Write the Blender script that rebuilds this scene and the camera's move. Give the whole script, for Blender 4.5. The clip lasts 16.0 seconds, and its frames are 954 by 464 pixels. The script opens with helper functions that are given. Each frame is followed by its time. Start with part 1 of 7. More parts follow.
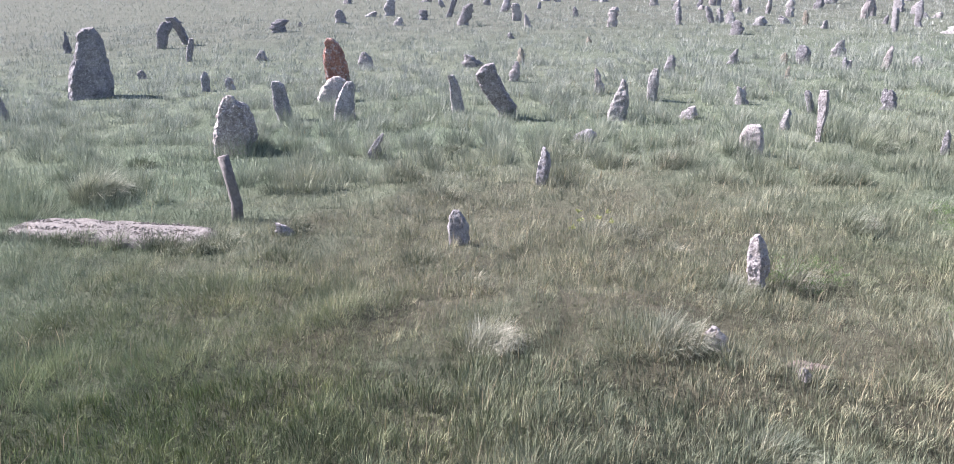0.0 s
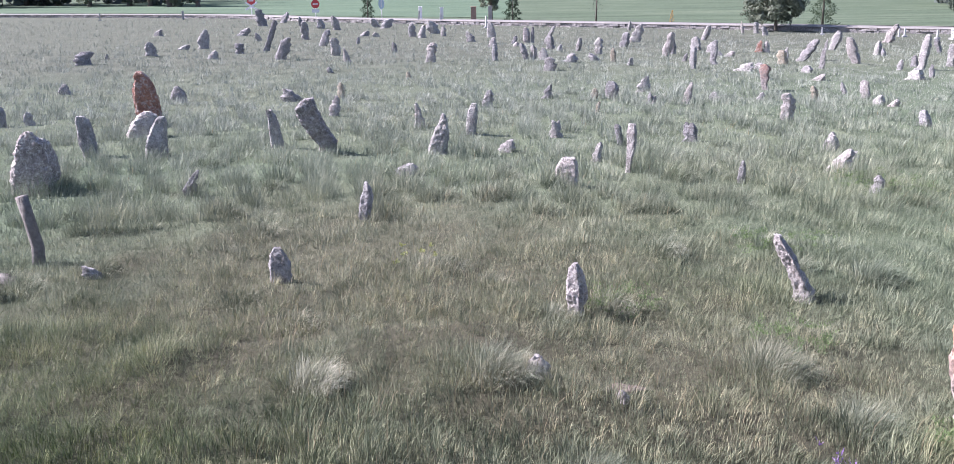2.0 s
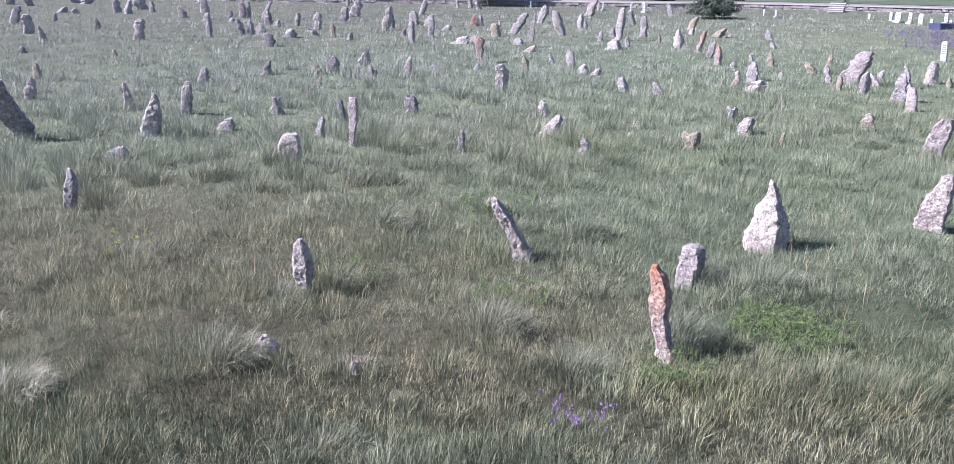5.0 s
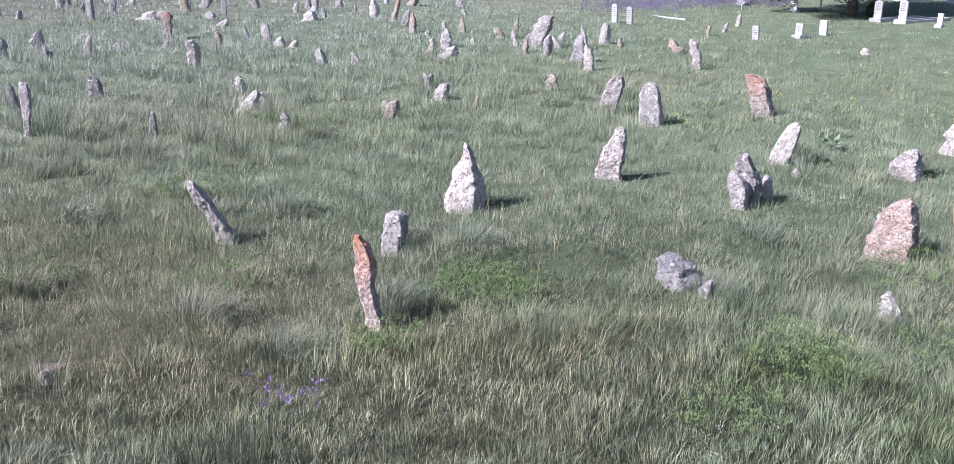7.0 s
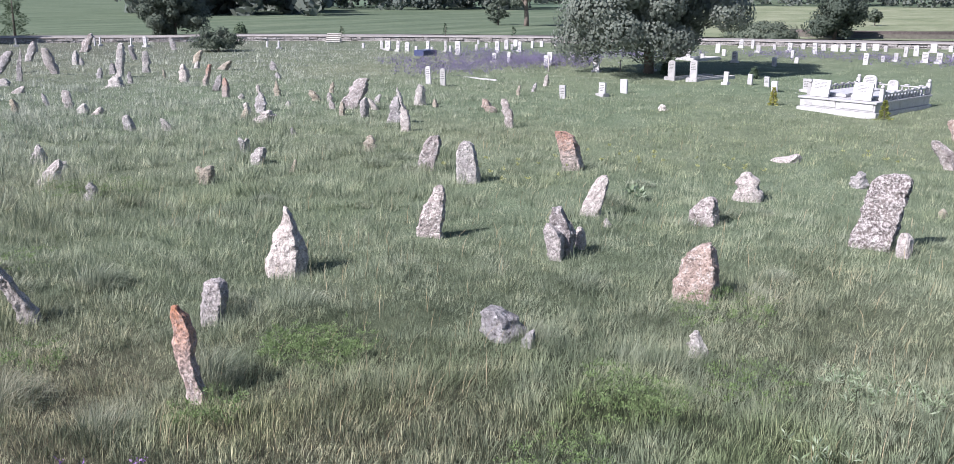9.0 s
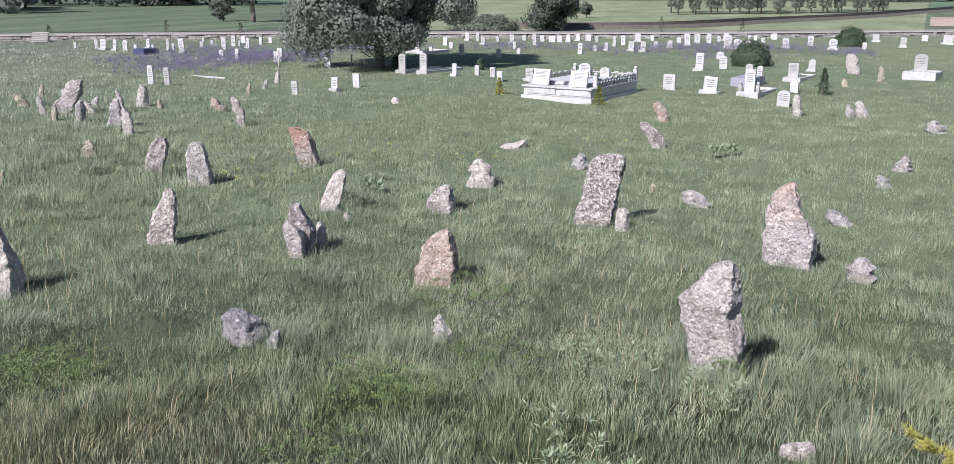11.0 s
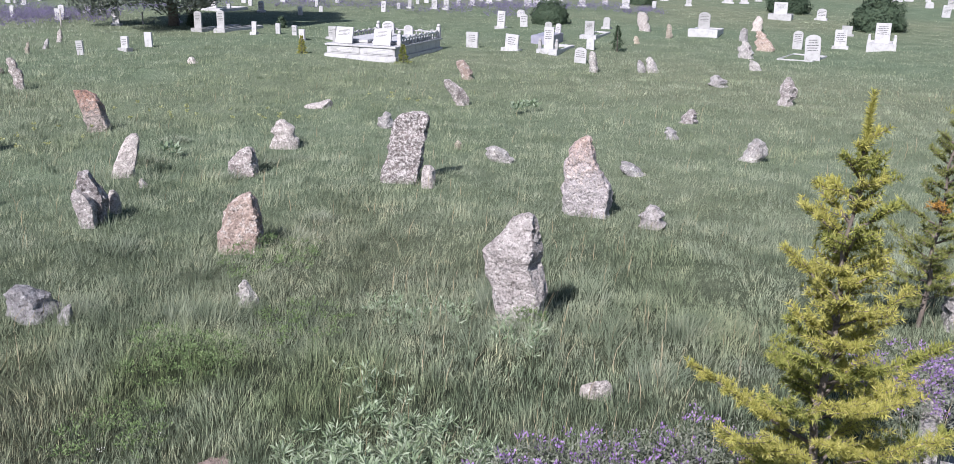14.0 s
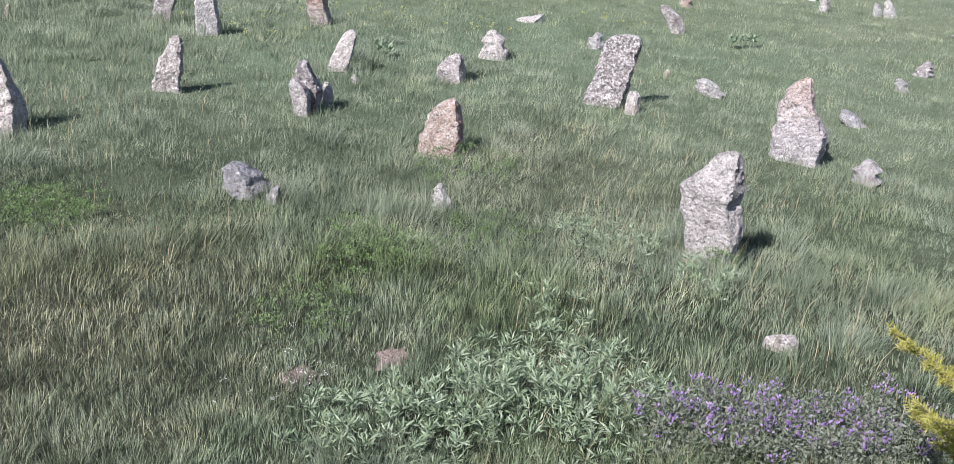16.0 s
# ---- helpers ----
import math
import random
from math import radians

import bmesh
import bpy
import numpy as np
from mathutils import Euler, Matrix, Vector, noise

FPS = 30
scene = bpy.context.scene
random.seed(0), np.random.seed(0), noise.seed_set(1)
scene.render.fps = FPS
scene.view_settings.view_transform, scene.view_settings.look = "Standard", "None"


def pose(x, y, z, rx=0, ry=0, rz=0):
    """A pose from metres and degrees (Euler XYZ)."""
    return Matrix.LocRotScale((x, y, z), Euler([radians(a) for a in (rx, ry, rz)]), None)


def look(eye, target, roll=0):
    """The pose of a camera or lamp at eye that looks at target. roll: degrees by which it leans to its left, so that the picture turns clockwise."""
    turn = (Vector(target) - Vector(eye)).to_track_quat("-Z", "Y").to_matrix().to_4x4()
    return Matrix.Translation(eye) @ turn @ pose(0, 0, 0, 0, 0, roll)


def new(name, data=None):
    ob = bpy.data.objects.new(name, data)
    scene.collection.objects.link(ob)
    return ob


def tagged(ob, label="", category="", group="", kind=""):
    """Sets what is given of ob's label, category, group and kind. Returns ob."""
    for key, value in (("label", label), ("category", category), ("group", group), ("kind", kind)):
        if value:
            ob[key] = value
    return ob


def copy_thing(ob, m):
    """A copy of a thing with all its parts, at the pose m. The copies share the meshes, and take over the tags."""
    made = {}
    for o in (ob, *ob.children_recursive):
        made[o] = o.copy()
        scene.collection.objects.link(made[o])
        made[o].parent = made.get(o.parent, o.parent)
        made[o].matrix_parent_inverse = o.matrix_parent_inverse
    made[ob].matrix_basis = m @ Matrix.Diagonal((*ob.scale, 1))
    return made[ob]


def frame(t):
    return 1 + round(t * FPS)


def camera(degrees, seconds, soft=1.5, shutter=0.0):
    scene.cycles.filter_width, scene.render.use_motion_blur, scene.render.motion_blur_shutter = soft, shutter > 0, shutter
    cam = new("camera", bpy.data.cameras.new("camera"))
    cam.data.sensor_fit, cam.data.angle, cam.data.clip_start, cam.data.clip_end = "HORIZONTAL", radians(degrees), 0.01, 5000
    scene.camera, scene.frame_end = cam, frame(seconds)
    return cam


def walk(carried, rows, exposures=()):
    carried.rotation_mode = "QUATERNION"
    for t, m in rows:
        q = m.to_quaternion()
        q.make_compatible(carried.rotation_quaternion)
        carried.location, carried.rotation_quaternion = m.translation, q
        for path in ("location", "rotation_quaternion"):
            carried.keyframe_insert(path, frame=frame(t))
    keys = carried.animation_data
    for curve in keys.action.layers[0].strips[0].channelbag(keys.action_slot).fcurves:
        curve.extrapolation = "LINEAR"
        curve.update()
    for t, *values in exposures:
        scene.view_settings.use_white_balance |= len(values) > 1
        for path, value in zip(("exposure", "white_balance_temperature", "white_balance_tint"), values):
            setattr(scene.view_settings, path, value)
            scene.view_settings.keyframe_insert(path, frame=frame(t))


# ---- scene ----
cam = camera(53.18, 16.0, soft=0.5)
EYE = 3.4
PATH = [
    (0, -0, 0, 0, -0, -16.576, -2.016),
    (0.5, 0.015, 0.066, -0.016, -2.368, -15.907, -1.674),
    (1, 0.012, 0.059, -0.02, -4.383, -14.737, -1.225),
    (1.5, 0.023, 0.05, -0.016, -6.704, -14.065, -0.863),
    (2, 0.019, 0.021, 0, -10.941, -14.795, -0.653),
    (2.5, 0.017, -0.009, -0.002, -14.088, -14.658, -0.604),
    (3, 0.017, -0.036, 0.008, -16.18, -14.261, -0.288),
    (3.2, 0.019, -0.035, 0.007, -16.836, -14.355, -0.381),
    (5.3, 0.138, 0.018, -0.052, -29.669, -16.829, -0.491),
    (5.5, 0.122, -0.012, -0.043, -31.367, -17.263, -0.876),
    (6, 0.183, -0.031, -0.043, -37.015, -17.957, 0.045),
    (6.5, 0.28, -0.047, -0.05, -40.108, -17.647, 0.425),
    (7, 0.262, -0.072, -0.035, -44.901, -17.998, -0.061),
    (7.5, 0.222, -0.071, -0.033, -48.169, -17.028, -0.57),
    (8, 0.197, -0.094, -0.026, -50.754, -15.991, 0.027),
    (8.2, 0.201, -0.1, -0.026, -51.608, -15.503, -0.034),
    (10.3, 0.243, -0.14, -0.045, -64.942, -14.841, 0.548),
    (10.5, 0.237, -0.138, -0.052, -66.605, -15.151, 0.392),
    (11, 0.228, -0.175, -0.042, -71.626, -14.618, 0.122),
    (11.5, 0.227, -0.192, -0.036, -75.285, -14.793, 0.413),
    (12, 0.212, -0.219, -0.031, -78.766, -14.181, 0.11),
    (12.5, 0.205, -0.243, -0.033, -82.127, -13.541, 0.039),
    (13, 0.21, -0.257, -0.04, -84.166, -12.836, 0.185),
    (13.5, 0.207, -0.264, -0.04, -85.173, -15.342, 0.314),
    (14, 0.228, -0.248, -0.051, -83.3, -16.922, 1.039),
    (14.5, 0.217, -0.238, -0.054, -79.553, -18.003, 1.89),
    (15, 0.233, -0.213, -0.059, -76.464, -19.535, 3.105),
    (15.5, 0.242, -0.209, -0.066, -74.264, -20.844, 3.974),
    (16, 0.263, -0.197, -0.088, -71.622, -22.096, 4.573),
]


def aim(x, y, z, yaw, pitch, roll):
    """The camera's pose from its place, its heading to the left, its pitch up and its lean to the left, in degrees."""
    w, p = radians(yaw), radians(pitch)
    eye = Vector((x, y, EYE + z))
    return look(eye, eye + Vector((-math.sin(w) * math.cos(p), math.cos(w) * math.cos(p), math.sin(p))), roll)


walk(cam, [(t, aim(*row)) for t, *row in PATH],
     exposures=[(0.0, 1.69, 5850, 29), (1.5, 1.58, 5780, 30), (3.2, 1.39, 5700, 30), (5.5, 1.28, 5600, 32), (7.0, 1.23, 5620, 28), (8.0, 1.16, 5820, 25), (9.0, 1.06, 5860, 23), (11.0, 0.83, 5920, 20), (13.0, 0.78, 5880, 21), (14.0, 0.82, 5830, 21), (16.0, 0.94, 5800, 18)])

# ---- light ----
SUN_AZ, SUN_EL = -70.0, 42.0
world = bpy.data.worlds.new("sky")
scene.world = world
world.use_nodes = True
sky = world.node_tree.nodes.new("ShaderNodeTexSky")
sky.sky_type, sky.sun_disc = "NISHITA", False
sky.sun_elevation, sky.sun_rotation = radians(SUN_EL), radians(SUN_AZ)
world.node_tree.nodes["Background"].inputs["Strength"].default_value = 0.062
world.node_tree.links.new(sky.outputs[0], world.node_tree.nodes["Background"].inputs["Color"])
sun = new("sun", bpy.data.lights.new("sun", "SUN"))
sun.data.energy, sun.data.angle, sun.data.color = 4.9, radians(0.6), (1.0, 0.94, 0.84)
sd = Vector((math.sin(radians(SUN_AZ)) * math.cos(radians(SUN_EL)), math.cos(radians(SUN_AZ)) * math.cos(radians(SUN_EL)), math.sin(radians(SUN_EL))))
sun.matrix_world = look(sd * 50, (0, 0, 0))


# ---- materials ----
def mat_new(name, rough=0.8):
    m = bpy.data.materials.new(name)
    m.use_nodes = True
    n, l = m.node_tree.nodes, m.node_tree.links
    b = n["Principled BSDF"]
    b.inputs["Roughness"].default_value = rough
    return m, n, l, b


def tex(n, l, coord, scale, detail=4.0, rough=0.55, kind="ShaderNodeTexNoise"):
    t = n.new(kind)
    t.inputs["Scale"].default_value = scale
    if kind == "ShaderNodeTexNoise":
        t.inputs["Detail"].default_value = detail
        t.inputs["Roughness"].default_value = rough
    l.new(coord, t.inputs["Vector"])
    return t


def ramp(n, l, fac, stops):
    r = n.new("ShaderNodeValToRGB")
    while len(r.color_ramp.elements) < len(stops):
        r.color_ramp.elements.new(0.5)
    for e, (p, c) in zip(r.color_ramp.elements, stops):
        e.position = p
        e.color = (*c, 1) if len(c) == 3 else c
    l.new(fac, r.inputs[0])
    return r.outputs[0]


def mix(n, l, fac, a, b, mode="MIX"):
    x = n.new("ShaderNodeMix")
    x.data_type, x.blend_type = "RGBA", mode
    for sock, v in ((x.inputs[0], fac), (x.inputs[6], a), (x.inputs[7], b)):
        if isinstance(v, (int, float)):
            sock.default_value = v
        elif isinstance(v, tuple):
            sock.default_value = (*v, 1)
        else:
            l.new(v, sock)
    return x.outputs[2]


def bump(n, l, b, height, strength, distance):
    u = n.new("ShaderNodeBump")
    u.inputs["Strength"].default_value, u.inputs["Distance"].default_value = strength, distance
    l.new(height, u.inputs["Height"])
    l.new(u.outputs[0], b.inputs["Normal"])


DRY_ZONES = ((0.8, 11.2, 5.6, 0.62), (3.4, 7.6, 3.2, 0.55), (4.7, 4.6, 2.1, 0.4), (0.4, 6.2, 2.6, 0.3), (8.0, 15.0, 3.5, 0.2), (10.2, 2.2, 2.2, 0.2))


FRESH_ZONES = ((-2.8, 7.6, 3.4, 0.85), (-7.5, 14.0, 4.0, 0.45), (6.4, 5.85, 0.9, 0.7), (4.9, 5.5, 0.9, 0.5), (6.9, 2.9, 0.9, 0.7), (6.6, 1.6, 1.0, 0.4), (22.0, 6.0, 6.0, 0.4))


def zones(n, l, pos, places):
    """Where the meadow has withered or stays fresh: round patches with frayed edges, as a value from 0 to 1."""
    flat = n.new("ShaderNodeVectorMath")
    flat.operation = "MULTIPLY"
    flat.inputs[1].default_value = (1, 1, 0)
    l.new(pos, flat.inputs[0])
    fray = tex(n, l, pos, 0.9, 4.0, 0.65)
    total = None
    for x, y, r, k in places:
        d = n.new("ShaderNodeVectorMath")
        d.operation = "DISTANCE"
        d.inputs[1].default_value = (x, y, 0)
        l.new(flat.outputs[0], d.inputs[0])
        e = n.new("ShaderNodeMath")
        e.operation = "MULTIPLY_ADD"
        e.inputs[1].default_value = r * 1.5
        l.new(fray.outputs[0], e.inputs[0])
        l.new(d.outputs["Value"], e.inputs[2])
        m = n.new("ShaderNodeMapRange")
        m.inputs["From Min"].default_value, m.inputs["From Max"].default_value = r * 1.1, r * 1.85
        m.inputs["To Min"].default_value, m.inputs["To Max"].default_value = k, 0.0
        l.new(e.outputs[0], m.inputs["Value"])
        if total is None:
            total = m.outputs[0]
        else:
            x2 = n.new("ShaderNodeMath")
            x2.operation = "MAXIMUM"
            l.new(total, x2.inputs[0])
            l.new(m.outputs[0], x2.inputs[1])
            total = x2.outputs[0]
    return total


def grass_material(name, greens, drys, through_light=0.3, spread=0.26, sheen=0.0):
    """Blades: patches of blue-green, fresh green and withered colours at three scales, and a shade of its own for each blade."""
    m, n, l, b = mat_new(name, 0.75)
    geo = n.new("ShaderNodeNewGeometry")
    pos = geo.outputs["Position"]
    own = geo.outputs["Random Per Island"]
    mid = tex(n, l, pos, 1.5, 3.0, 0.65)
    clump = tex(n, l, pos, 4.2, 2.0, 0.6)
    big = tex(n, l, pos, 0.33, 2.0, 0.5)
    green = ramp(n, l, mid.outputs[0], [(0.3, greens[0]), (0.5, greens[1]), (0.7, greens[2])])
    fresh = ramp(n, l, big.outputs[0], [(0.54, (0, 0, 0)), (0.66, (0.4, 0.4, 0.4))])
    lush = n.new("ShaderNodeMath")
    lush.operation = "MAXIMUM"
    l.new(fresh, lush.inputs[0])
    l.new(zones(n, l, pos, FRESH_ZONES), lush.inputs[1])
    green = mix(n, l, lush.outputs[0], green, ramp(n, l, mid.outputs[0], [(0.3, greens[3]), (0.7, greens[4])]))
    dry = ramp(n, l, own, [(0.0, drys[0]), (0.5, drys[1]), (1.0, drys[2])])
    pick = ramp(n, l, own, [(0.1, (0.25, 0.25, 0.25)), (0.7, (1, 1, 1))])
    stray = ramp(n, l, clump.outputs[0], [(0.5, (0.05, 0.05, 0.05)), (0.72, (0.42, 0.42, 0.42))])
    where = n.new("ShaderNodeMath")
    where.operation, where.use_clamp = "ADD", True
    l.new(zones(n, l, pos, DRY_ZONES), where.inputs[0])
    l.new(stray, where.inputs[1])
    amount = n.new("ShaderNodeMath")
    amount.operation = "MULTIPLY"
    l.new(where.outputs[0], amount.inputs[0])
    l.new(pick, amount.inputs[1])
    col = mix(n, l, amount.outputs[0], green, dry)
    # Sheen of far northern grass is put into the colour as a silvery grey.
    if sheen:
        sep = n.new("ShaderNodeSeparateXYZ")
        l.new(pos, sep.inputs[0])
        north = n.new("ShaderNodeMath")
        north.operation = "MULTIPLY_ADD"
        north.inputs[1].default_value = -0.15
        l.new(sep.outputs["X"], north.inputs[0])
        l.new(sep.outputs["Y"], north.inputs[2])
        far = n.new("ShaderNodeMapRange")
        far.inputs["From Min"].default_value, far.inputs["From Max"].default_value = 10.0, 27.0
        far.inputs["To Max"].default_value = sheen
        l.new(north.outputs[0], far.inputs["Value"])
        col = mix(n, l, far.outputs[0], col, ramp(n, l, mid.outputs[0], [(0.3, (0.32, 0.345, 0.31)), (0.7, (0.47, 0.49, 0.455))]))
    tone = ramp(n, l, own, [(0.0, (1 - spread, 1 - spread, 1 - spread)), (0.5, (1, 1, 1)), (1.0, (1 + spread, 1 + spread * 0.97, 1 + spread * 0.9))])
    col = mix(n, l, 1.0, col, tone, "MULTIPLY")
    tuftwise = ramp(n, l, clump.outputs[0], [(0.32, (0.72, 0.74, 0.72)), (0.5, (1, 1, 1)), (0.68, (1.22, 1.2, 1.18))])
    col = mix(n, l, 1.0, col, tuftwise, "MULTIPLY")
    swell = tex(n, l, pos, 1.15, 4.0, 0.68)
    col = mix(n, l, 1.0, col, ramp(n, l, swell.outputs[0], [(0.36, (0.6, 0.63, 0.6)), (0.5, (1, 1, 1)), (0.64, (1.22, 1.2, 1.18))]), "MULTIPLY")
    l.new(col, b.inputs["Base Color"])
    b.inputs["Specular IOR Level"].default_value = 0.12
    tr = n.new("ShaderNodeBsdfTranslucent")
    l.new(col, tr.inputs["Color"])
    ms = n.new("ShaderNodeMixShader")
    ms.inputs[0].default_value = through_light
    l.new(b.outputs[0], ms.inputs[1])
    l.new(tr.outputs[0], ms.inputs[2])
    l.new(ms.outputs[0], n["Material Output"].inputs["Surface"])
    return m


def leaf_material(name, dark, mid, light, through_light=0.25):
    m, n, l, b = mat_new(name, 0.72)
    geo = n.new("ShaderNodeNewGeometry")
    info = n.new("ShaderNodeObjectInfo")
    col = ramp(n, l, geo.outputs["Random Per Island"], [(0.0, dark), (0.5, mid), (1.0, light)])
    shade = ramp(n, l, info.outputs["Random"], [(0.0, (0.8, 0.82, 0.8)), (1.0, (1.15, 1.12, 1.05))])
    col = mix(n, l, 1.0, col, shade, "MULTIPLY")
    l.new(col, b.inputs["Base Color"])
    b.inputs["Specular IOR Level"].default_value = 0.25
    tr = n.new("ShaderNodeBsdfTranslucent")
    l.new(col, tr.inputs["Color"])
    ms = n.new("ShaderNodeMixShader")
    ms.inputs[0].default_value = through_light
    l.new(b.outputs[0], ms.inputs[1])
    l.new(tr.outputs[0], ms.inputs[2])
    l.new(ms.outputs[0], n["Material Output"].inputs["Surface"])
    return m


def stone_material(name, c1, c2, lichen, amount, cap=None, grain=46.0, edge=0.13, crust_size=15.0, cap_amount=0.68):
    """Rough field stone: two base greys, pale or coloured lichen crusts, dark pits."""
    m, n, l, b = mat_new(name, 0.9)
    tc = n.new("ShaderNodeTexCoord")
    info = n.new("ShaderNodeObjectInfo")
    add = n.new("ShaderNodeVectorMath")
    add.operation = "ADD"
    l.new(tc.outputs["Object"], add.inputs[0])
    l.new(info.outputs["Location"], add.inputs[1])
    v = add.outputs[0]
    big = tex(n, l, v, 3.5, 5.0, 0.6)
    fine = tex(n, l, v, grain, 5.0, 0.7)
    vor = tex(n, l, v, 22.0, kind="ShaderNodeTexVoronoi")
    col = ramp(n, l, big.outputs[0], [(0.35, c1), (0.65, c2)])
    crust = tex(n, l, v, crust_size, 6.0, 0.8)
    lo = 0.62 - 0.22 * amount
    col = mix(n, l, ramp(n, l, crust.outputs[0], [(lo, (0, 0, 0)), (lo + edge, (1, 1, 1))]), col, lichen)
    if cap:
        sep = n.new("ShaderNodeSeparateXYZ")
        l.new(tc.outputs["Generated"], sep.inputs[0])
        wob = n.new("ShaderNodeMath")
        wob.operation = "MULTIPLY_ADD"
        wob.inputs[1].default_value = 2.2
        l.new(crust.outputs[0], wob.inputs[0])
        l.new(sep.outputs["Z"], wob.inputs[2])
        mr = n.new("ShaderNodeMapRange")
        mr.inputs["From Min"].default_value, mr.inputs["From Max"].default_value = 1.62, 2.25
        mr.inputs["To Max"].default_value = cap_amount
        l.new(wob.outputs[0], mr.inputs["Value"])
        col = mix(n, l, mr.outputs[0], col, cap)
    pits = ramp(n, l, fine.outputs[0], [(0.36, (0.42, 0.41, 0.40)), (0.45, (0.96, 0.96, 0.96)), (0.66, (1.22, 1.22, 1.22))])
    col = mix(n, l, 1.0, col, pits, "MULTIPLY")
    crack = tex(n, l, v, 11.0, 4.0, 0.9)
    col = mix(n, l, 1.0, col, ramp(n, l, crack.outputs[0], [(0.35, (0.55, 0.54, 0.54)), (0.45, (0.92, 0.92, 0.92)), (0.62, (1.15, 1.15, 1.15))]), "MULTIPLY")
    own = ramp(n, l, info.outputs["Random"], [(0.0, (0.82, 0.82, 0.84)), (1.0, (1.12, 1.1, 1.06))])
    col = mix(n, l, 1.0, col, own, "MULTIPLY")
    l.new(col, b.inputs["Base Color"])
    hs = n.new("ShaderNodeMath")
    hs.operation = "MULTIPLY_ADD"
    hs.inputs[1].default_value = 0.6
    l.new(vor.outputs["Distance"], hs.inputs[0])
    l.new(fine.outputs[0], hs.inputs[2])
    bump(n, l, b, hs.outputs[0], 0.9, 0.045)
    return m


def plain_material(name, c1, c2, scale=4.0, rough=0.8, bumps=0.3, bump_scale=30.0, metal=0.0):
    m, n, l, b = mat_new(name, rough)
    tc = n.new("ShaderNodeTexCoord")
    t = tex(n, l, tc.outputs["Object"], scale, 5.0, 0.65)
    l.new(ramp(n, l, t.outputs[0], [(0.3, c1), (0.7, c2)]), b.inputs["Base Color"])
    b.inputs["Metallic"].default_value = metal
    f = tex(n, l, tc.outputs["Object"], bump_scale, 4.0, 0.6)
    bump(n, l, b, f.outputs[0], bumps, 0.02)
    return m


def ground_material():
    m, n, l, b = mat_new("meadow_soil", 1.0)
    geo = n.new("ShaderNodeNewGeometry")
    v = geo.outputs["Position"]
    big, mid, fine = tex(n, l, v, 0.06, 4.0), tex(n, l, v, 0.9, 4.0), tex(n, l, v, 38.0, 5.0, 0.75)
    near = ramp(n, l, mid.outputs[0], [(0.3, (0.10, 0.121, 0.083)), (0.55, (0.13, 0.154, 0.108)), (0.75, (0.163, 0.185, 0.138))])
    grainy = ramp(n, l, fine.outputs[0], [(0.36, (0.5, 0.5, 0.5)), (0.62, (1.45, 1.45, 1.42))])
    near = mix(n, l, 1.0, near, grainy, "MULTIPLY")
    patch = ramp(n, l, big.outputs[0], [(0.4, (0.9, 1.0, 0.9)), (0.65, (1.15, 1.1, 1.0))])
    near = mix(n, l, 1.0, near, patch, "MULTIPLY")
    # Pale sheen of the distant northern grass is put into the ground colour.
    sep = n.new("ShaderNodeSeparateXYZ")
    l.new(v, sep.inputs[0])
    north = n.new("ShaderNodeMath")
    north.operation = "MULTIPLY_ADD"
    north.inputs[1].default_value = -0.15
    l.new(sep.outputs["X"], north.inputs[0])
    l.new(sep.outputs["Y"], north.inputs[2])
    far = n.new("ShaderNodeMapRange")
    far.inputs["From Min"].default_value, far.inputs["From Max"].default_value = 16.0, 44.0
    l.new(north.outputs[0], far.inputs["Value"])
    far_sheen = ramp(n, l, mid.outputs[0], [(0.3, (0.08, 0.09, 0.066)), (0.55, (0.11, 0.12, 0.09)), (0.75, (0.148, 0.156, 0.122))])
    # Dark soil near the standpoint, with the shade between blades put into its tone.
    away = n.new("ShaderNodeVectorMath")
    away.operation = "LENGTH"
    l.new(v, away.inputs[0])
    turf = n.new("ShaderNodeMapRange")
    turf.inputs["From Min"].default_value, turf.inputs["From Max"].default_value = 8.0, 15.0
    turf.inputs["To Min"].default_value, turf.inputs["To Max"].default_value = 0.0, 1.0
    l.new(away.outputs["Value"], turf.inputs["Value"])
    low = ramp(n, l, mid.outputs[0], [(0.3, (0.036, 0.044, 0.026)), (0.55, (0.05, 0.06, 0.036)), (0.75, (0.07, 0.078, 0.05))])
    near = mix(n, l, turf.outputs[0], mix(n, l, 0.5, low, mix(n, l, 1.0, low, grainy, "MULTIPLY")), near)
    near = mix(n, l, far.outputs[0], near, mix(n, l, 0.6, far_sheen, mix(n, l, 1.0, far_sheen, grainy, "MULTIPLY")))
    near = mix(n, l, zones(n, l, v, DRY_ZONES), near, ramp(n, l, fine.outputs[0], [(0.36, (0.058, 0.052, 0.036)), (0.62, (0.148, 0.132, 0.092))]))
    l.new(near, b.inputs["Base Color"])
    b.inputs["Specular IOR Level"].default_value = 0.1
    lumps, rough = tex(n, l, v, 1.9, 3.0, 0.6), n.new("ShaderNodeMath")
    rough.operation = "MULTIPLY_ADD"
    rough.inputs[1].default_value = 0.2
    l.new(fine.outputs[0], rough.inputs[0])
    l.new(lumps.outputs[0], rough.inputs[2])
    bump(n, l, b, rough.outputs[0], 0.8, 0.16)
    return m


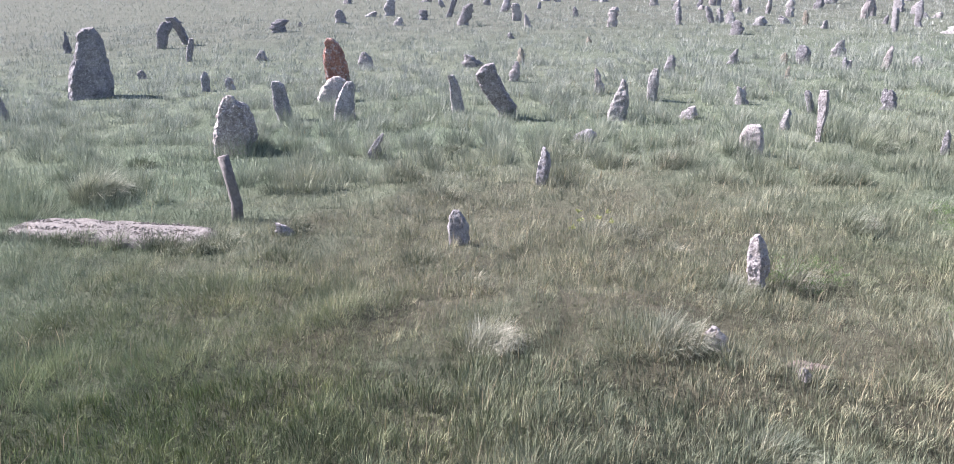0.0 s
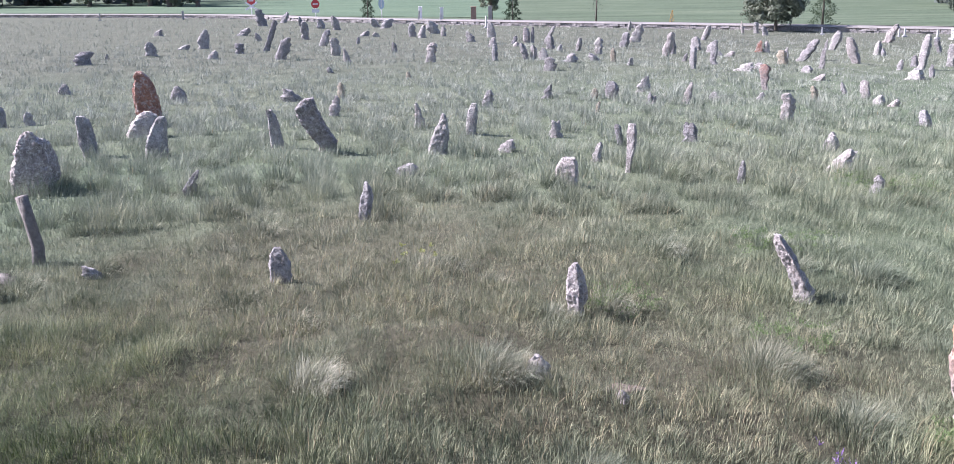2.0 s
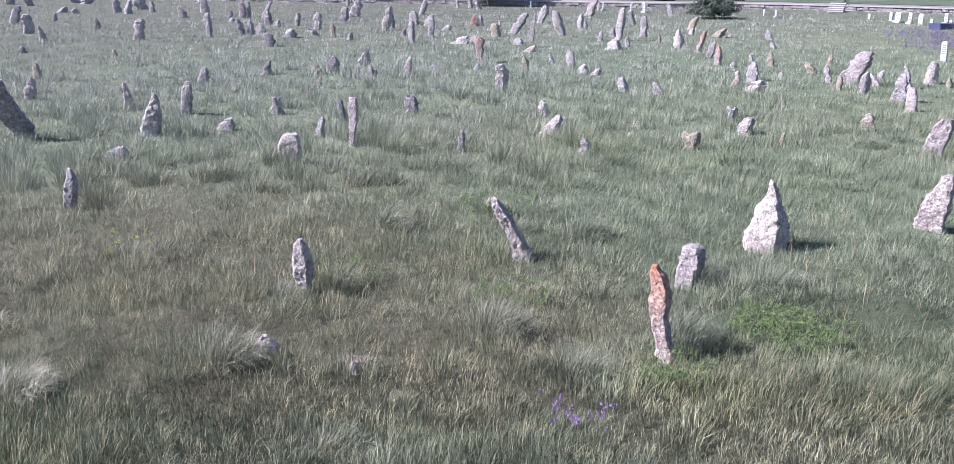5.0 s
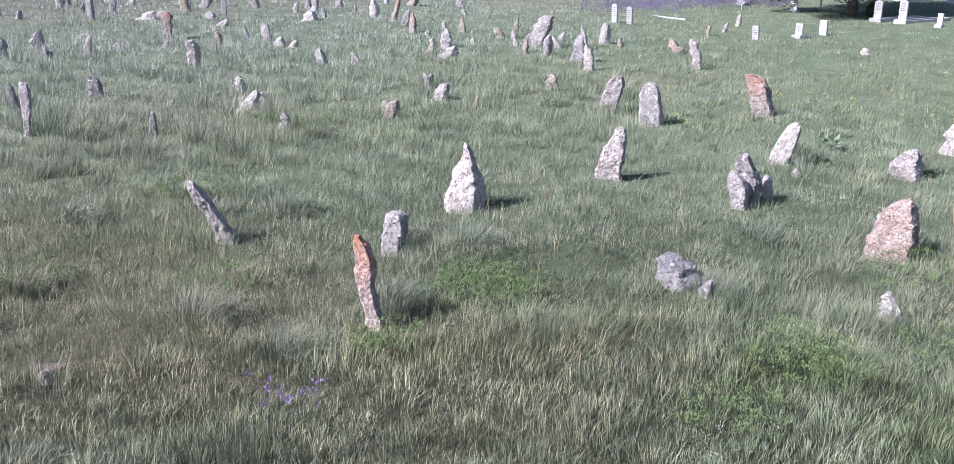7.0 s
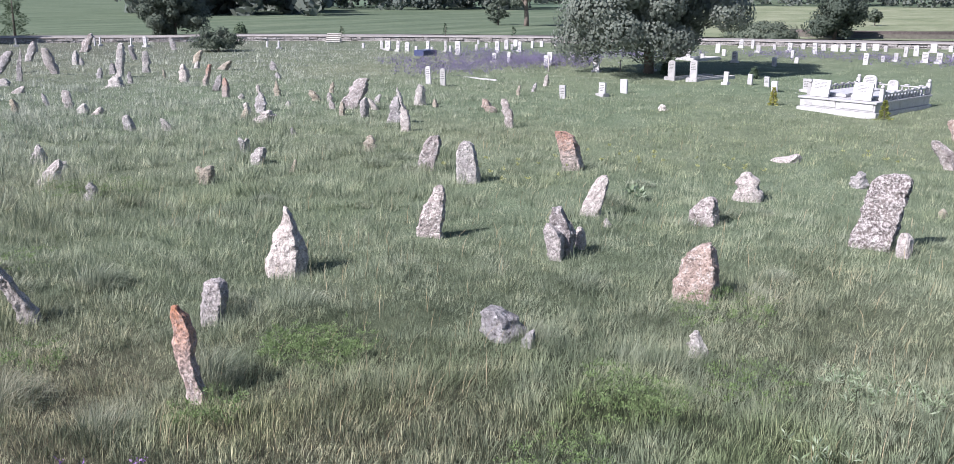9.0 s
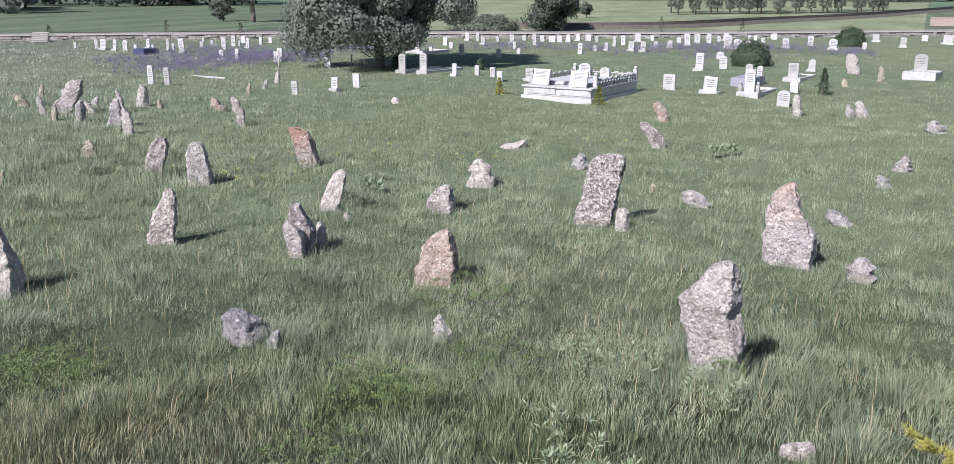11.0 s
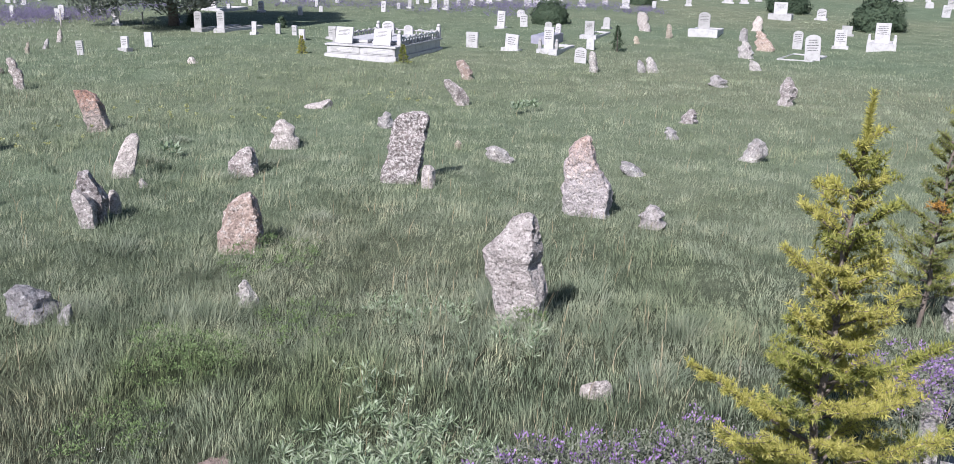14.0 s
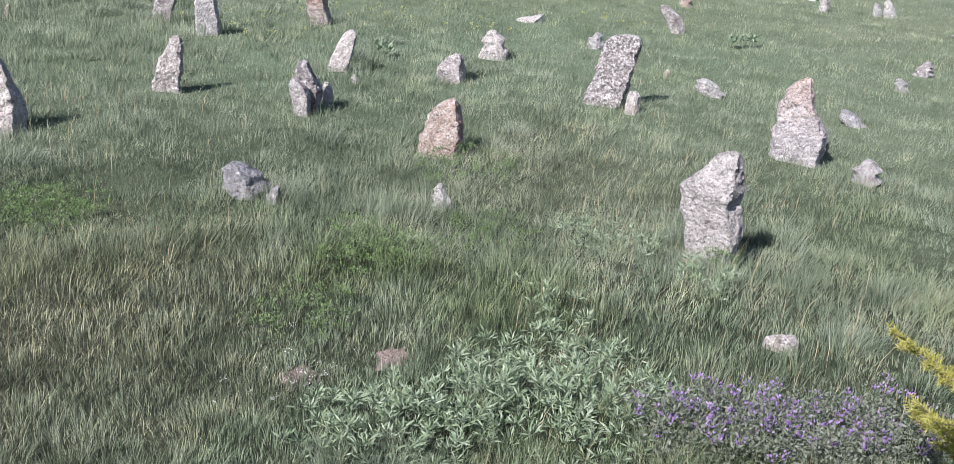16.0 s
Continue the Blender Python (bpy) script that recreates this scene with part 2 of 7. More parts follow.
def field_material(name, c1, c2, c3, stretch, turn, scale=0.05):
    """Crop land: soft bands along the rows."""
    m, n, l, b = mat_new(name, 1.0)
    geo = n.new("ShaderNodeNewGeometry")
    mp = n.new("ShaderNodeMapping")
    mp.inputs["Rotation"].default_value = (0, 0, radians(turn))
    mp.inputs["Scale"].default_value = (1.0, stretch, 1.0)
    l.new(geo.outputs["Position"], mp.inputs["Vector"])
    t = tex(n, l, mp.outputs[0], scale, 5.0, 0.6)
    f = tex(n, l, geo.outputs["Position"], 1.2, 4.0, 0.7)
    col = ramp(n, l, t.outputs[0], [(0.3, c1), (0.5, c2), (0.7, c3)])
    col = mix(n, l, 1.0, col, ramp(n, l, f.outputs[0], [(0.3, (0.8, 0.8, 0.8)), (0.7, (1.15, 1.15, 1.15))]), "MULTIPLY")
    l.new(col, b.inputs["Base Color"])
    b.inputs["Specular IOR Level"].default_value = 0.1
    bump(n, l, b, f.outputs[0], 0.6, 0.2)
    return m


# Farther blades are paler: distance haze and sheen are put into their greens.
GREENS = [(0.16, 0.203, 0.134), (0.203, 0.244, 0.166), (0.255, 0.293, 0.215), (0.144, 0.191, 0.094), (0.21, 0.256, 0.136)]
NEAR_GREENS = [(0.122, 0.163, 0.104), (0.158, 0.20, 0.132), (0.21, 0.248, 0.176), (0.125, 0.165, 0.06), (0.175, 0.224, 0.09)]
NEAR_DRYS = [(0.17, 0.155, 0.093), (0.226, 0.206, 0.127), (0.308, 0.282, 0.188)]
DRYS = [(0.205, 0.19, 0.113), (0.272, 0.252, 0.155), (0.355, 0.332, 0.222)]
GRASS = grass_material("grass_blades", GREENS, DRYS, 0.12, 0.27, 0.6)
GRASS_NEAR = grass_material("near_grass_blades", NEAR_GREENS, NEAR_DRYS, 0.04, 0.6)
TUFT = grass_material("tuft_blades", [(0.14, 0.176, 0.12), (0.175, 0.21, 0.15), (0.22, 0.252, 0.188), (0.128, 0.172, 0.086), (0.18, 0.222, 0.124)], [(0.20, 0.19, 0.135), (0.255, 0.242, 0.18), (0.32, 0.305, 0.235)], 0.12, 0.4)
PLUME = grass_material("pale_plumes", [(0.24, 0.26, 0.19), (0.31, 0.33, 0.25), (0.38, 0.40, 0.31), (0.24, 0.27, 0.18), (0.32, 0.35, 0.24)], [(0.30, 0.28, 0.21), (0.38, 0.36, 0.28), (0.46, 0.44, 0.36)], 0.12, 0.3)
STRAW = leaf_material("dry_stems", (0.24, 0.20, 0.12), (0.34, 0.29, 0.18), (0.44, 0.38, 0.26))
SAGE = leaf_material("silvery_leaves", (0.14, 0.20, 0.11), (0.24, 0.31, 0.20), (0.36, 0.42, 0.32))
HERB = leaf_material("herb_leaves", (0.09, 0.14, 0.055), (0.135, 0.20, 0.08), (0.19, 0.26, 0.12))
VETCH_LEAF = leaf_material("vetch_leaves", (0.12, 0.14, 0.10), (0.17, 0.19, 0.15), (0.23, 0.25, 0.21))
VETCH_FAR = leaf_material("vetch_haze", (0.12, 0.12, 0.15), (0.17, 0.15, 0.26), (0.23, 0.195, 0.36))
VETCH = leaf_material("vetch_blossom", (0.20, 0.12, 0.32), (0.30, 0.19, 0.43), (0.40, 0.29, 0.52))
BLOOM = leaf_material("white_umbels", (0.6, 0.6, 0.55), (0.72, 0.72, 0.68), (0.8, 0.8, 0.78))
YELLOW_BLOOM = leaf_material("yellow_umbels", (0.26, 0.28, 0.10), (0.33, 0.35, 0.15), (0.40, 0.42, 0.24))
LEAF = leaf_material("tree_leaves", (0.08, 0.106, 0.08), (0.102, 0.13, 0.10), (0.13, 0.156, 0.122), 0.35)
LEAF_SILVER = leaf_material("silvery_tree_leaves", (0.135, 0.165, 0.145), (0.16, 0.19, 0.168), (0.19, 0.217, 0.19), 0.35)
# Distance haze is put into the colour: lighter and bluer than nearer leaves.
LEAF_HAZED = leaf_material("hazed_leaves", (0.11, 0.138, 0.124), (0.135, 0.162, 0.146), (0.165, 0.19, 0.17), 0.3)
POPLAR = leaf_material("poplar_leaves", (0.145, 0.178, 0.142), (0.18, 0.215, 0.17), (0.22, 0.25, 0.205), 0.35)
LEAF_PALE = leaf_material("pale_willow_leaves", (0.115, 0.142, 0.105), (0.16, 0.19, 0.142), (0.21, 0.238, 0.185), 0.35)
LEAF_DARK = leaf_material("dark_shrub_leaves", (0.042, 0.068, 0.042), (0.058, 0.09, 0.054), (0.083, 0.117, 0.072))
NEEDLE = leaf_material("golden_needles", (0.28, 0.29, 0.065), (0.43, 0.42, 0.11), (0.57, 0.53, 0.18), 0.4)
NEEDLE_GREEN = leaf_material("green_needles", (0.15, 0.18, 0.045), (0.25, 0.275, 0.07), (0.38, 0.39, 0.11), 0.35)
NEEDLE_DEEP = leaf_material("deep_green_needles", (0.14, 0.165, 0.05), (0.225, 0.25, 0.075), (0.32, 0.34, 0.11), 0.4)
NEEDLE_RUST = leaf_material("rusty_needles", (0.25, 0.14, 0.03), (0.38, 0.22, 0.05), (0.48, 0.30, 0.09), 0.2)
BARK = plain_material("bark", (0.09, 0.075, 0.06), (0.19, 0.16, 0.13), 9.0, 0.95, 0.8, 40.0)
TONES = {
    "g": stone_material("grey_stone", (0.25, 0.24, 0.237), (0.41, 0.40, 0.385), (0.60, 0.58, 0.55), 0.52),
    "p": stone_material("pale_stone", (0.36, 0.33, 0.31), (0.46, 0.43, 0.405), (0.62, 0.595, 0.56), 0.5),
    "d": stone_material("dark_stone", (0.19, 0.184, 0.184), (0.33, 0.32, 0.315), (0.52, 0.51, 0.495), 0.45),
    "r": stone_material("red_stone", (0.30, 0.145, 0.10), (0.43, 0.23, 0.165), (0.52, 0.43, 0.39), 0.55, edge=0.08, crust_size=9.0),
    "m": stone_material("pinkish_stone", (0.22, 0.195, 0.185), (0.38, 0.345, 0.33), (0.60, 0.58, 0.555), 0.6),
    "o": stone_material("orange_capped_stone", (0.23, 0.20, 0.185), (0.37, 0.33, 0.305), (0.53, 0.50, 0.465), 0.45, (0.40, 0.165, 0.085)),
    "q": stone_material("orange_streaked_stone", (0.34, 0.315, 0.32), (0.46, 0.435, 0.435), (0.60, 0.575, 0.56), 0.5, (0.52, 0.31, 0.20), cap_amount=0.5),
    "k": stone_material("mottled_stone", (0.15, 0.128, 0.12), (0.27, 0.235, 0.215), (0.58, 0.55, 0.52), 0.68, edge=0.07, crust_size=27.0),
    "x": stone_material("bright_orange_topped_stone", (0.28, 0.21, 0.18), (0.43, 0.36, 0.33), (0.60, 0.55, 0.51), 0.6, (0.56, 0.22, 0.09), cap_amount=0.85, edge=0.08),
    "y": stone_material("yellowish_stone", (0.26, 0.23, 0.175), (0.40, 0.36, 0.285), (0.48, 0.455, 0.39), 0.5),
    "a": stone_material("rust_stone", (0.26, 0.195, 0.16), (0.38, 0.305, 0.26), (0.55, 0.51, 0.47), 0.55),
}
def marble_material():
    m = plain_material("white_marble", (0.36, 0.36, 0.362), (0.45, 0.45, 0.448), 3.0, 0.5, 0.08)
    n, l = m.node_tree.nodes, m.node_tree.links
    b = n["Principled BSDF"]
    info, tc = n.new("ShaderNodeObjectInfo"), n.new("ShaderNodeTexCoord")
    old = b.inputs["Base Color"].links[0].from_socket
    own = ramp(n, l, info.outputs["Random"], [(0.0, (0.72, 0.72, 0.70)), (0.4, (0.95, 0.95, 0.94)), (1.0, (1.05, 1.05, 1.05))])
    col = mix(n, l, 1.0, old, own, "MULTIPLY")
    streak = tex(n, l, tc.outputs["Object"], 7.0, 5.0, 0.7)
    col = mix(n, l, 1.0, col, ramp(n, l, streak.outputs[0], [(0.3, (0.68, 0.68, 0.66)), (0.5, (1, 1, 1))]), "MULTIPLY")
    l.new(col, b.inputs["Base Color"])
    return m


MARBLE = marble_material()
NAVY = plain_material("dark_blue_marble", (0.035, 0.045, 0.10), (0.06, 0.07, 0.14), 5.0, 0.4, 0.05)
MARBLE_GREY = plain_material("lavender_grey_marble", (0.20, 0.20, 0.25), (0.28, 0.28, 0.33), 5.0, 0.45, 0.05)
LETTERS = plain_material("engraved_lines", (0.07, 0.07, 0.07), (0.14, 0.14, 0.14), 20.0, 0.7, 0.1)
CONCRETE = plain_material("concrete", (0.28, 0.265, 0.245), (0.42, 0.40, 0.37), 2.5, 0.9, 0.5, 25.0)
GRAVEL = plain_material("pale_gravel_mound", (0.125, 0.115, 0.097), (0.25, 0.232, 0.20), 9.0, 0.95, 1.0, 45.0)
ROAD = plain_material("dusty_road", (0.16, 0.15, 0.14), (0.23, 0.22, 0.20), 0.5, 0.95, 0.3, 6.0)
WOOD = plain_material("weathered_wood", (0.11, 0.10, 0.09), (0.24, 0.22, 0.2), 18.0, 0.9, 0.8, 60.0)
STEEL = plain_material("rusty_rail", (0.06, 0.05, 0.045), (0.12, 0.10, 0.09), 6.0, 0.7, 0.2)
BALLAST = plain_material("track_ballast", (0.055, 0.052, 0.04), (0.10, 0.095, 0.072), 3.0, 0.95, 0.6, 8.0)
RED = plain_material("red_sign_paint", (0.50, 0.05, 0.05), (0.58, 0.07, 0.06), 8.0, 0.5, 0.05)
BLUE = plain_material("pale_blue_sign_paint", (0.45, 0.55, 0.60), (0.55, 0.63, 0.66), 8.0, 0.5, 0.05)
WHITE = plain_material("white_paint", (0.72, 0.72, 0.70), (0.82, 0.82, 0.80), 6.0, 0.6, 0.05)
DARK_FILL = plain_material("dark_smooth_fill", (0.008, 0.010, 0.012), (0.015, 0.018, 0.02), 2.0, 0.05, 0.02)
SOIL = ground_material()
FIELD_A = field_material("young_wheat_field", (0.06, 0.086, 0.052), (0.087, 0.117, 0.074), (0.128, 0.157, 0.102), 6.0, 20.0)
# Colours the green crops and the tree shadow painted behind the road.
FIELD_B = field_material("green_crop_and_shadow", (0.075, 0.115, 0.075), (0.095, 0.14, 0.09), (0.12, 0.165, 0.105), 4.0, -10.0)
FIELD_C = field_material("pale_meadow", (0.12, 0.148, 0.083), (0.168, 0.193, 0.118), (0.225, 0.243, 0.158), 3.0, 10.0, 0.08)
FIELD_SOIL = field_material("ploughed_soil", (0.25, 0.20, 0.165), (0.32, 0.26, 0.215), (0.38, 0.315, 0.265), 8.0, -10.0)
HILL = field_material("rocky_hillside", (0.135, 0.15, 0.138), (0.18, 0.188, 0.18), (0.27, 0.27, 0.27), 1.0, 0.0, 0.035)


# ---- building helpers ----
def mesh(name, verts, faces, material, smooth=False):
    me = bpy.data.meshes.new(name)
    me.from_pydata([tuple(v) for v in verts], [], faces)
    me.materials.append(material)
    if smooth:
        me.polygons.foreach_set("use_smooth", [True] * len(me.polygons))
    me.update()
    return me


def soup(name, verts, loops, counts, material):
    """A large mesh from arrays: verts (n, 3), loop vertex numbers, corners per face."""
    me = bpy.data.meshes.new(name)
    me.vertices.add(len(verts))
    me.vertices.foreach_set("co", np.asarray(verts, np.float32).ravel())
    me.loops.add(len(loops))
    me.loops.foreach_set("vertex_index", np.asarray(loops, np.int32))
    starts = np.concatenate([[0], np.cumsum(counts)[:-1]]).astype(np.int32)
    me.polygons.add(len(counts))
    me.polygons.foreach_set("loop_start", starts)
    me.materials.append(material)
    me.update(calc_edges=True)
    me.validate()
    return me


def part(name, bm, material, parent, label=""):
    """Links a bmesh or mesh as one object under a thing or a part."""
    if isinstance(bm, bmesh.types.BMesh):
        me = bpy.data.meshes.new(name)
        bm.to_mesh(me)
        bm.free()
        me.materials.append(material)
    else:
        me = bm
    ob = new(name, me)
    ob.parent = parent
    if label:
        tagged(ob, label)
    return ob


def empty(name, m, label, category, group="", kind=""):
    ob = new(name)
    ob.empty_display_size = 0.1
    ob.matrix_world = m
    return tagged(ob, label, category, group, kind)


def add_box(bm, x0, x1, y0, y1, z0, z1, bevel=0.0, m=None):
    r = bmesh.ops.create_cube(bm, size=1.0)
    vs = r["verts"]
    bmesh.ops.scale(bm, vec=(x1 - x0, y1 - y0, z1 - z0), verts=vs)
    bmesh.ops.translate(bm, vec=((x0 + x1) / 2, (y0 + y1) / 2, (z0 + z1) / 2), verts=vs)
    if bevel:
        es = list({e for v in vs for e in v.link_edges})
        vs = [v for v in bmesh.ops.bevel(bm, geom=es, offset=bevel, segments=2, affect="EDGES")["verts"]]
    if m is not None:
        bmesh.ops.transform(bm, matrix=m, verts=list({v for v in vs}))
    return bm


def box(x0, x1, y0, y1, z0, z1, bevel=0.0):
    return add_box(bmesh.new(), x0, x1, y0, y1, z0, z1, bevel)


def tube_arrays(points, radii, sides=8):
    """A tapered tube along points: verts, faces."""
    pts = [Vector(p) for p in points]
    verts, faces = [], []
    for i, p in enumerate(pts):
        d = (pts[min(i + 1, len(pts) - 1)] - pts[max(i - 1, 0)]).normalized()
        a = d.orthogonal().normalized()
        b = d.cross(a)
        for k in range(sides):
            w = 2 * math.pi * k / sides
            verts.append(p + radii[i] * (math.cos(w) * a + math.sin(w) * b))
    for i in range(len(pts) - 1):
        for k in range(sides):
            k2 = (k + 1) % sides
            faces.append((i * sides + k, i * sides + k2, (i + 1) * sides + k2, (i + 1) * sides + k))
    faces.append(tuple(range(sides))[::-1])
    faces.append(tuple((len(pts) - 1) * sides + k for k in range(sides)))
    return verts, faces


def tubes_mesh(name, tubes, material, sides=8):
    verts, faces = [], []
    for pts, rad in tubes:
        v, f = tube_arrays(pts, rad, sides)
        o = len(verts)
        verts += v
        faces += [tuple(i + o for i in q) for q in f]
    return mesh(name, verts, faces, material, True)


def lattice(x, y, scale, seed):
    """Smooth noise in 0..1 over arrays x, y; scale: size of a patch in metres."""
    table = np.random.RandomState(seed).rand(64, 64)
    u, v = np.asarray(x) / scale, np.asarray(y) / scale
    i, j = np.floor(u).astype(int), np.floor(v).astype(int)
    fu, fv = u - i, v - j
    fu, fv = fu * fu * (3 - 2 * fu), fv * fv * (3 - 2 * fv)
    g = lambda a, b: table[a % 64, b % 64]
    return (g(i, j) * (1 - fu) + g(i + 1, j) * fu) * (1 - fv) + (g(i, j + 1) * (1 - fu) + g(i + 1, j + 1) * fu) * fv


def relief(x, y):
    """The lie of the land inside the burial ground, in metres."""
    r = np.hypot(x, y)
    keep = np.clip((70.0 - r) / 20.0, 0, 1)
    tussocks = lattice(x + 300, y + 300, 0.9, 7) ** 2 * 0.13 + lattice(x + 300, y + 300, 0.45, 8) * 0.05 - 0.06
    tussocks = tussocks * np.clip((24.0 - r) / 10.0, 0.55, 1.0)
    return ((lattice(x + 300, y + 300, 4.3, 5) - 0.5) * 0.10 + (lattice(x + 300, y + 300, 1.6, 6) - 0.5) * 0.08 + tussocks) * keep


def blades(name, x, y, length, width, lean, bend_to, material, rs, z0=None):
    """Grass blades, each a bent kite of two triangles; lean in radians, bend_to: heading of the lean."""
    n = len(x)
    z = (relief(x, y) if z0 is None else z0) - 0.02
    face = rs.rand(n) * 2 * np.pi
    wx, wy = np.cos(face) * width / 2, np.sin(face) * width / 2
    dx, dy = np.sin(bend_to), np.cos(bend_to)
    l1 = length * 0.5
    mx, my, mz = x + dx * np.sin(lean * 0.5) * l1, y + dy * np.sin(lean * 0.5) * l1, z + np.cos(lean * 0.5) * l1
    tx, ty, tz = mx + dx * np.sin(lean * 1.6) * (length - l1), my + dy * np.sin(lean * 1.6) * (length - l1), mz + np.cos(lean * 1.6) * (length - l1)
    V = np.empty((n, 4, 3))
    V[:, 0] = np.stack([x, y, z], -1)
    V[:, 1] = np.stack([mx + wx, my + wy, mz], -1)
    V[:, 2] = np.stack([tx, ty, tz], -1)
    V[:, 3] = np.stack([mx - wx, my - wy, mz], -1)
    base = (np.arange(n) * 4)[:, None]
    loops = (base + np.array([0, 1, 3, 3, 1, 2])).ravel()
    return soup(name, V.reshape(-1, 3), loops, np.full(2 * n, 3), material)


def straws(name, x, y, length, width, lean, bend_to, material, rs):
    """Grass farther off: one leaning triangle for each blade."""
    n = len(x)
    z = relief(x, y) - 0.02
    face = rs.rand(n) * 2 * np.pi
    V = np.empty((n, 3, 3))
    wx, wy = np.cos(face) * width / 2, np.sin(face) * width / 2
    V[:, 0] = np.stack([x - wx, y - wy, z], -1)
    V[:, 1] = np.stack([x + wx, y + wy, z], -1)
    V[:, 2] = np.stack([x + np.sin(bend_to) * np.sin(lean) * length, y + np.cos(bend_to) * np.sin(lean) * length, z + np.cos(lean) * length], -1)
    return soup(name, V.reshape(-1, 3), np.arange(n * 3), np.full(n, 3), material)


def leaves(name, centres, size, rs, material, aspect=0.5, up=0.0, dirs=None, outward=None, narrow=False):
    """Small pointed leaves (one quad each) at centres, turned at random."""
    n = len(centres)
    d = rs.normal(size=(n, 3)) if dirs is None else dirs + rs.normal(size=(n, 3)) * 0.25
    d[:, 2] += up
    d /= np.linalg.norm(d, axis=1, keepdims=True) + 1e-9
    if outward is None:
        s = np.cross(d, rs.normal(size=(n, 3)))
    else:
        nrm = outward + rs.normal(size=(n, 3)) * 0.26
        d = np.cross(nrm, d)
        d /= np.linalg.norm(d, axis=1, keepdims=True) + 1e-9
        s = np.cross(nrm, d)
    s /= np.linalg.norm(s, axis=1, keepdims=True) + 1e-9
    size = (np.ones(n) * size * (0.7 + 0.6 * rs.rand(n)))[:, None]
    if narrow:
        V = np.stack([centres - s * size * aspect * 0.5, centres + s * size * aspect * 0.5, centres + d * size], 1)
        return soup(name, V.reshape(-1, 3), np.arange(n * 3), np.full(n, 3), material)
    V = np.empty((n, 4, 3))
    V[:, 0] = centres
    V[:, 1] = centres + d * size * 0.5 + s * size * aspect * 0.5
    V[:, 2] = centres + d * size
    V[:, 3] = centres + d * size * 0.5 - s * size * aspect * 0.5
    return soup(name, V.reshape(-1, 3), np.arange(n * 4), np.full(n, 4), material)


# ---- the lie of the land ----
def build_ground():
    """One sheet to the horizon, fine where the graves are."""
    radii = np.concatenate([[0.8, 1.6, 2.4], np.geomspace(3.0, 70, 210), np.geomspace(75, 3500, 30)])
    angles = np.radians(np.concatenate([np.linspace(-34, 119, 430), np.linspace(124, 321, 40)]))
    A, R = np.meshgrid(angles, radii)
    x, y = (R * np.sin(A)).ravel(), (R * np.cos(A)).ravel()
    V = np.concatenate([[(0, 0, 0)], np.stack([x, y, relief(x, y)], -1)])
    na, nr = len(angles), len(radii)
    i, k = np.meshgrid(np.arange(nr - 1), np.arange(na), indexing="ij")
    k2 = (k + 1) % na
    quads = np.stack([1 + i * na + k, 1 + (i + 1) * na + k, 1 + (i + 1) * na + k2, 1 + i * na + k2], -1).reshape(-1, 4)[:, ::-1]
    q = np.arange(na)
    tris = np.stack([np.zeros(na, int), 1 + q, 1 + (q + 1) % na], -1)[:, ::-1]
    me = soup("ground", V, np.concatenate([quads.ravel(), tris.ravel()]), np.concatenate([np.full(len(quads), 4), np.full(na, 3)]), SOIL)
    me.polygons.foreach_set("use_smooth", [True] * len(me.polygons))
    ob = new("ground", me)
    tagged(ob, "grassy meadow ground of an old burial field", "ground", kind="structure")


build_ground()

ROAD_LINE = [(-60, 132), (-10.2, 103.3), (3, 87), (18.7, 70.9), (28.6, 61.5), (39.4, 50.3), (44.3, 46.8), (54.0, 30.6), (60.0, 14.6), (64.0, 5.0), (71, -7.5), (81, -27), (96, -60)]


def smooth_line(pts, steps=6):
    """A Catmull-Rom line through pts."""
    P = [Vector((*p, 0)) for p in pts]
    P = [2 * P[0] - P[1]] + P + [2 * P[-1] - P[-2]]
    out = []
    for i in range(1, len(P) - 2):
        for k in range(steps):
            t = k / steps
            out.append(0.5 * (2 * P[i] + (P[i + 1] - P[i - 1]) * t + (2 * P[i - 1] - 5 * P[i] + 4 * P[i + 1] - P[i + 2]) * t * t + (3 * P[i] - P[i - 1] - 3 * P[i + 1] + P[i + 2]) * t ** 3))
    out.append(P[-2])
    return out


def ribbon(name, line, profile, material):
    """Sweeps a profile of (offset to the left, height) along a line."""
    verts, faces, n = [], [], len(profile)
    for i, p in enumerate(line):
        d = (line[min(i + 1, len(line) - 1)] - line[max(i - 1, 0)]).normalized()
        side = Vector((-d.y, d.x, 0))
        for o, h in profile:
            q = p + side * o
            verts.append((q.x, q.y, h))
    for i in range(len(line) - 1):
        for k in range(n - 1):
            faces.append((i * n + k, (i + 1) * n + k, (i + 1) * n + k + 1, i * n + k + 1))
    return mesh(name, verts, faces, material)


LINE = smooth_line(ROAD_LINE)
tagged(new("road", ribbon("road", LINE, [(0.35, -0.2), (0.35, 0.30), (2.1, 0.34), (2.9, 0.0), (2.9, -0.2)], ROAD)), "pale dusty road along the edge of the graveyard", "road", kind="structure")
wall = empty("wall_boundary", Matrix(), "low rough stone retaining wall with a pale coping", "wall", kind="structure")
part("coping", ribbon("coping", LINE, [(-0.04, 0.28), (-0.04, 0.33), (0.30, 0.33), (0.30, 0.28), (-0.04, 0.28)], CONCRETE), CONCRETE, wall, "pale concrete coping")


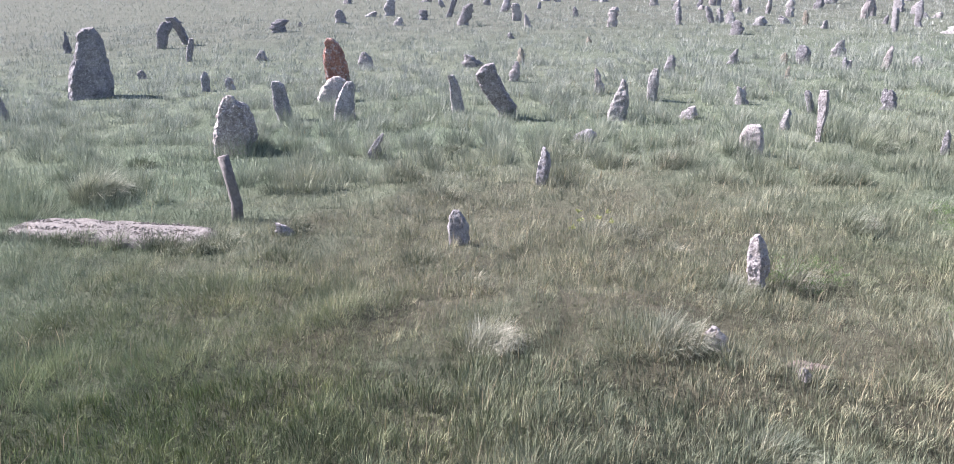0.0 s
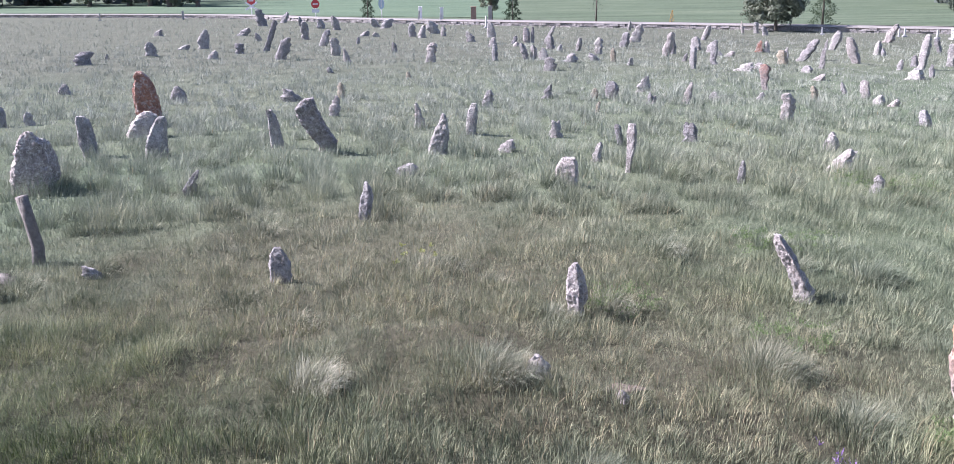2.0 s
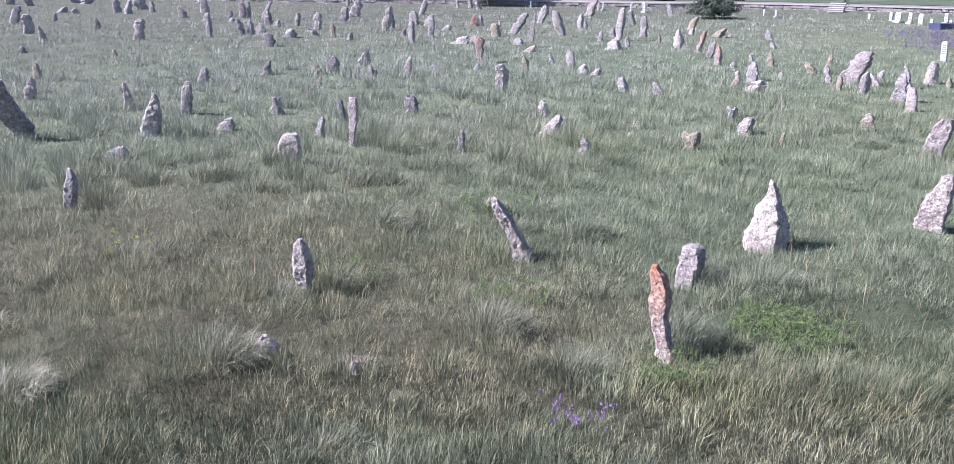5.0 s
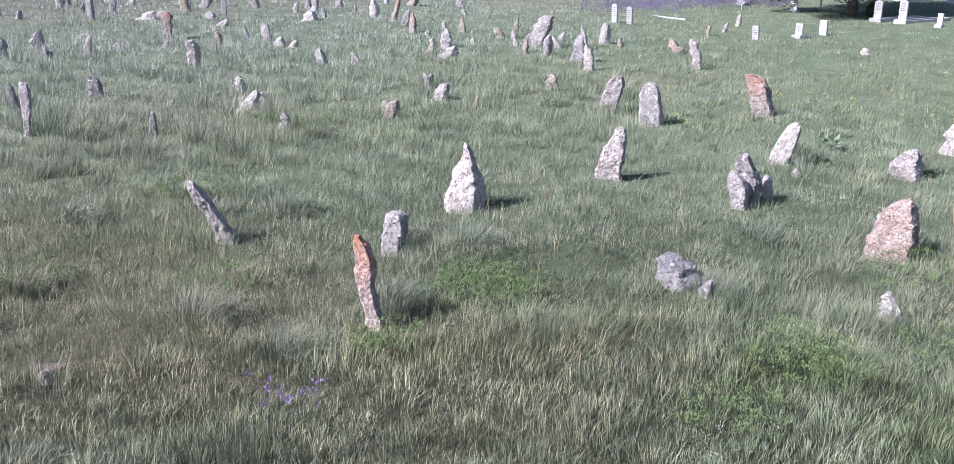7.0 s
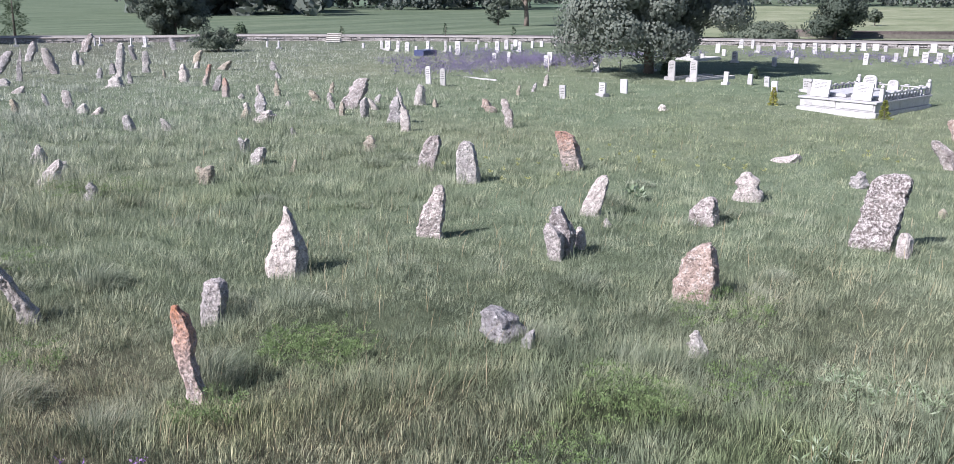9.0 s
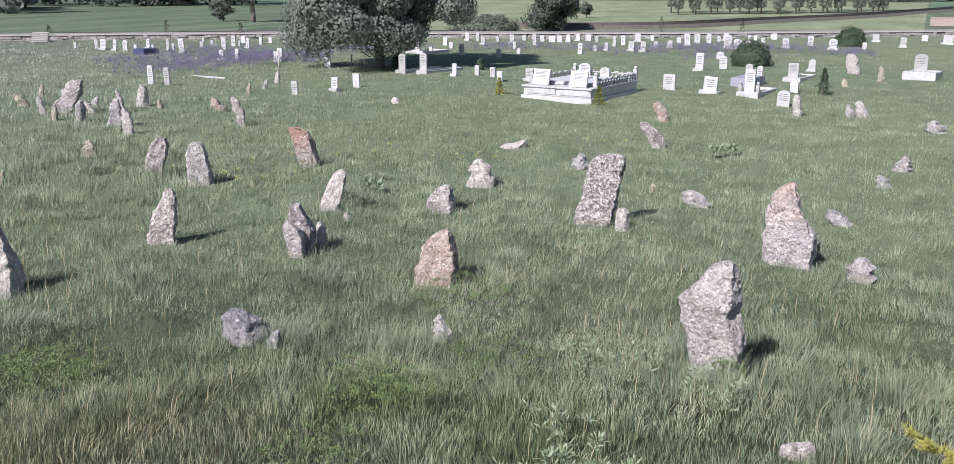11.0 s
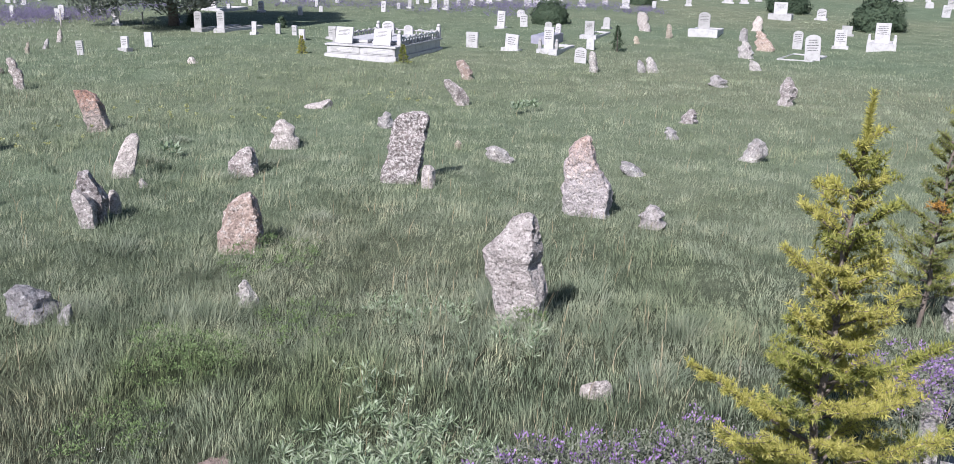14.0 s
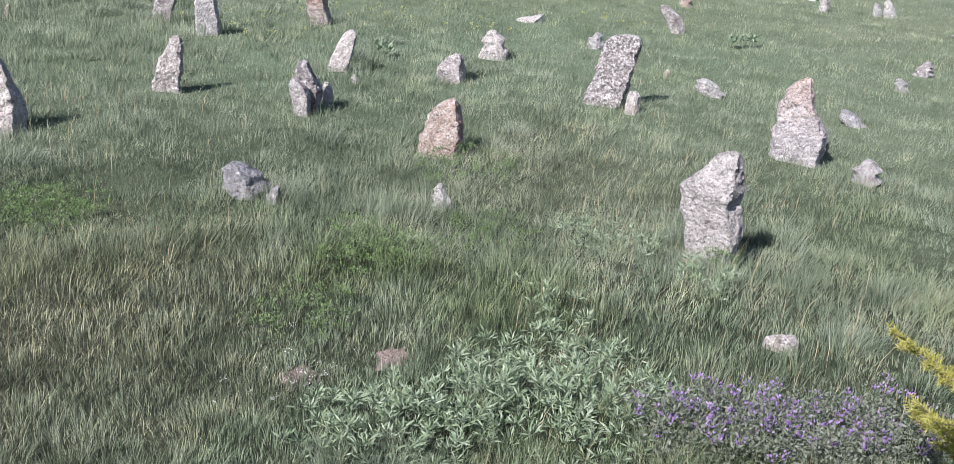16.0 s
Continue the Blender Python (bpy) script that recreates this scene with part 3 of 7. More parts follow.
def wall_stones():
    """Rough stones of the low wall, joined, two uneven courses."""
    rs = np.random.RandomState(4)
    verts, faces = [], []
    pts = LINE
    for i in range(len(pts) - 1):
        a, b = pts[i], pts[i + 1]
        L = (b - a).length
        d = (b - a) / L
        side = Vector((-d.y, d.x, 0))
        for row in range(2):
            s = 0.0
            while s < L:
                w = rs.uniform(0.25, 0.6)
                h = 0.13 + rs.uniform(-0.02, 0.03)
                out = rs.uniform(-0.05, 0.04)
                z0 = -0.05 + row * 0.15
                o = len(verts)
                for zz in (z0, z0 + h):
                    for ss, dd in ((s, out), (s + w * 0.93, out), (s + w * 0.93, 0.34), (s, 0.34)):
                        q = a + d * ss + side * (dd + rs.uniform(-0.015, 0.015))
                        verts.append((q.x, q.y, zz + rs.uniform(-0.015, 0.015)))
                faces += [tuple(o + k for k in f) for f in ((0, 1, 5, 4), (1, 2, 6, 5), (2, 3, 7, 6), (3, 0, 4, 7), (4, 5, 6, 7))]
                s += w
    return mesh("stones", verts, faces, TONES["d"])


tagged(part("stones", wall_stones(), None, wall, "rough grey wall stones"), kind="stuff")


def band(name, az0, az1, r0, r1, z, material, label):
    """A field between two distances, over a sweep of headings (degrees from north to the east)."""
    verts, faces = [], []
    n = 48
    for i in range(n + 1):
        a = radians(az0 + (az1 - az0) * i / n)
        q0 = r0(math.degrees(a)) if callable(r0) else r0
        q1 = r1(math.degrees(a)) if callable(r1) else r1
        for q in (q0, q1):
            verts.append((q * math.sin(a), q * math.cos(a), z))
    for i in range(n):
        faces.append((2 * i, 2 * i + 2, 2 * i + 3, 2 * i + 1))
    return tagged(new(name, mesh(name, verts, faces, material)), label, "field", kind="structure")


def behind_road(gap):
    """The distance of the road plus a gap, over a heading."""
    az = [math.degrees(math.atan2(p.x, p.y)) for p in LINE]
    rr = [math.hypot(p.x, p.y) for p in LINE]
    order = np.argsort(az)
    return lambda a: float(np.interp(a, np.array(az)[order], np.array(rr)[order])) + gap


band("field_wheat", -40, 118, behind_road(9.0), 900, 0.05, FIELD_A, "wide green field of young wheat")
# Shadow of the trees along the field, painted as a darker green strip.
band("field_dark_crop", -16, 13, behind_road(14.0), 190, 0.08, FIELD_B, "dark green strip of painted tree shadow behind the road")
band("field_crop", 96.5, 118, 150, 330, 0.085, FIELD_B, "deep green crop field below the hill")
band("field_ploughed", 96.6, 118, 88, 113, 0.07, FIELD_SOIL, "pinkish strip of bare ploughed soil")
band("field_far_strip", 40, 70, 170, 240, 0.085, FIELD_B, "darker green crop strip")
band("field_meadow", 62, 96.4, behind_road(8.8), 200, 0.075, FIELD_C, "pale green meadow between the road and the railway")


def hill_height(az, j):
    """Height of the slope at a heading and a step outwards (0 to 1)."""
    h = 95 * j ** 1.1 * (0.75 + 0.5 * noise.noise(Vector((az * 0.08, j * 2.8, 3.1)))) * min(1, max(0.0, (az - 58) / 14))
    return max(0.0, h)


def build_hill():
    verts, faces = [], []
    na, nr = 120, 14
    for i in range(na + 1):
        az = 60 + 70 * i / na
        for j in range(nr + 1):
            r = 560 + 900 * (j / nr)
            a = radians(az)
            verts.append((r * math.sin(a), r * math.cos(a), hill_height(az, j / nr) - 0.3))
    for i in range(na):
        for j in range(nr):
            a = i * (nr + 1) + j
            faces.append((a, a + 1, a + nr + 2, a + nr + 1))
    tagged(new("hillside", mesh("hillside", verts, faces, HILL, True)), "pale rocky hillside behind the fields", "hill", kind="structure")


build_hill()

RAIL_LINE = smooth_line([(72.5, 24), (72.0, 18.5), (74.0, 12.5), (79, 8), (90, 3), (105, -5), (125, -12.5), (149, -21), (185, -29.5), (231, -38.5), (275, -44), (330, -44), (400, -36)])
track = empty("railway_track", Matrix(), "single railway line curving away on a low gravel bed", "railway", kind="structure")
RAIL_FROM = 3
part("ballast", ribbon("ballast", RAIL_LINE[RAIL_FROM:], [(-1.6, -0.1), (-0.95, 0.35), (0.95, 0.35), (1.6, -0.1)], BALLAST), None, track)
for o in (-0.72, 0.72):
    part("rail", ribbon("rail", RAIL_LINE[RAIL_FROM:], [(o - 0.05, 0.3), (o - 0.05, 0.5), (o + 0.05, 0.5), (o + 0.05, 0.3)], STEEL), None, track)


# ---- old field stones ----
PROFILE = {
    "n": ((0, 1), (0.35, 0.98), (0.6, 0.9), (0.8, 0.72), (0.92, 0.5), (1, 0.25)),
    "s": ((0, 1), (0.3, 0.86), (0.55, 0.66), (0.75, 0.46), (0.9, 0.28), (1, 0.12)),
    "t": ((0, 1), (0.25, 0.95), (0.5, 0.8), (0.72, 0.58), (0.9, 0.36), (1, 0.2)),
    "b": ((0, 0.94), (0.4, 1), (0.7, 0.95), (0.88, 0.84), (0.95, 0.68), (1, 0.45)),
    "l": ((0, 1), (0.35, 0.95), (0.6, 0.8), (0.8, 0.6), (0.92, 0.42), (1, 0.22)),
    "c": ((0, 0.95), (0.3, 1), (0.6, 0.92), (0.85, 0.84), (0.95, 0.66), (1, 0.4)),
    "i": ((0, 0.62), (0.35, 0.74), (0.6, 0.9), (0.8, 1), (0.93, 0.8), (1, 0.5)),
}
LOOK = {"g": "grey", "p": "pale whitish", "d": "dark grey", "r": "rust-red", "m": "pinkish grey", "o": "orange-capped pale", "x": "bright orange-topped whitish", "q": "pale orange-streaked", "k": "mottled black-and-white", "y": "yellowish", "a": "rusty orange"}
FORM = {"n": "rounded upright", "s": "pointed upright", "t": "broad tapering", "b": "blocky upright slab-like", "l": "low half-buried", "c": "tall narrow pillar-like", "i": "top-heavy upright"}
STONES = []


SECTION = ((0.0, 0.16), (0.07, -0.16), (None, -0.5), (1.0, 0.08), (0.86, 0.46), (0.2, 0.5))


def rock(x, y, w, h, tone, form, side, depth, rows, lean=0.0, breaks=4):
    """A rough broken stone set in the ground, w wide and h high. rows: (height, left edge, right edge) of its outline, in parts of h and w;
    side: where its front ridge runs, in parts of the width; depth: its thickness in parts of w."""
    seed = len(STONES)
    rs = random.Random(seed * 7 + 1)
    px = 1566 * h / math.hypot(x, y)
    rings, segs = (38, 48) if px > 75 else (26, 36) if px > 38 else (17, 22) if px > 16 else (11, 13)
    off = Vector((seed * 3.7, seed * 1.9, seed * 2.3))
    Z, Lft, Rgt = zip(*rows)
    tilt = math.tan(radians(lean))
    back = rs.uniform(-0.12, 0.1)
    corners = [(side if u is None else u, v) for u, v in SECTION]
    K = len(corners)
    verts, faces = [], []
    low = -0.2 / h
    for i in range(rings + 1):
        for s in range(segs):
            z = low + (1 - low) * min(1.0, max(0.0, (i + (rs.uniform(-0.25, 0.25) if 0 < i < rings else 0)) / rings))
            l, r = float(np.interp(z, Z, Lft)), float(np.interp(z, Z, Rgt))
            k = (s + rs.uniform(-0.2, 0.2)) / segs * K % K
            (ua, va), (ub, vb) = corners[int(k) % K], corners[(int(k) + 1) % K]
            f = k - int(k)
            u, v = ua + (ub - ua) * f, va + (vb - va) * f
            a = 2 * math.pi * k / K
            u, v = 0.94 * u + 0.06 * (0.5 - 0.5 * math.cos(a)), 0.94 * v - 0.06 * 0.5 * math.sin(a)
            D = depth * (0.35 + 0.65 * min(1.0, r - l))
            p = Vector(((l + (r - l) * u) * w, v * D * w, z * h))
            q = p / w
            out = Vector((u - 0.5, v, 0.0))
            amp = 0.07 * noise.noise(q * 2.1 + off) + 0.06 * noise.noise(q * 4.7 + off) - 0.1 * abs(noise.noise(q * 3.3 + off + Vector((2, 8, 5))))
            p += out * amp * w * min(1.0, 1.6 * (r - l))
            p.y += back * h * max(0.0, z)
            p.z += 0.035 * h * noise.noise(q * 3.1 + off + Vector((4, 0, 0))) * max(0.0, z)
            verts.append(p)
    # broken planes over the front
    for k in range(breaks):
        nrm = Vector((rs.uniform(-0.9, 0.7), -1.0, rs.uniform(-0.1, 0.18))).normalized()
        d = max(v.dot(nrm) for v in verts) - depth * w * rs.uniform(0.03, 0.035 * breaks)
        for v in verts:
            o = v.dot(nrm) - d
            if o > 0:
                v -= nrm * o * 0.85
    top = sum((verts[rings * segs + s] for s in range(segs)), Vector()) / segs + Vector((0, 0, 0.012 * h))
    for v in verts:
        q = v / w
        e = Vector((noise.noise(q * 9 + off), noise.noise(q * 9 + off + Vector((5, 0, 0))), 0.5 * noise.noise(q * 9 + off + Vector((0, 7, 0))))) * 0.034
        if px > 30:
            e += Vector((noise.noise(q * 21 + off), noise.noise(q * 21 + off + Vector((5, 0, 0))), 0.5 * noise.noise(q * 21 + off + Vector((0, 7, 0))))) * 0.026
        v += e * w
        v.x += tilt * max(v.z, 0)
    top.x += tilt * h
    verts.append(top)
    for i in range(rings):
        for s in range(segs):
            s2 = (s + 1) % segs
            faces.append((i * segs + s, i * segs + s2, (i + 1) * segs + s2, (i + 1) * segs + s))
    faces += [(rings * segs + s, rings * segs + (s + 1) % segs, len(verts) - 1) for s in range(segs)]
    me = mesh("stone", verts, faces, TONES[tone], True)
    me.set_sharp_from_angle(angle=radians(28))
    ob = new("standing_stone" if form != "l" else "field_stone", me)
    ob.matrix_world = Matrix.Translation((x, y, float(relief(np.array([x]), np.array([y]))[0]))) @ Matrix.Rotation(-math.atan2(x, y), 4, "Z")
    drift = abs(rows[-1][1] + rows[-1][2]) * w / 2 / h
    how = " leaning" if abs(lean) > 11 or drift > 0.2 else ""
    tagged(ob, f"{LOOK[tone]}{how} {FORM[form]} field stone in the grass", "grave stone" if form != "l" else "rock", "old grave stones")
    STONES.append((x, y, w))
    return ob


def shaped(x, y, w, h, tone, form, side, depth, rows):
    """One of the stones nearest the path, with its own outline."""
    return rock(x, y, w, h, tone, form, side, depth, rows, 0.0, 0)


def stone(x, y, w, h, lean, tone, form):
    """A field stone of a common form, broken unevenly, leaning sideways by degrees."""
    rs = random.Random(len(STONES) * 13 + 5)
    w *= 1.04
    h *= 1.0 if form != "l" else 0.85
    skew = rs.uniform(-0.32, 0.32)
    chip = rs.uniform(-0.3, 0.3)
    rows = []
    for z in (0, 0.18, 0.33, 0.47, 0.6, 0.7, 0.79, 0.87, 0.94, 1):
        k = float(np.interp(z, *zip(*PROFILE[form])))
        c = skew * z * (1 - 0.3 * k) + rs.uniform(-0.05, 0.05) * (z > 0) + chip * max(0.0, z - 0.6) * 0.8
        rows.append((z, c - k / 2 * rs.uniform(0.7, 1.16), c + k / 2 * rs.uniform(0.7, 1.16)))
    return rock(x, y, w, h, tone, form, rs.uniform(0.5, 0.9), rs.uniform(0.45, 0.75) if form != "l" else rs.uniform(0.7, 0.95), rows, lean + rs.uniform(-16, 16) * (form != "l"))


shaped(5.42, 9.09, 0.48, 0.74, "p", "c", .8, .7, ((0.14, -0.25, 0.25), (0.31, -0.33, 0.09), (0.5, -0.46, -0.11), (0.69, -0.61, -0.22), (0.88, -0.75, -0.46), (1.0, -0.74, -0.58)))
shaped(6.40, 7.36, 0.31, 0.48, "p", "b", .68, .8, ((0.21, -0.4, 0.4), (0.39, -0.38, 0.48), (0.6, -0.33, 0.6), (0.82, -0.29, 0.58), (0.93, -0.25, 0.52), (1.0, 0.0, 0.35)))
shaped(5.09, 6.04, 0.26, 0.85, "x", "c", .72, .8, ((0.12, -0.34, 0.34), (0.22, -0.38, 0.17), (0.36, -0.54, 0.13), (0.49, -0.62, 0.01), (0.56, -0.64, 0.11), (0.63, -0.66, 0.15), (0.73, -0.62, 0.07), (0.88, -0.64, -0.05), (0.95, -0.66, -0.32), (1.0, -0.62, -0.4)))
shaped(8.16, 8.07, 0.53, 0.84, "p", "t", .7, .75, ((0.12, -0.49, 0.49), (0.24, -0.44, 0.51), (0.38, -0.36, 0.51), (0.52, -0.31, 0.44), (0.66, -0.23, 0.33), (0.75, -0.1, 0.27), (0.89, -0.03, 0.19), (1.0, -0.01, 0.07)))
shaped(10.64, 7.75, 0.43, 0.73, "m", "n", .88, .5, ((0.14, -0.44, 0.44), (0.35, -0.36, 0.52), (0.59, -0.21, 0.54), (0.77, -0.01, 0.56), (0.93, 0.13, 0.52), (1.0, 0.25, 0.44)))
shaped(13.67, 9.18, 0.44, 0.73, "g", "n", .85, .5, ((0.14, -0.48, 0.48), (0.47, -0.52, 0.43), (0.78, -0.5, 0.33), (0.93, -0.38, 0.24), (1.0, -0.24, 0.1)))
shaped(14.32, 10.59, 0.47, 0.67, "m", "b", .85, .5, ((0.15, -0.38, 0.38), (0.44, -0.29, 0.52), (0.78, -0.12, 0.62), (1.0, 0.12, 0.52)))
shaped(12.83, 6.35, 0.44, 0.63, "p", "b", .9, .4, ((0.16, -0.38, 0.38), (0.4, -0.22, 0.48), (0.69, -0.02, 0.56), (0.93, 0.14, 0.62), (1.0, 0.32, 0.52)))
shaped(10.60, 5.62, 0.39, 0.63, "m", "t", .8, .6, ((0.16, -0.45, 0.45), (0.32, -0.49, 0.51), (0.51, -0.47, 0.51), (0.69, -0.39, 0.38), (0.88, -0.38, 0.14), (1.0, -0.3, 0.05)))
shaped(10.41, 5.58, 0.29, 0.46, "p", "t", .8, .8, ((0.22, -0.36, 0.36), (0.53, -0.51, 0.41), (0.78, -0.59, 0.21), (1.0, -0.46, -0.21)))
shaped(11.00, 5.54, 0.15, 0.29, "p", "l", .7, .8, ((0.35, -0.5, 0.5), (0.75, -0.5, 0.4), (1.0, -0.3, 0.1)))
shaped(10.00, 3.57, 0.52, 0.66, "a", "t", .85, .7, ((0.15, -0.47, 0.47), (0.33, -0.46, 0.53), (0.49, -0.37, 0.53), (0.65, -0.31, 0.5), (0.81, -0.24, 0.42), (0.92, -0.06, 0.38), (1.0, 0.15, 0.32)))
shaped(13.23, 4.71, 0.48, 0.42, "m", "l", .8, .7, ((0.24, -0.5, 0.5), (0.48, -0.46, 0.43), (0.7, -0.28, 0.41), (0.87, -0.13, 0.39), (1.0, 0.06, 0.28)))
shaped(15.95, 8.35, 0.56, 0.73, "o", "b", .8, .6, ((0.14, -0.37, 0.37), (0.26, -0.44, 0.31), (0.48, -0.52, 0.25), (0.7, -0.58, 0.17), (0.9, -0.63, 0.02), (1.0, -0.63, -0.29)))
shaped(13.20, 2.40, 0.72, 1.03, "k", "b", .93, .35, ((0.1, -0.38, 0.38), (0.26, -0.32, 0.44), (0.44, -0.23, 0.51), (0.61, -0.21, 0.56), (0.74, -0.16, 0.58), (0.87, -0.08, 0.62), (0.94, 0.04, 0.61), (1.0, 0.22, 0.49)))
shaped(13.00, 1.95, 0.20, 0.31, "p", "n", .7, .8, ((0.32, -0.5, 0.5), (0.83, -0.46, 0.5), (1.0, -0.28, 0.24)))
shaped(12.18, -0.25, 0.65, 1.06, "q", "t", .93, .45, ((0.09, -0.48, 0.48), (0.32, -0.5, 0.5), (0.43, -0.48, 0.46), (0.55, -0.48, 0.35), (0.62, -0.48, 0.24), (0.74, -0.43, 0.16), (0.85, -0.37, 0.11), (0.95, -0.28, 0.07), (1.0, -0.09, 0.04)))
shaped(8.29, 0.30, 0.64, 1.06, "p", "b", .8, .5, ((0.09, -0.34, 0.34), (0.24, -0.43, 0.41), (0.33, -0.41, 0.41), (0.41, -0.47, 0.38), (0.49, -0.52, 0.33), (0.58, -0.53, 0.29), (0.66, -0.59, 0.31), (0.74, -0.49, 0.31), (0.83, -0.34, 0.28), (0.91, -0.21, 0.25), (0.97, -0.13, 0.22), (1.0, 0.05, 0.16)))
shaped(2.82, 9.09, 0.24, 0.58, "p", "n", .6, .8, ((0.17, -0.38, 0.38), (0.31, -0.49, 0.49), (0.47, -0.46, 0.51), (0.7, -0.44, 0.38), (0.87, -0.36, 0.23), (1.0, -0.18, 0.05)))
shaped(0.99, 13.82, 0.24, 0.56, "g", "s", .6, .8, ((0.18, -0.37, 0.37), (0.36, -0.33, 0.52), (0.61, -0.19, 0.63), (0.85, 0.0, 0.48), (1.0, 0.07, 0.3)))
shaped(-0.22, 10.96, 0.26, 0.42, "d", "t", .8, .7, ((0.24, -0.5, 0.5), (0.55, -0.5, 0.5), (0.82, -0.44, 0.31), (1.0, -0.25, 0.11)))
shaped(4.49, 15.18, 0.41, 0.45, "p", "b", .85, .7, ((0.22, -0.49, 0.49), (0.49, -0.46, 0.51), (0.82, -0.37, 0.46), (1.0, -0.17, 0.37)))
shaped(5.89, 16.01, 0.19, 0.87, "p", "c", .75, .8, ((0.11, -0.28, 0.28), (0.31, -0.22, 0.39), (0.55, -0.22, 0.67), (0.85, -0.28, 0.72), (1.0, -0.11, 0.56)))
shaped(2.90, 19.01, 0.44, 0.82, "g", "s", .75, .6, ((0.12, -0.46, 0.46), (0.39, -0.29, 0.51), (0.62, -0.12, 0.54), (0.85, 0.07, 0.46), (1.0, 0.21, 0.32)))
shaped(4.00, 21.22, 0.29, 0.70, "g", "s", .75, .7, ((0.14, -0.43, 0.43), (0.49, -0.33, 0.57), (0.79, -0.19, 0.57), (1.0, 0.05, 0.52)))
shaped(0.72, 19.62, 0.86, 1.11, "m", "b", .85, .45, ((0.09, -0.24, 0.24), (0.25, -0.38, 0.21), (0.39, -0.5, 0.06), (0.5, -0.6, -0.04), (0.68, -0.72, -0.12), (0.83, -0.76, -0.19), (0.94, -0.65, -0.24), (1.0, -0.5, -0.28)))
shaped(-0.31, 20.23, 0.34, 0.81, "g", "b", .7, .7, ((0.12, -0.42, 0.42), (0.46, -0.46, 0.27), (0.79, -0.5, 0.08), (1.0, -0.58, -0.19)))
shaped(-3.44, 24.67, 0.64, 1.33, "r", "b", .75, .6, ((0.07, -0.46, 0.46), (0.4, -0.49, 0.46), (0.57, -0.54, 0.41), (0.75, -0.49, 0.29), (0.91, -0.44, 0.15), (1.0, -0.32, -0.12)))
shaped(-3.36, 22.48, 0.72, 0.58, "p", "t", .8, .6, ((0.17, -0.4, 0.4), (0.5, -0.28, 0.6), (0.82, -0.08, 0.6), (1.0, 0.12, 0.36)))
shaped(-2.69, 19.88, 0.51, 0.81, "g", "t", .75, .6, ((0.12, -0.46, 0.46), (0.39, -0.39, 0.46), (0.63, -0.21, 0.49), (0.87, -0.01, 0.54), (1.0, 0.16, 0.41)))
shaped(-4.06, 20.48, 0.41, 0.83, "g", "n", .7, .7, ((0.12, -0.4, 0.4), (0.33, -0.56, 0.34), (0.65, -0.56, 0.24), (0.89, -0.6, 0.15), (1.0, -0.5, -0.08)))
shaped(-4.38, 17.10, 0.84, 1.03, "m", "n", .75, .7, ((0.1, -0.43, 0.43), (0.21, -0.44, 0.55), (0.42, -0.39, 0.56), (0.64, -0.3, 0.49), (0.8, -0.23, 0.43), (0.91, -0.16, 0.23), (1.0, -0.03, 0.1)))
shaped(-9.91, 24.94, 1.19, 1.76, "d", "n", .8, .6, ((0.06, -0.49, 0.49), (0.23, -0.44, 0.51), (0.41, -0.39, 0.49), (0.59, -0.28, 0.44), (0.77, -0.2, 0.39), (0.93, -0.15, 0.31), (1.0, -0.01, 0.23)))
shaped(-12.19, 38.31, 0.70, 1.02, "d", "n", .8, .6, ((0.1, -0.28, 0.28), (0.53, -0.24, 0.48), (0.76, -0.14, 0.72), (1.0, 0.14, 0.72)))
shaped(-11.60, 39.62, 0.87, 1.10, "d", "b", .8, .6, ((0.09, -0.17, 0.17), (0.32, -0.34, 0.09), (0.55, -0.46, 0.0), (0.82, -0.8, -0.11), (1.0, -0.83, -0.34)))
shaped(-9.62, 32.97, 0.35, 0.77, "d", "b", .8, .6, ((0.13, -0.32, 0.32), (0.59, -0.09, 0.62), (1.0, 0.21, 0.68)))
shaped(-6.94, 24.98, 0.24, 0.53, "g", "n", .8, .6, ((0.19, -0.47, 0.47), (0.7, -0.47, 0.53), (1.0, -0.13, 0.2)))
shaped(6.95, -0.40, 0.25, 0.15, "p", "l", .7, .5, ((0.2, -0.5, 0.5), (0.55, -0.46, 0.5), (0.8, -0.2, 0.46), (1.0, 0.2, 0.4)))
stone(2.59, 6.96, 0.12, 0.13, 0, "p", "l")
stone(2.03, 7.58, 0.21, 0.25, 8, "p", "l")
stone(7.55, 4.26, 0.15, 0.21, 0, "g", "l")
stone(7.65, 4.56, 0.49, 0.36, -5, "d", "l")
stone(8.46, 2.93, 0.21, 0.27, -8, "g", "t")
shaped(8.55, -3.95, 1.0, 0.55, "g", "l", 0.7, 0.8, ((0.0, -0.5, 0.5), (0.4, -0.49, 0.48), (0.7, -0.42, 0.46), (0.9, -0.3, 0.4), (1.0, -0.12, 0.2)))
stone(11.56, -1.06, 0.34, 0.33, 4, "p", "l")
stone(-2.39, 11.48, 0.24, 0.19, -8, "g", "l")
stone(12.29, 5.79, 0.12, 0.15, 0, "p", "l")
stone(14.56, -0.98, 0.37, 0.23, -21, "g", "l")
stone(14.94, 1.11, 0.5, 0.28, 0, "g", "l")
stone(15.78, 1.93, 0.16, 0.18, 0, "y", "l")
stone(15.93, -2.91, 0.42, 0.43, 0, "g", "l")
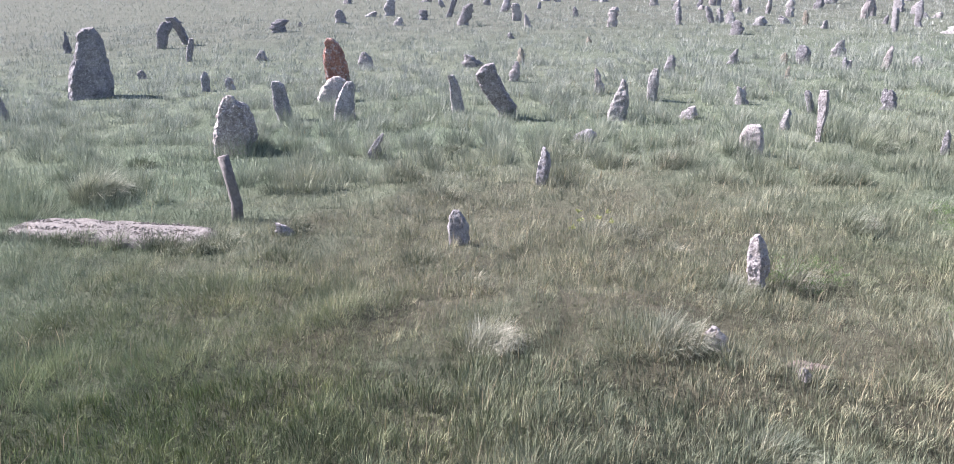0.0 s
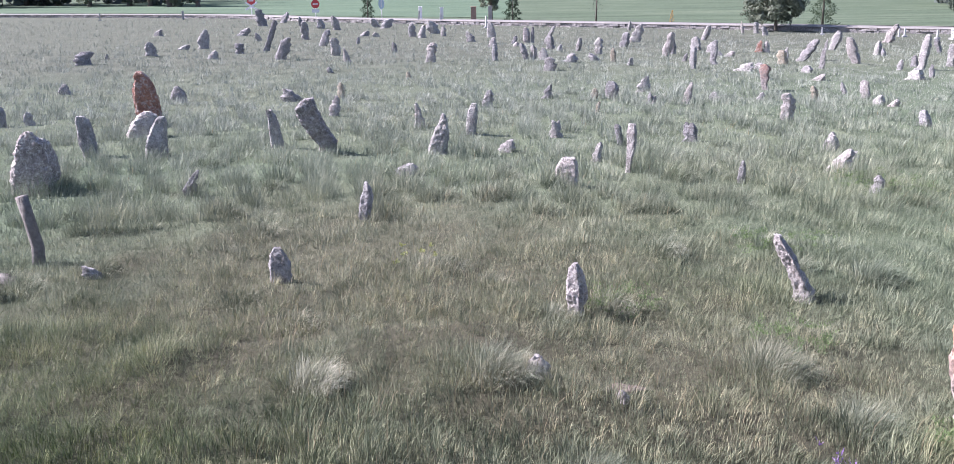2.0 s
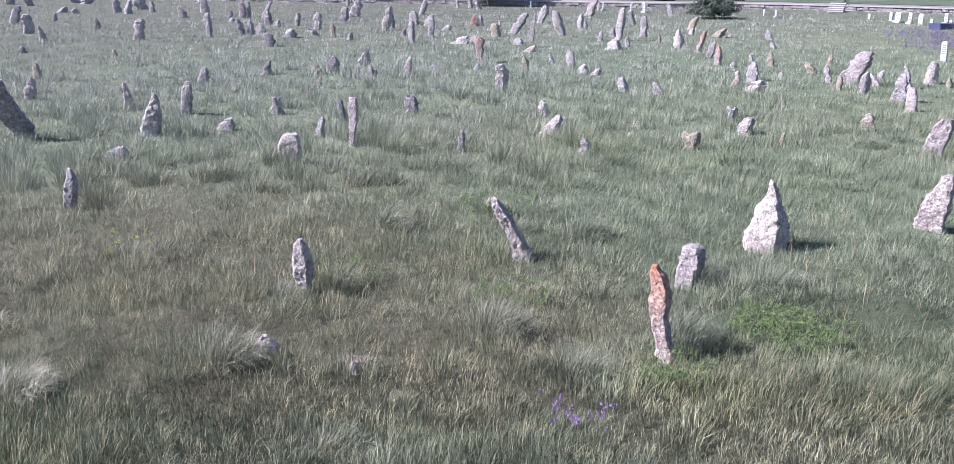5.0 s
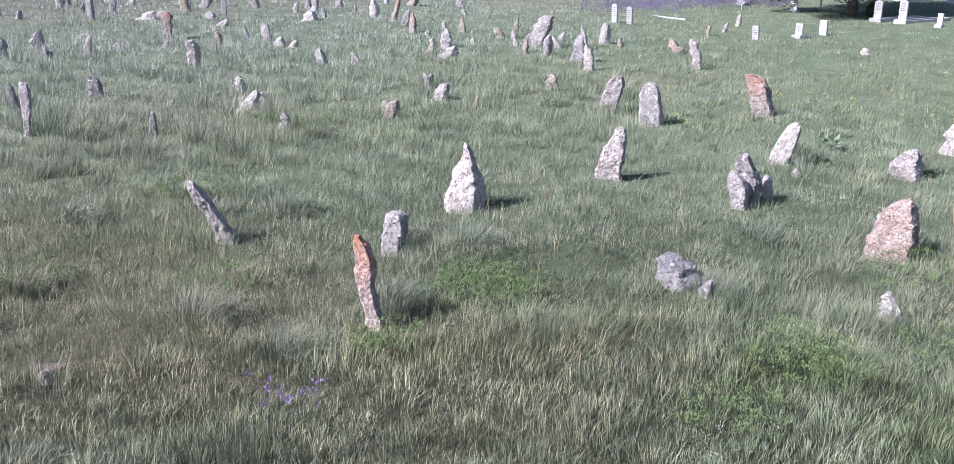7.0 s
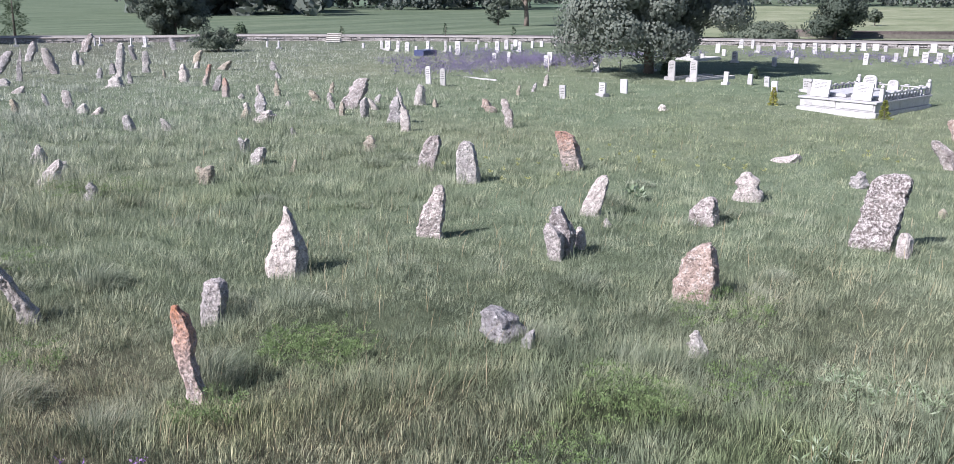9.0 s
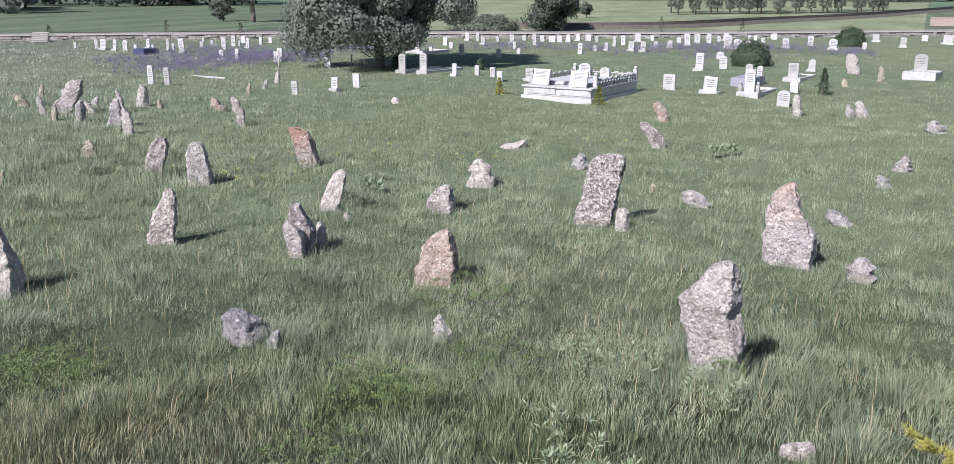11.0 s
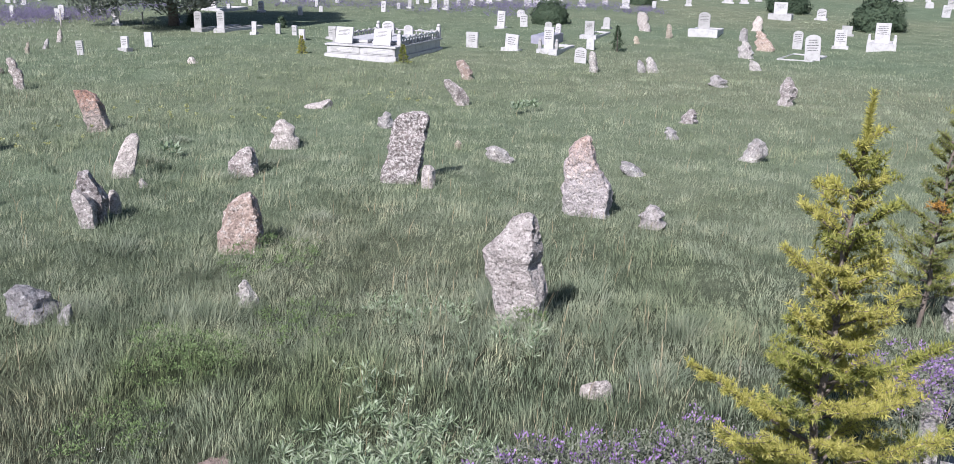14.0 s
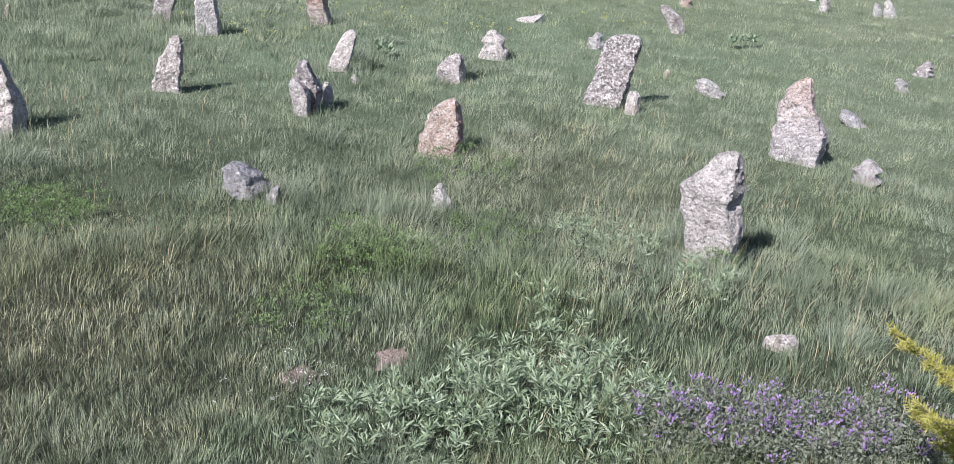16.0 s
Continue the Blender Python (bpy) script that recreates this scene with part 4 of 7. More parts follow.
stone(15.45, 4.79, 0.45, 0.46, 6, "p", "n")
stone(9.12, 13.39, 0.21, 0.28, 0, "d", "n")
stone(-1.75, 16.15, 0.23, 0.42, 4, "d", "t")
stone(7.49, 14.81, 0.14, 0.4, 2, "d", "n")
stone(1.97, 17.02, 0.46, 0.25, 22, "g", "l")
stone(11.23, 13.18, 0.26, 0.32, 5, "y", "b")
stone(11.4, 13.37, 0.27, 0.27, -10, "y", "n")
stone(17.64, -1.75, 0.29, 0.26, 0, "g", "l")
stone(17.55, 3.51, 0.32, 0.34, 5, "g", "l")
stone(9.55, 15.2, 0.41, 0.41, 12, "p", "t")
stone(12.88, 12.65, 0.14, 0.24, 9, "y", "t")
stone(5.72, 17.39, 0.2, 0.38, 4, "g", "n")
stone(12.98, 13.71, 0.26, 0.33, 9, "g", "n")
stone(13.05, 13.83, 0.27, 0.29, 13, "g", "n")
stone(10.11, 15.96, 0.36, 0.28, 24, "g", "l")
stone(19.32, -2.2, 0.36, 0.33, 0, "m", "l")
stone(4.37, 19.19, 0.35, 0.31, 6, "p", "l")
stone(15.46, 12.98, 0.28, 0.31, 6, "y", "n")
stone(10.58, 17.22, 0.33, 0.36, -10, "g", "l")
shaped(19.57, 5.41, 0.62, 0.17, "p", "l", .7, .6, ((0.15, -0.5, 0.5), (0.4, -0.46, 0.5), (0.6, -0.1, 0.48), (0.85, 0.15, 0.42), (1.0, 0.28, 0.36)))
stone(15.54, 13.01, 0.17, 0.34, 7, "y", "b")
shaped(20.42, 2.6, 0.52, 0.55, "m", "b", .6, .5, ((0.1, -0.1, 0.5), (0.3, -0.22, 0.5), (0.5, -0.36, 0.36), (0.7, -0.5, 0.16), (0.88, -0.58, -0.08), (1.0, -0.55, -0.3)))
stone(13.82, 14.97, 0.17, 0.34, 0, "g", "n")
stone(10.73, 17.32, 0.22, 0.36, -3, "g", "n")
stone(13.96, 15.12, 0.21, 0.28, 0, "g", "n")
stone(6.89, 19.25, 0.17, 0.46, 0, "d", "b")
stone(8.54, 19.36, 0.35, 0.41, 0, "d", "t")
stone(5.78, 20.41, 0.28, 0.38, 5, "g", "t")
stone(8.57, 19.41, 0.31, 0.43, 0, "d", "t")
stone(5.81, 20.66, 0.26, 0.35, 6, "g", "t")
stone(21.82, -4.49, 0.38, 0.63, -6, "m", "n")
stone(16.15, 15.88, 0.16, 0.18, 0, "g", "l")
stone(18.12, 14.1, 0.25, 0.54, -20, "p", "b")
stone(3.03, 22.65, 0.29, 0.61, 2, "p", "s")
stone(23.1, -4.85, 0.33, 0.41, -4, "m", "n")
stone(20.32, 12.5, 0.25, 0.71, -10, "m", "b")
stone(14.96, 18.92, 0.29, 0.29, 4, "g", "t")
stone(19, 15.19, 0.4, 0.66, 5, "g", "t")
stone(11.86, 21.23, 0.34, 0.65, -6, "p", "b")
stone(24.36, 2.9, 0.34, 0.49, -4, "a", "b")
stone(14.46, 19.62, 0.3, 0.38, -6, "g", "n")
stone(24.53, -3.39, 0.46, 0.33, 0, "g", "l")
stone(-10.9, 22.04, 0.31, 0.62, -5, "d", "n")
stone(17.06, 17.89, 0.56, 0.36, 33, "p", "l")
stone(1.08, 24.69, 0.28, 0.51, -2, "p", "n")
stone(7.85, 23.83, 0.13, 0.3, -4, "y", "n")
stone(17.4, 18.93, 0.18, 0.28, 9, "y", "n")
stone(19.65, 16.72, 0.29, 0.52, 7, "g", "n")
stone(-6.35, 25.2, 0.26, 0.34, 0, "g", "n")
stone(19.57, 17.44, 0.19, 0.37, 5, "y", "n")
stone(26.79, -0.28, 0.25, 0.57, 0, "g", "b")
stone(18.26, 19.68, 0.21, 0.34, -4, "p", "n")
stone(26.97, -1.61, 0.23, 0.33, 0, "g", "n")
stone(21.18, 16.63, 0.27, 0.66, -5, "g", "s")
stone(10.63, 24.63, 0.28, 0.59, 0, "p", "t")
stone(27, -1.89, 0.32, 0.43, 0, "g", "n")
stone(22.77, 14.7, 0.4, 0.38, -3, "a", "t")
stone(5.46, 26.42, 0.3, 0.49, 7, "g", "n")
stone(18.7, 19.71, 0.37, 0.54, 2, "g", "n")
stone(9.92, 25.24, 0.22, 0.27, 0, "p", "l")
stone(9.89, 25.26, 0.23, 0.31, 0, "d", "t")
stone(20.94, 17.44, 0.21, 0.31, 0, "p", "n")
stone(20.25, 18.39, 0.18, 0.25, 0, "p", "n")
stone(20.67, 18.12, 0.59, 0.84, 28, "m", "b")
stone(25.45, 10.66, 0.3, 0.22, 0, "p", "l")
stone(22.4, 16.39, 0.19, 0.28, -5, "y", "l")
stone(15.8, 22.86, 0.31, 0.23, 19, "p", "l")
stone(22.32, 16.88, 0.37, 0.6, -3, "g", "n")
stone(0.06, 28.31, 0.54, 0.42, -6, "d", "l")
stone(15.84, 23.59, 0.35, 0.31, -13, "g", "l")
stone(20.27, 20.17, 0.19, 0.18, 0, "p", "l")
stone(12.05, 25.87, 0.31, 0.28, 0, "d", "l")
stone(9.35, 27.07, 0.39, 0.51, -2, "d", "b")
stone(8.88, 27.23, 0.24, 0.31, 0, "y", "n")
stone(28.5, -4.9, 0.37, 0.34, -6, "g", "l")
stone(7.55, 27.7, 0.34, 0.42, 5, "d", "t")
stone(22.34, 18.55, 0.2, 0.26, 0, "g", "n")
stone(13.4, 25.65, 0.24, 0.25, 0, "g", "l")
stone(21.58, 19.73, 0.19, 0.28, 0, "p", "n")
stone(14.84, 25.15, 0.24, 0.41, -6, "y", "n")
stone(1.52, 29.29, 0.26, 0.45, 11, "y", "n")
stone(-3.17, 29.28, 0.44, 0.49, -10, "d", "n")
stone(21.7, 20.39, 0.31, 0.33, -7, "y", "n")
stone(16.37, 25.04, 0.3, 0.51, 5, "p", "b")
stone(10.72, 28.11, 0.45, 0.49, 11, "g", "t")
stone(20.56, 22.46, 0.2, 0.21, 0, "g", "l")
stone(-9.87, 28.81, 0.33, 0.3, 0, "d", "l")
stone(16.36, 26.11, 0.17, 0.35, 0, "g", "n")
stone(20.5, 23.1, 0.26, 0.58, -2, "o", "n")
stone(26.61, 16.2, 0.14, 0.34, 0, "y", "n")
stone(14.5, 27.53, 0.34, 0.78, 8, "o", "i")
stone(21.89, 22.29, 0.24, 0.47, 3, "y", "t")
stone(31.51, -5.02, 0.51, 0.51, 0, "g", "n")
stone(23.48, 21.42, 0.19, 0.35, 0, "y", "n")
stone(21.99, 23.23, 0.17, 0.26, 7, "p", "n")
stone(27.77, 16.31, 0.17, 0.31, 0, "g", "n")
stone(-6.92, 32.11, 0.41, 0.37, 8, "d", "l")
stone(21.67, 24.89, 0.28, 0.53, 5, "d", "n")
stone(17.55, 29.62, 0.39, 0.26, 19, "p", "l")
stone(30.02, 17.15, 0.19, 0.42, 0, "p", "n")
stone(22.33, 26.22, 0.22, 0.73, 3, "o", "b")
stone(34.21, -6.11, 0.66, 0.67, 0, "a", "t")
stone(34.76, -1.75, 0.23, 0.28, 0, "y", "n")
stone(4.33, 35.24, 0.21, 0.27, 0, "y", "l")
stone(20.77, 29.02, 0.61, 0.43, 0, "g", "l")
stone(21.61, 29.32, 0.2, 0.43, 5, "g", "n")
stone(23.22, 28.36, 0.39, 0.65, -3, "p", "n")
stone(36.78, -2.98, 0.26, 0.53, 0, "y", "n")
stone(36.5, -5.64, 0.33, 0.46, 5, "g", "n")
stone(26.09, 26.51, 0.24, 0.26, 0, "g", "l")
stone(18.7, 32.37, 0.52, 0.3, 12, "g", "l")
stone(9.91, 36.13, 0.54, 0.52, 0, "d", "n")
stone(1.58, 37.44, 0.26, 0.27, 0, "d", "l")
stone(16.77, 33.53, 0.72, 0.37, 23, "g", "l")
stone(15.24, 34.69, 0.29, 0.82, -5, "g", "b")
stone(17.7, 34.19, 0.42, 0.3, 6, "g", "l")
stone(23.96, 30.38, 0.16, 0.36, 0, "y", "n")
stone(13.29, 36.34, 0.25, 0.31, 18, "g", "n")
stone(19.84, 33.37, 0.24, 1.13, 2, "d", "s")
stone(39.48, -2.25, 0.48, 0.75, -13, "p", "b")
stone(22.44, 32.37, 0.24, 0.39, 0, "g", "n")
stone(23.08, 31.98, 0.34, 1.28, 19, "g", "b")
stone(17.05, 36.83, 0.29, 0.97, 13, "g", "b")
stone(11.62, 38.95, 0.66, 0.43, 9, "g", "l")
stone(-15.63, 37.59, 0.31, 0.84, 4, "d", "s")
stone(19.59, 35.83, 0.44, 0.55, -21, "y", "b")
stone(23.77, 33.39, 0.3, 0.43, 10, "d", "n")
stone(28.75, 29.51, 0.29, 0.37, 0, "d", "n")
stone(24.93, 32.78, 0.35, 0.85, -6, "g", "b")
stone(22.21, 34.81, 0.46, 1, -9, "p", "b")
stone(27.42, 31.12, 0.53, 0.43, 35, "y", "l")
stone(6, 40.98, 0.46, 0.81, -6, "p", "b")
stone(13.7, 39.55, 0.27, 0.57, -5, "y", "n")
stone(41.54, -6.92, 0.48, 0.61, 0, "p", "n")
stone(26.92, 32.16, 0.3, 0.33, 0, "g", "l")
stone(16.61, 38.76, 0.22, 0.33, 0, "d", "n")
stone(8.88, 41.28, 0.28, 0.71, 4, "g", "b")
stone(13.08, 40.16, 0.47, 0.38, -20, "g", "l")
stone(2.54, 42.34, 0.33, 0.6, 0, "p", "s")
stone(10.96, 41, 0.41, 0.52, 0, "g", "n")
stone(20.49, 37.22, 0.19, 0.51, 5, "g", "n")
stone(10.69, 41.49, 0.36, 0.64, -7, "g", "n")
stone(10.38, 41.61, 0.31, 0.72, -4, "g", "b")
stone(21.2, 37.3, 0.46, 0.89, 17, "d", "b")
stone(19.27, 40, 0.42, 0.29, 15, "p", "l")
stone(16.88, 41.58, 0.43, 1.1, -2, "p", "b")
stone(19.12, 40.67, 0.29, 0.24, 0, "g", "l")
stone(-8.73, 44.34, 0.8, 0.56, 9, "d", "b")
stone(-0.33, 45.3, 0.57, 0.97, 9, "d", "b")
stone(17.56, 42.37, 0.3, 0.7, 0, "d", "n")
stone(14.38, 43.67, 0.39, 0.77, 2, "g", "b")
stone(25.88, 38.53, 0.23, 0.38, -11, "d", "l")
stone(29.84, 35.71, 0.41, 0.6, 6, "y", "n")
stone(2.23, 46.48, 0.48, 0.82, 0, "g", "b")
stone(25.87, 38.95, 0.34, 0.63, -5, "g", "n")
stone(-3.42, 46.72, 0.52, 0.46, 0, "g", "l")
stone(19.49, 42.68, 0.33, 0.5, -8, "g", "n")
stone(21.59, 41.81, 0.39, 0.53, -4, "r", "t")
stone(21.9, 41.68, 0.3, 0.53, -8, "p", "n")
stone(14, 45.66, 0.28, 0.64, -3, "d", "b")
stone(19.35, 43.9, 0.52, 0.64, 3, "g", "n")
stone(5.23, 47.89, 0.28, 0.48, 0, "d", "n")
stone(13.31, 46.43, 0.31, 0.35, 0, "g", "l")
stone(28.88, 38.79, 0.26, 0.63, -7, "d", "b")
stone(25.14, 41.47, 0.42, 0.81, 0, "g", "b")
stone(-8.36, 48.1, 0.23, 0.28, 0, "d", "l")
stone(-6.49, 48.95, 0.6, 0.65, 0, "d", "n")
stone(13.18, 47.72, 0.42, 0.63, 0, "d", "n")
stone(-2.3, 49.84, 0.47, 0.52, 0, "d", "b")
stone(17.14, 47.87, 0.46, 0.71, 0, "d", "b")
stone(-1.07, 50.97, 0.38, 1.55, 12, "d", "b")
stone(11.79, 49.62, 0.33, 0.26, 0, "p", "l")
stone(10.73, 50.62, 0.5, 0.52, 0, "p", "t")
stone(13.95, 51.5, 0.31, 0.95, 18, "g", "b")
stone(-5.4, 53.5, 0.66, 0.31, 16, "g", "l")
stone(1.97, 53.81, 0.48, 0.87, 17, "g", "b")
stone(12.38, 52.49, 0.31, 0.47, 0, "g", "n")
stone(-4.37, 53.83, 0.66, 1.01, 0, "g", "n")
stone(18.82, 50.87, 0.6, 0.96, 2, "g", "n")
stone(13.62, 53.17, 0.25, 0.9, 0, "d", "n")
stone(13.31, 53.31, 0.39, 0.83, 0, "m", "b")
stone(30.79, 45.59, 0.57, 0.95, 4, "m", "n")
stone(3.94, 55.27, 0.25, 0.4, 0, "g", "n")
stone(22.82, 50.66, 0.39, 0.79, 14, "g", "b")
stone(10.44, 54.89, 0.51, 0.59, 0, "g", "n")
stone(35.06, 43.7, 0.36, 0.68, 0, "g", "n")
stone(29.22, 47.8, 0.52, 0.57, -6, "g", "n")
stone(-1.63, 59.9, 0.37, 0.45, 0, "g", "n")
stone(12.47, 58.79, 0.54, 0.9, 13, "g", "n")
stone(1.12, 60.36, 0.5, 1.07, 0, "d", "b")
stone(8.24, 59.99, 0.47, 0.78, 3, "g", "n")
stone(28.47, 54.41, 0.39, 0.55, 0, "g", "n")
stone(7.78, 60.94, 0.51, 0.87, -6, "g", "n")
stone(9.75, 60.8, 0.36, 0.64, 8, "g", "n")
stone(5.62, 61.93, 0.56, 0.34, 0, "g", "l")
stone(4.92, 63.02, 0.61, 0.4, 17, "g", "l")
stone(28.86, 56.39, 0.32, 0.68, -6, "g", "b")
stone(28.23, 56.95, 0.26, 0.76, 0, "p", "s")
stone(9.69, 64.05, 0.75, 0.83, 0, "g", "b")
stone(22.65, 62.27, 0.26, 0.64, 0, "g", "n")
stone(-2.88, 66.62, 0.83, 0.58, 27, "g", "l")
stone(-8.45, 68.38, 0.62, 0.5, 0, "d", "l")
stone(3.64, 71.51, 0.59, 1.03, -5, "d", "n")
stone(7.25, 72.79, 0.84, 0.69, 25, "g", "b")
stone(2.65, 74.54, 0.66, 0.74, 0, "g", "n")
stone(6.8, 74.63, 0.62, 0.65, 0, "g", "b")
stone(1.17, 79.18, 0.4, 0.73, 4, "d", "n")
stone(-1.87, 80.71, 0.8, 1.34, -5, "d", "b")
stone(-0.23, 86.93, 0.6, 0.9, 11, "g", "n")


# ---- white headstones ----
HEADS = []


def headstone_mesh(w, h, arch, thick=0.07):
    bm = bmesh.new()
    pts = [(-w / 2, -0.12), (w / 2, -0.12)]
    if arch:
        k = h - w * 0.32
        pts += [(w / 2 * math.cos(radians(a)), k + w * 0.32 * math.sin(radians(a))) for a in range(0, 181, 20)]
    else:
        pts += [(w / 2, h), (-w / 2, h)]
    f = bm.faces.new([bm.verts.new((x, -thick / 2, z)) for x, z in pts])
    ext = bmesh.ops.extrude_face_region(bm, geom=[f])
    bmesh.ops.translate(bm, vec=(0, thick, 0), verts=[v for v in ext["geom"] if isinstance(v, bmesh.types.BMVert)])
    bmesh.ops.recalc_face_normals(bm, faces=bm.faces[:])
    bmesh.ops.bevel(bm, geom=bm.edges[:], offset=0.006, segments=1, affect="EDGES")
    return bm


def lines_mesh(w, z0, z1, count, rs, thick=0.07):
    """Rows of plain bars for writing that cannot be read."""
    bm = bmesh.new()
    for i in range(count + 1):
        z = z1 - (i + 0.5) * (z1 - z0) / (count + 1)
        lw = w * rs.uniform(0.5, 0.8)
        hh = (z1 - z0) / (count + 1) * 0.17
        x = -lw / 2
        while x < lw / 2 - 0.02:
            x2 = min(lw / 2, x + rs.uniform(0.12, 0.32) * w)
            add_box(bm, x, x2, -thick / 2 - 0.003, -thick / 2 + 0.002, z - hh, z + hh)
            x = x2 + 0.035 * w
    return bm


def place(x, y, turn=0.0, z=None):
    zz = float(relief(np.array([x]), np.array([y]))[0]) if z is None else z
    return Matrix.Translation((x, y, zz)) @ Matrix.Rotation(-1.83 + turn, 4, "Z")


def headstone(x, y, w, h, kind):
    rs = random.Random(int(x * 100) + int(y * 10))
    r = math.hypot(x, y)
    w, h = max(w * 0.9, 0.18), h * 0.95
    arch, text = "a" in kind, "t" in kind or (r < 60 and h > 0.5)
    ob = empty("headstone", place(x, y, rs.uniform(-0.3, 0.3)) @ Matrix.Rotation(rs.uniform(-0.06, 0.06), 4, "Y") @ Matrix.Rotation(rs.uniform(-0.08, 0.05), 4, "X"),
               ("round-topped" if arch else "square-cut") + " white marble headstone" + (" with dark engraved lines" if text else " standing in grass"), "headstone", "white headstones")
    part("slab", headstone_mesh(w, h, arch), MARBLE, ob)
    if h > 0.4 and rs.random() < 0.45:
        part("base", box(-w * 0.68, w * 0.68, -0.13, 0.13, -0.12, 0.09, 0.01), MARBLE, ob)
    if text:
        tagged(part("inscription", lines_mesh(w, h * 0.35, h * 0.85, 4 if h > 0.6 else 3, rs), LETTERS, ob), "engraved dark lines", kind="stuff")
    HEADS.append((x, y, w))
    return ob


headstone(28.64, 0.13, 0.39, 0.48, "at")
headstone(26.87, 14.67, 0.24, 0.44, "ft")
headstone(27.76, 13.74, 0.32, 0.45, "ft")
headstone(31.01, 2.37, 0.53, 0.55, "ft")
headstone(31.62, 3.71, 0.48, 0.52, "ft")
headstone(32.03, -0.14, 0.29, 0.39, "a")
headstone(29.14, 13.64, 0.31, 0.48, "f")
headstone(31.5, -7.07, 0.52, 0.85, "at")
headstone(32.09, 9.58, 0.28, 0.37, "f")
headstone(32.98, 8.75, 0.4, 0.46, "ft")
headstone(27.85, 20.09, 0.24, 0.63, "a")
headstone(27.79, 20.69, 0.24, 0.68, "a")
headstone(34.97, 1.07, 0.23, 0.68, "a")
headstone(33.74, 11.85, 0.2, 0.48, "f")
headstone(34.29, 10.53, 0.23, 0.37, "ft")
headstone(35.52, -7.39, 0.38, 0.67, "a")
headstone(34.44, 11.2, 0.21, 0.39, "f")
headstone(35.73, -8.9, 0.45, 0.69, "ft")
headstone(39.24, 1.59, 0.33, 0.34, "a")
headstone(39.57, -0.71, 0.31, 0.49, "a")
headstone(39.43, 3.53, 0.39, 0.73, "f")
headstone(40.35, 2.67, 0.34, 0.56, "a")
headstone(36.07, 18.22, 0.31, 0.66, "a")
headstone(40.61, -10.27, 0.44, 0.44, "f")
headstone(38.52, 16.8, 0.19, 0.44, "a")
headstone(38.95, 17.03, 0.18, 0.42, "f")
headstone(37.12, 21.22, 0.33, 0.49, "f")
headstone(37.89, 23.67, 0.29, 0.51, "a")
headstone(37.89, 24.47, 0.29, 0.46, "a")
headstone(43.88, 13.27, 0.29, 0.43, "a")
headstone(46.19, 3.25, 0.39, 0.38, "a")
headstone(41.42, 22.28, 0.3, 0.44, "a")
headstone(44.61, 15.38, 0.3, 0.56, "a")
headstone(46.28, 9.88, 0.28, 0.54, "f")
headstone(46.05, 12.91, 0.21, 0.3, "a")
headstone(42.66, 22.31, 0.19, 0.3, "f")
headstone(45.4, 17.26, 0.21, 0.29, "f")
headstone(48.87, 9.66, 0.19, 0.32, "a")
headstone(48.73, -11.03, 0.49, 0.57, "a")
headstone(41.33, 28.97, 0.38, 0.75, "f")
headstone(50.2, 7.44, 0.33, 0.54, "ft")
headstone(50.36, 8.08, 0.33, 0.51, "ft")
headstone(50.17, 9.34, 0.26, 0.44, "f")
headstone(48.69, 17.39, 0.29, 0.34, "f")
headstone(41.65, 30.91, 0.23, 0.33, "f")
headstone(49.94, 14.24, 0.2, 0.41, "f")
headstone(41.43, 31.82, 0.16, 0.33, "f")
headstone(44.46, 28.58, 0.37, 0.65, "f")
headstone(43.19, 30.82, 0.23, 0.38, "f")
headstone(43.07, 31.03, 0.23, 0.62, "f")
headstone(45.42, 27.74, 0.31, 0.55, "a")
headstone(45.53, 27.79, 0.31, 0.56, "f")
headstone(42.01, 32.88, 0.47, 0.55, "a")
headstone(41.76, 33.34, 0.23, 0.58, "f")
headstone(53.75, -1.82, 0.45, 0.6, "a")
headstone(53.86, 2.96, 0.53, 0.57, "a")
headstone(50.63, 18.44, 0.34, 0.49, "f")
headstone(44.8, 30.18, 0.21, 0.35, "f")
headstone(41.9, 34.16, 0.47, 0.55, "f")
headstone(53.76, 7.3, 0.25, 0.38, "a")
headstone(53.88, 6.55, 0.32, 0.43, "a")
headstone(43.45, 32.54, 0.31, 0.56, "a")
headstone(51.75, 16.58, 0.35, 0.43, "f")
headstone(54.35, 3.52, 0.53, 0.75, "a")
headstone(52.74, 13.88, 0.28, 0.61, "f")
headstone(46.49, 28.93, 0.24, 0.33, "f")
headstone(46.34, 29.19, 0.28, 0.57, "a")
headstone(53.99, 9.63, 0.25, 0.54, "f")
headstone(42.43, 35.02, 0.21, 0.44, "f")
headstone(42.58, 35.18, 0.17, 0.46, "a")
headstone(53.38, 15.41, 0.36, 0.54, "f")
headstone(55.71, 0.51, 0.4, 0.55, "f")
headstone(54.94, 9.29, 0.29, 0.55, "f")
headstone(39.19, 39.84, 0.2, 0.44, "f")
headstone(42.5, 36.45, 0.17, 0.32, "f")
headstone(39.23, 39.93, 0.17, 0.42, "a")
headstone(56.04, -3.49, 0.25, 0.4, "f")
headstone(48.33, 28.68, 0.18, 0.4, "f")
headstone(47, 30.98, 0.18, 0.3, "f")
headstone(56.11, 5.84, 0.37, 0.67, "f")
headstone(48.5, 28.78, 0.23, 0.38, "f")
headstone(53.61, -18.36, 0.47, 0.65, "f")
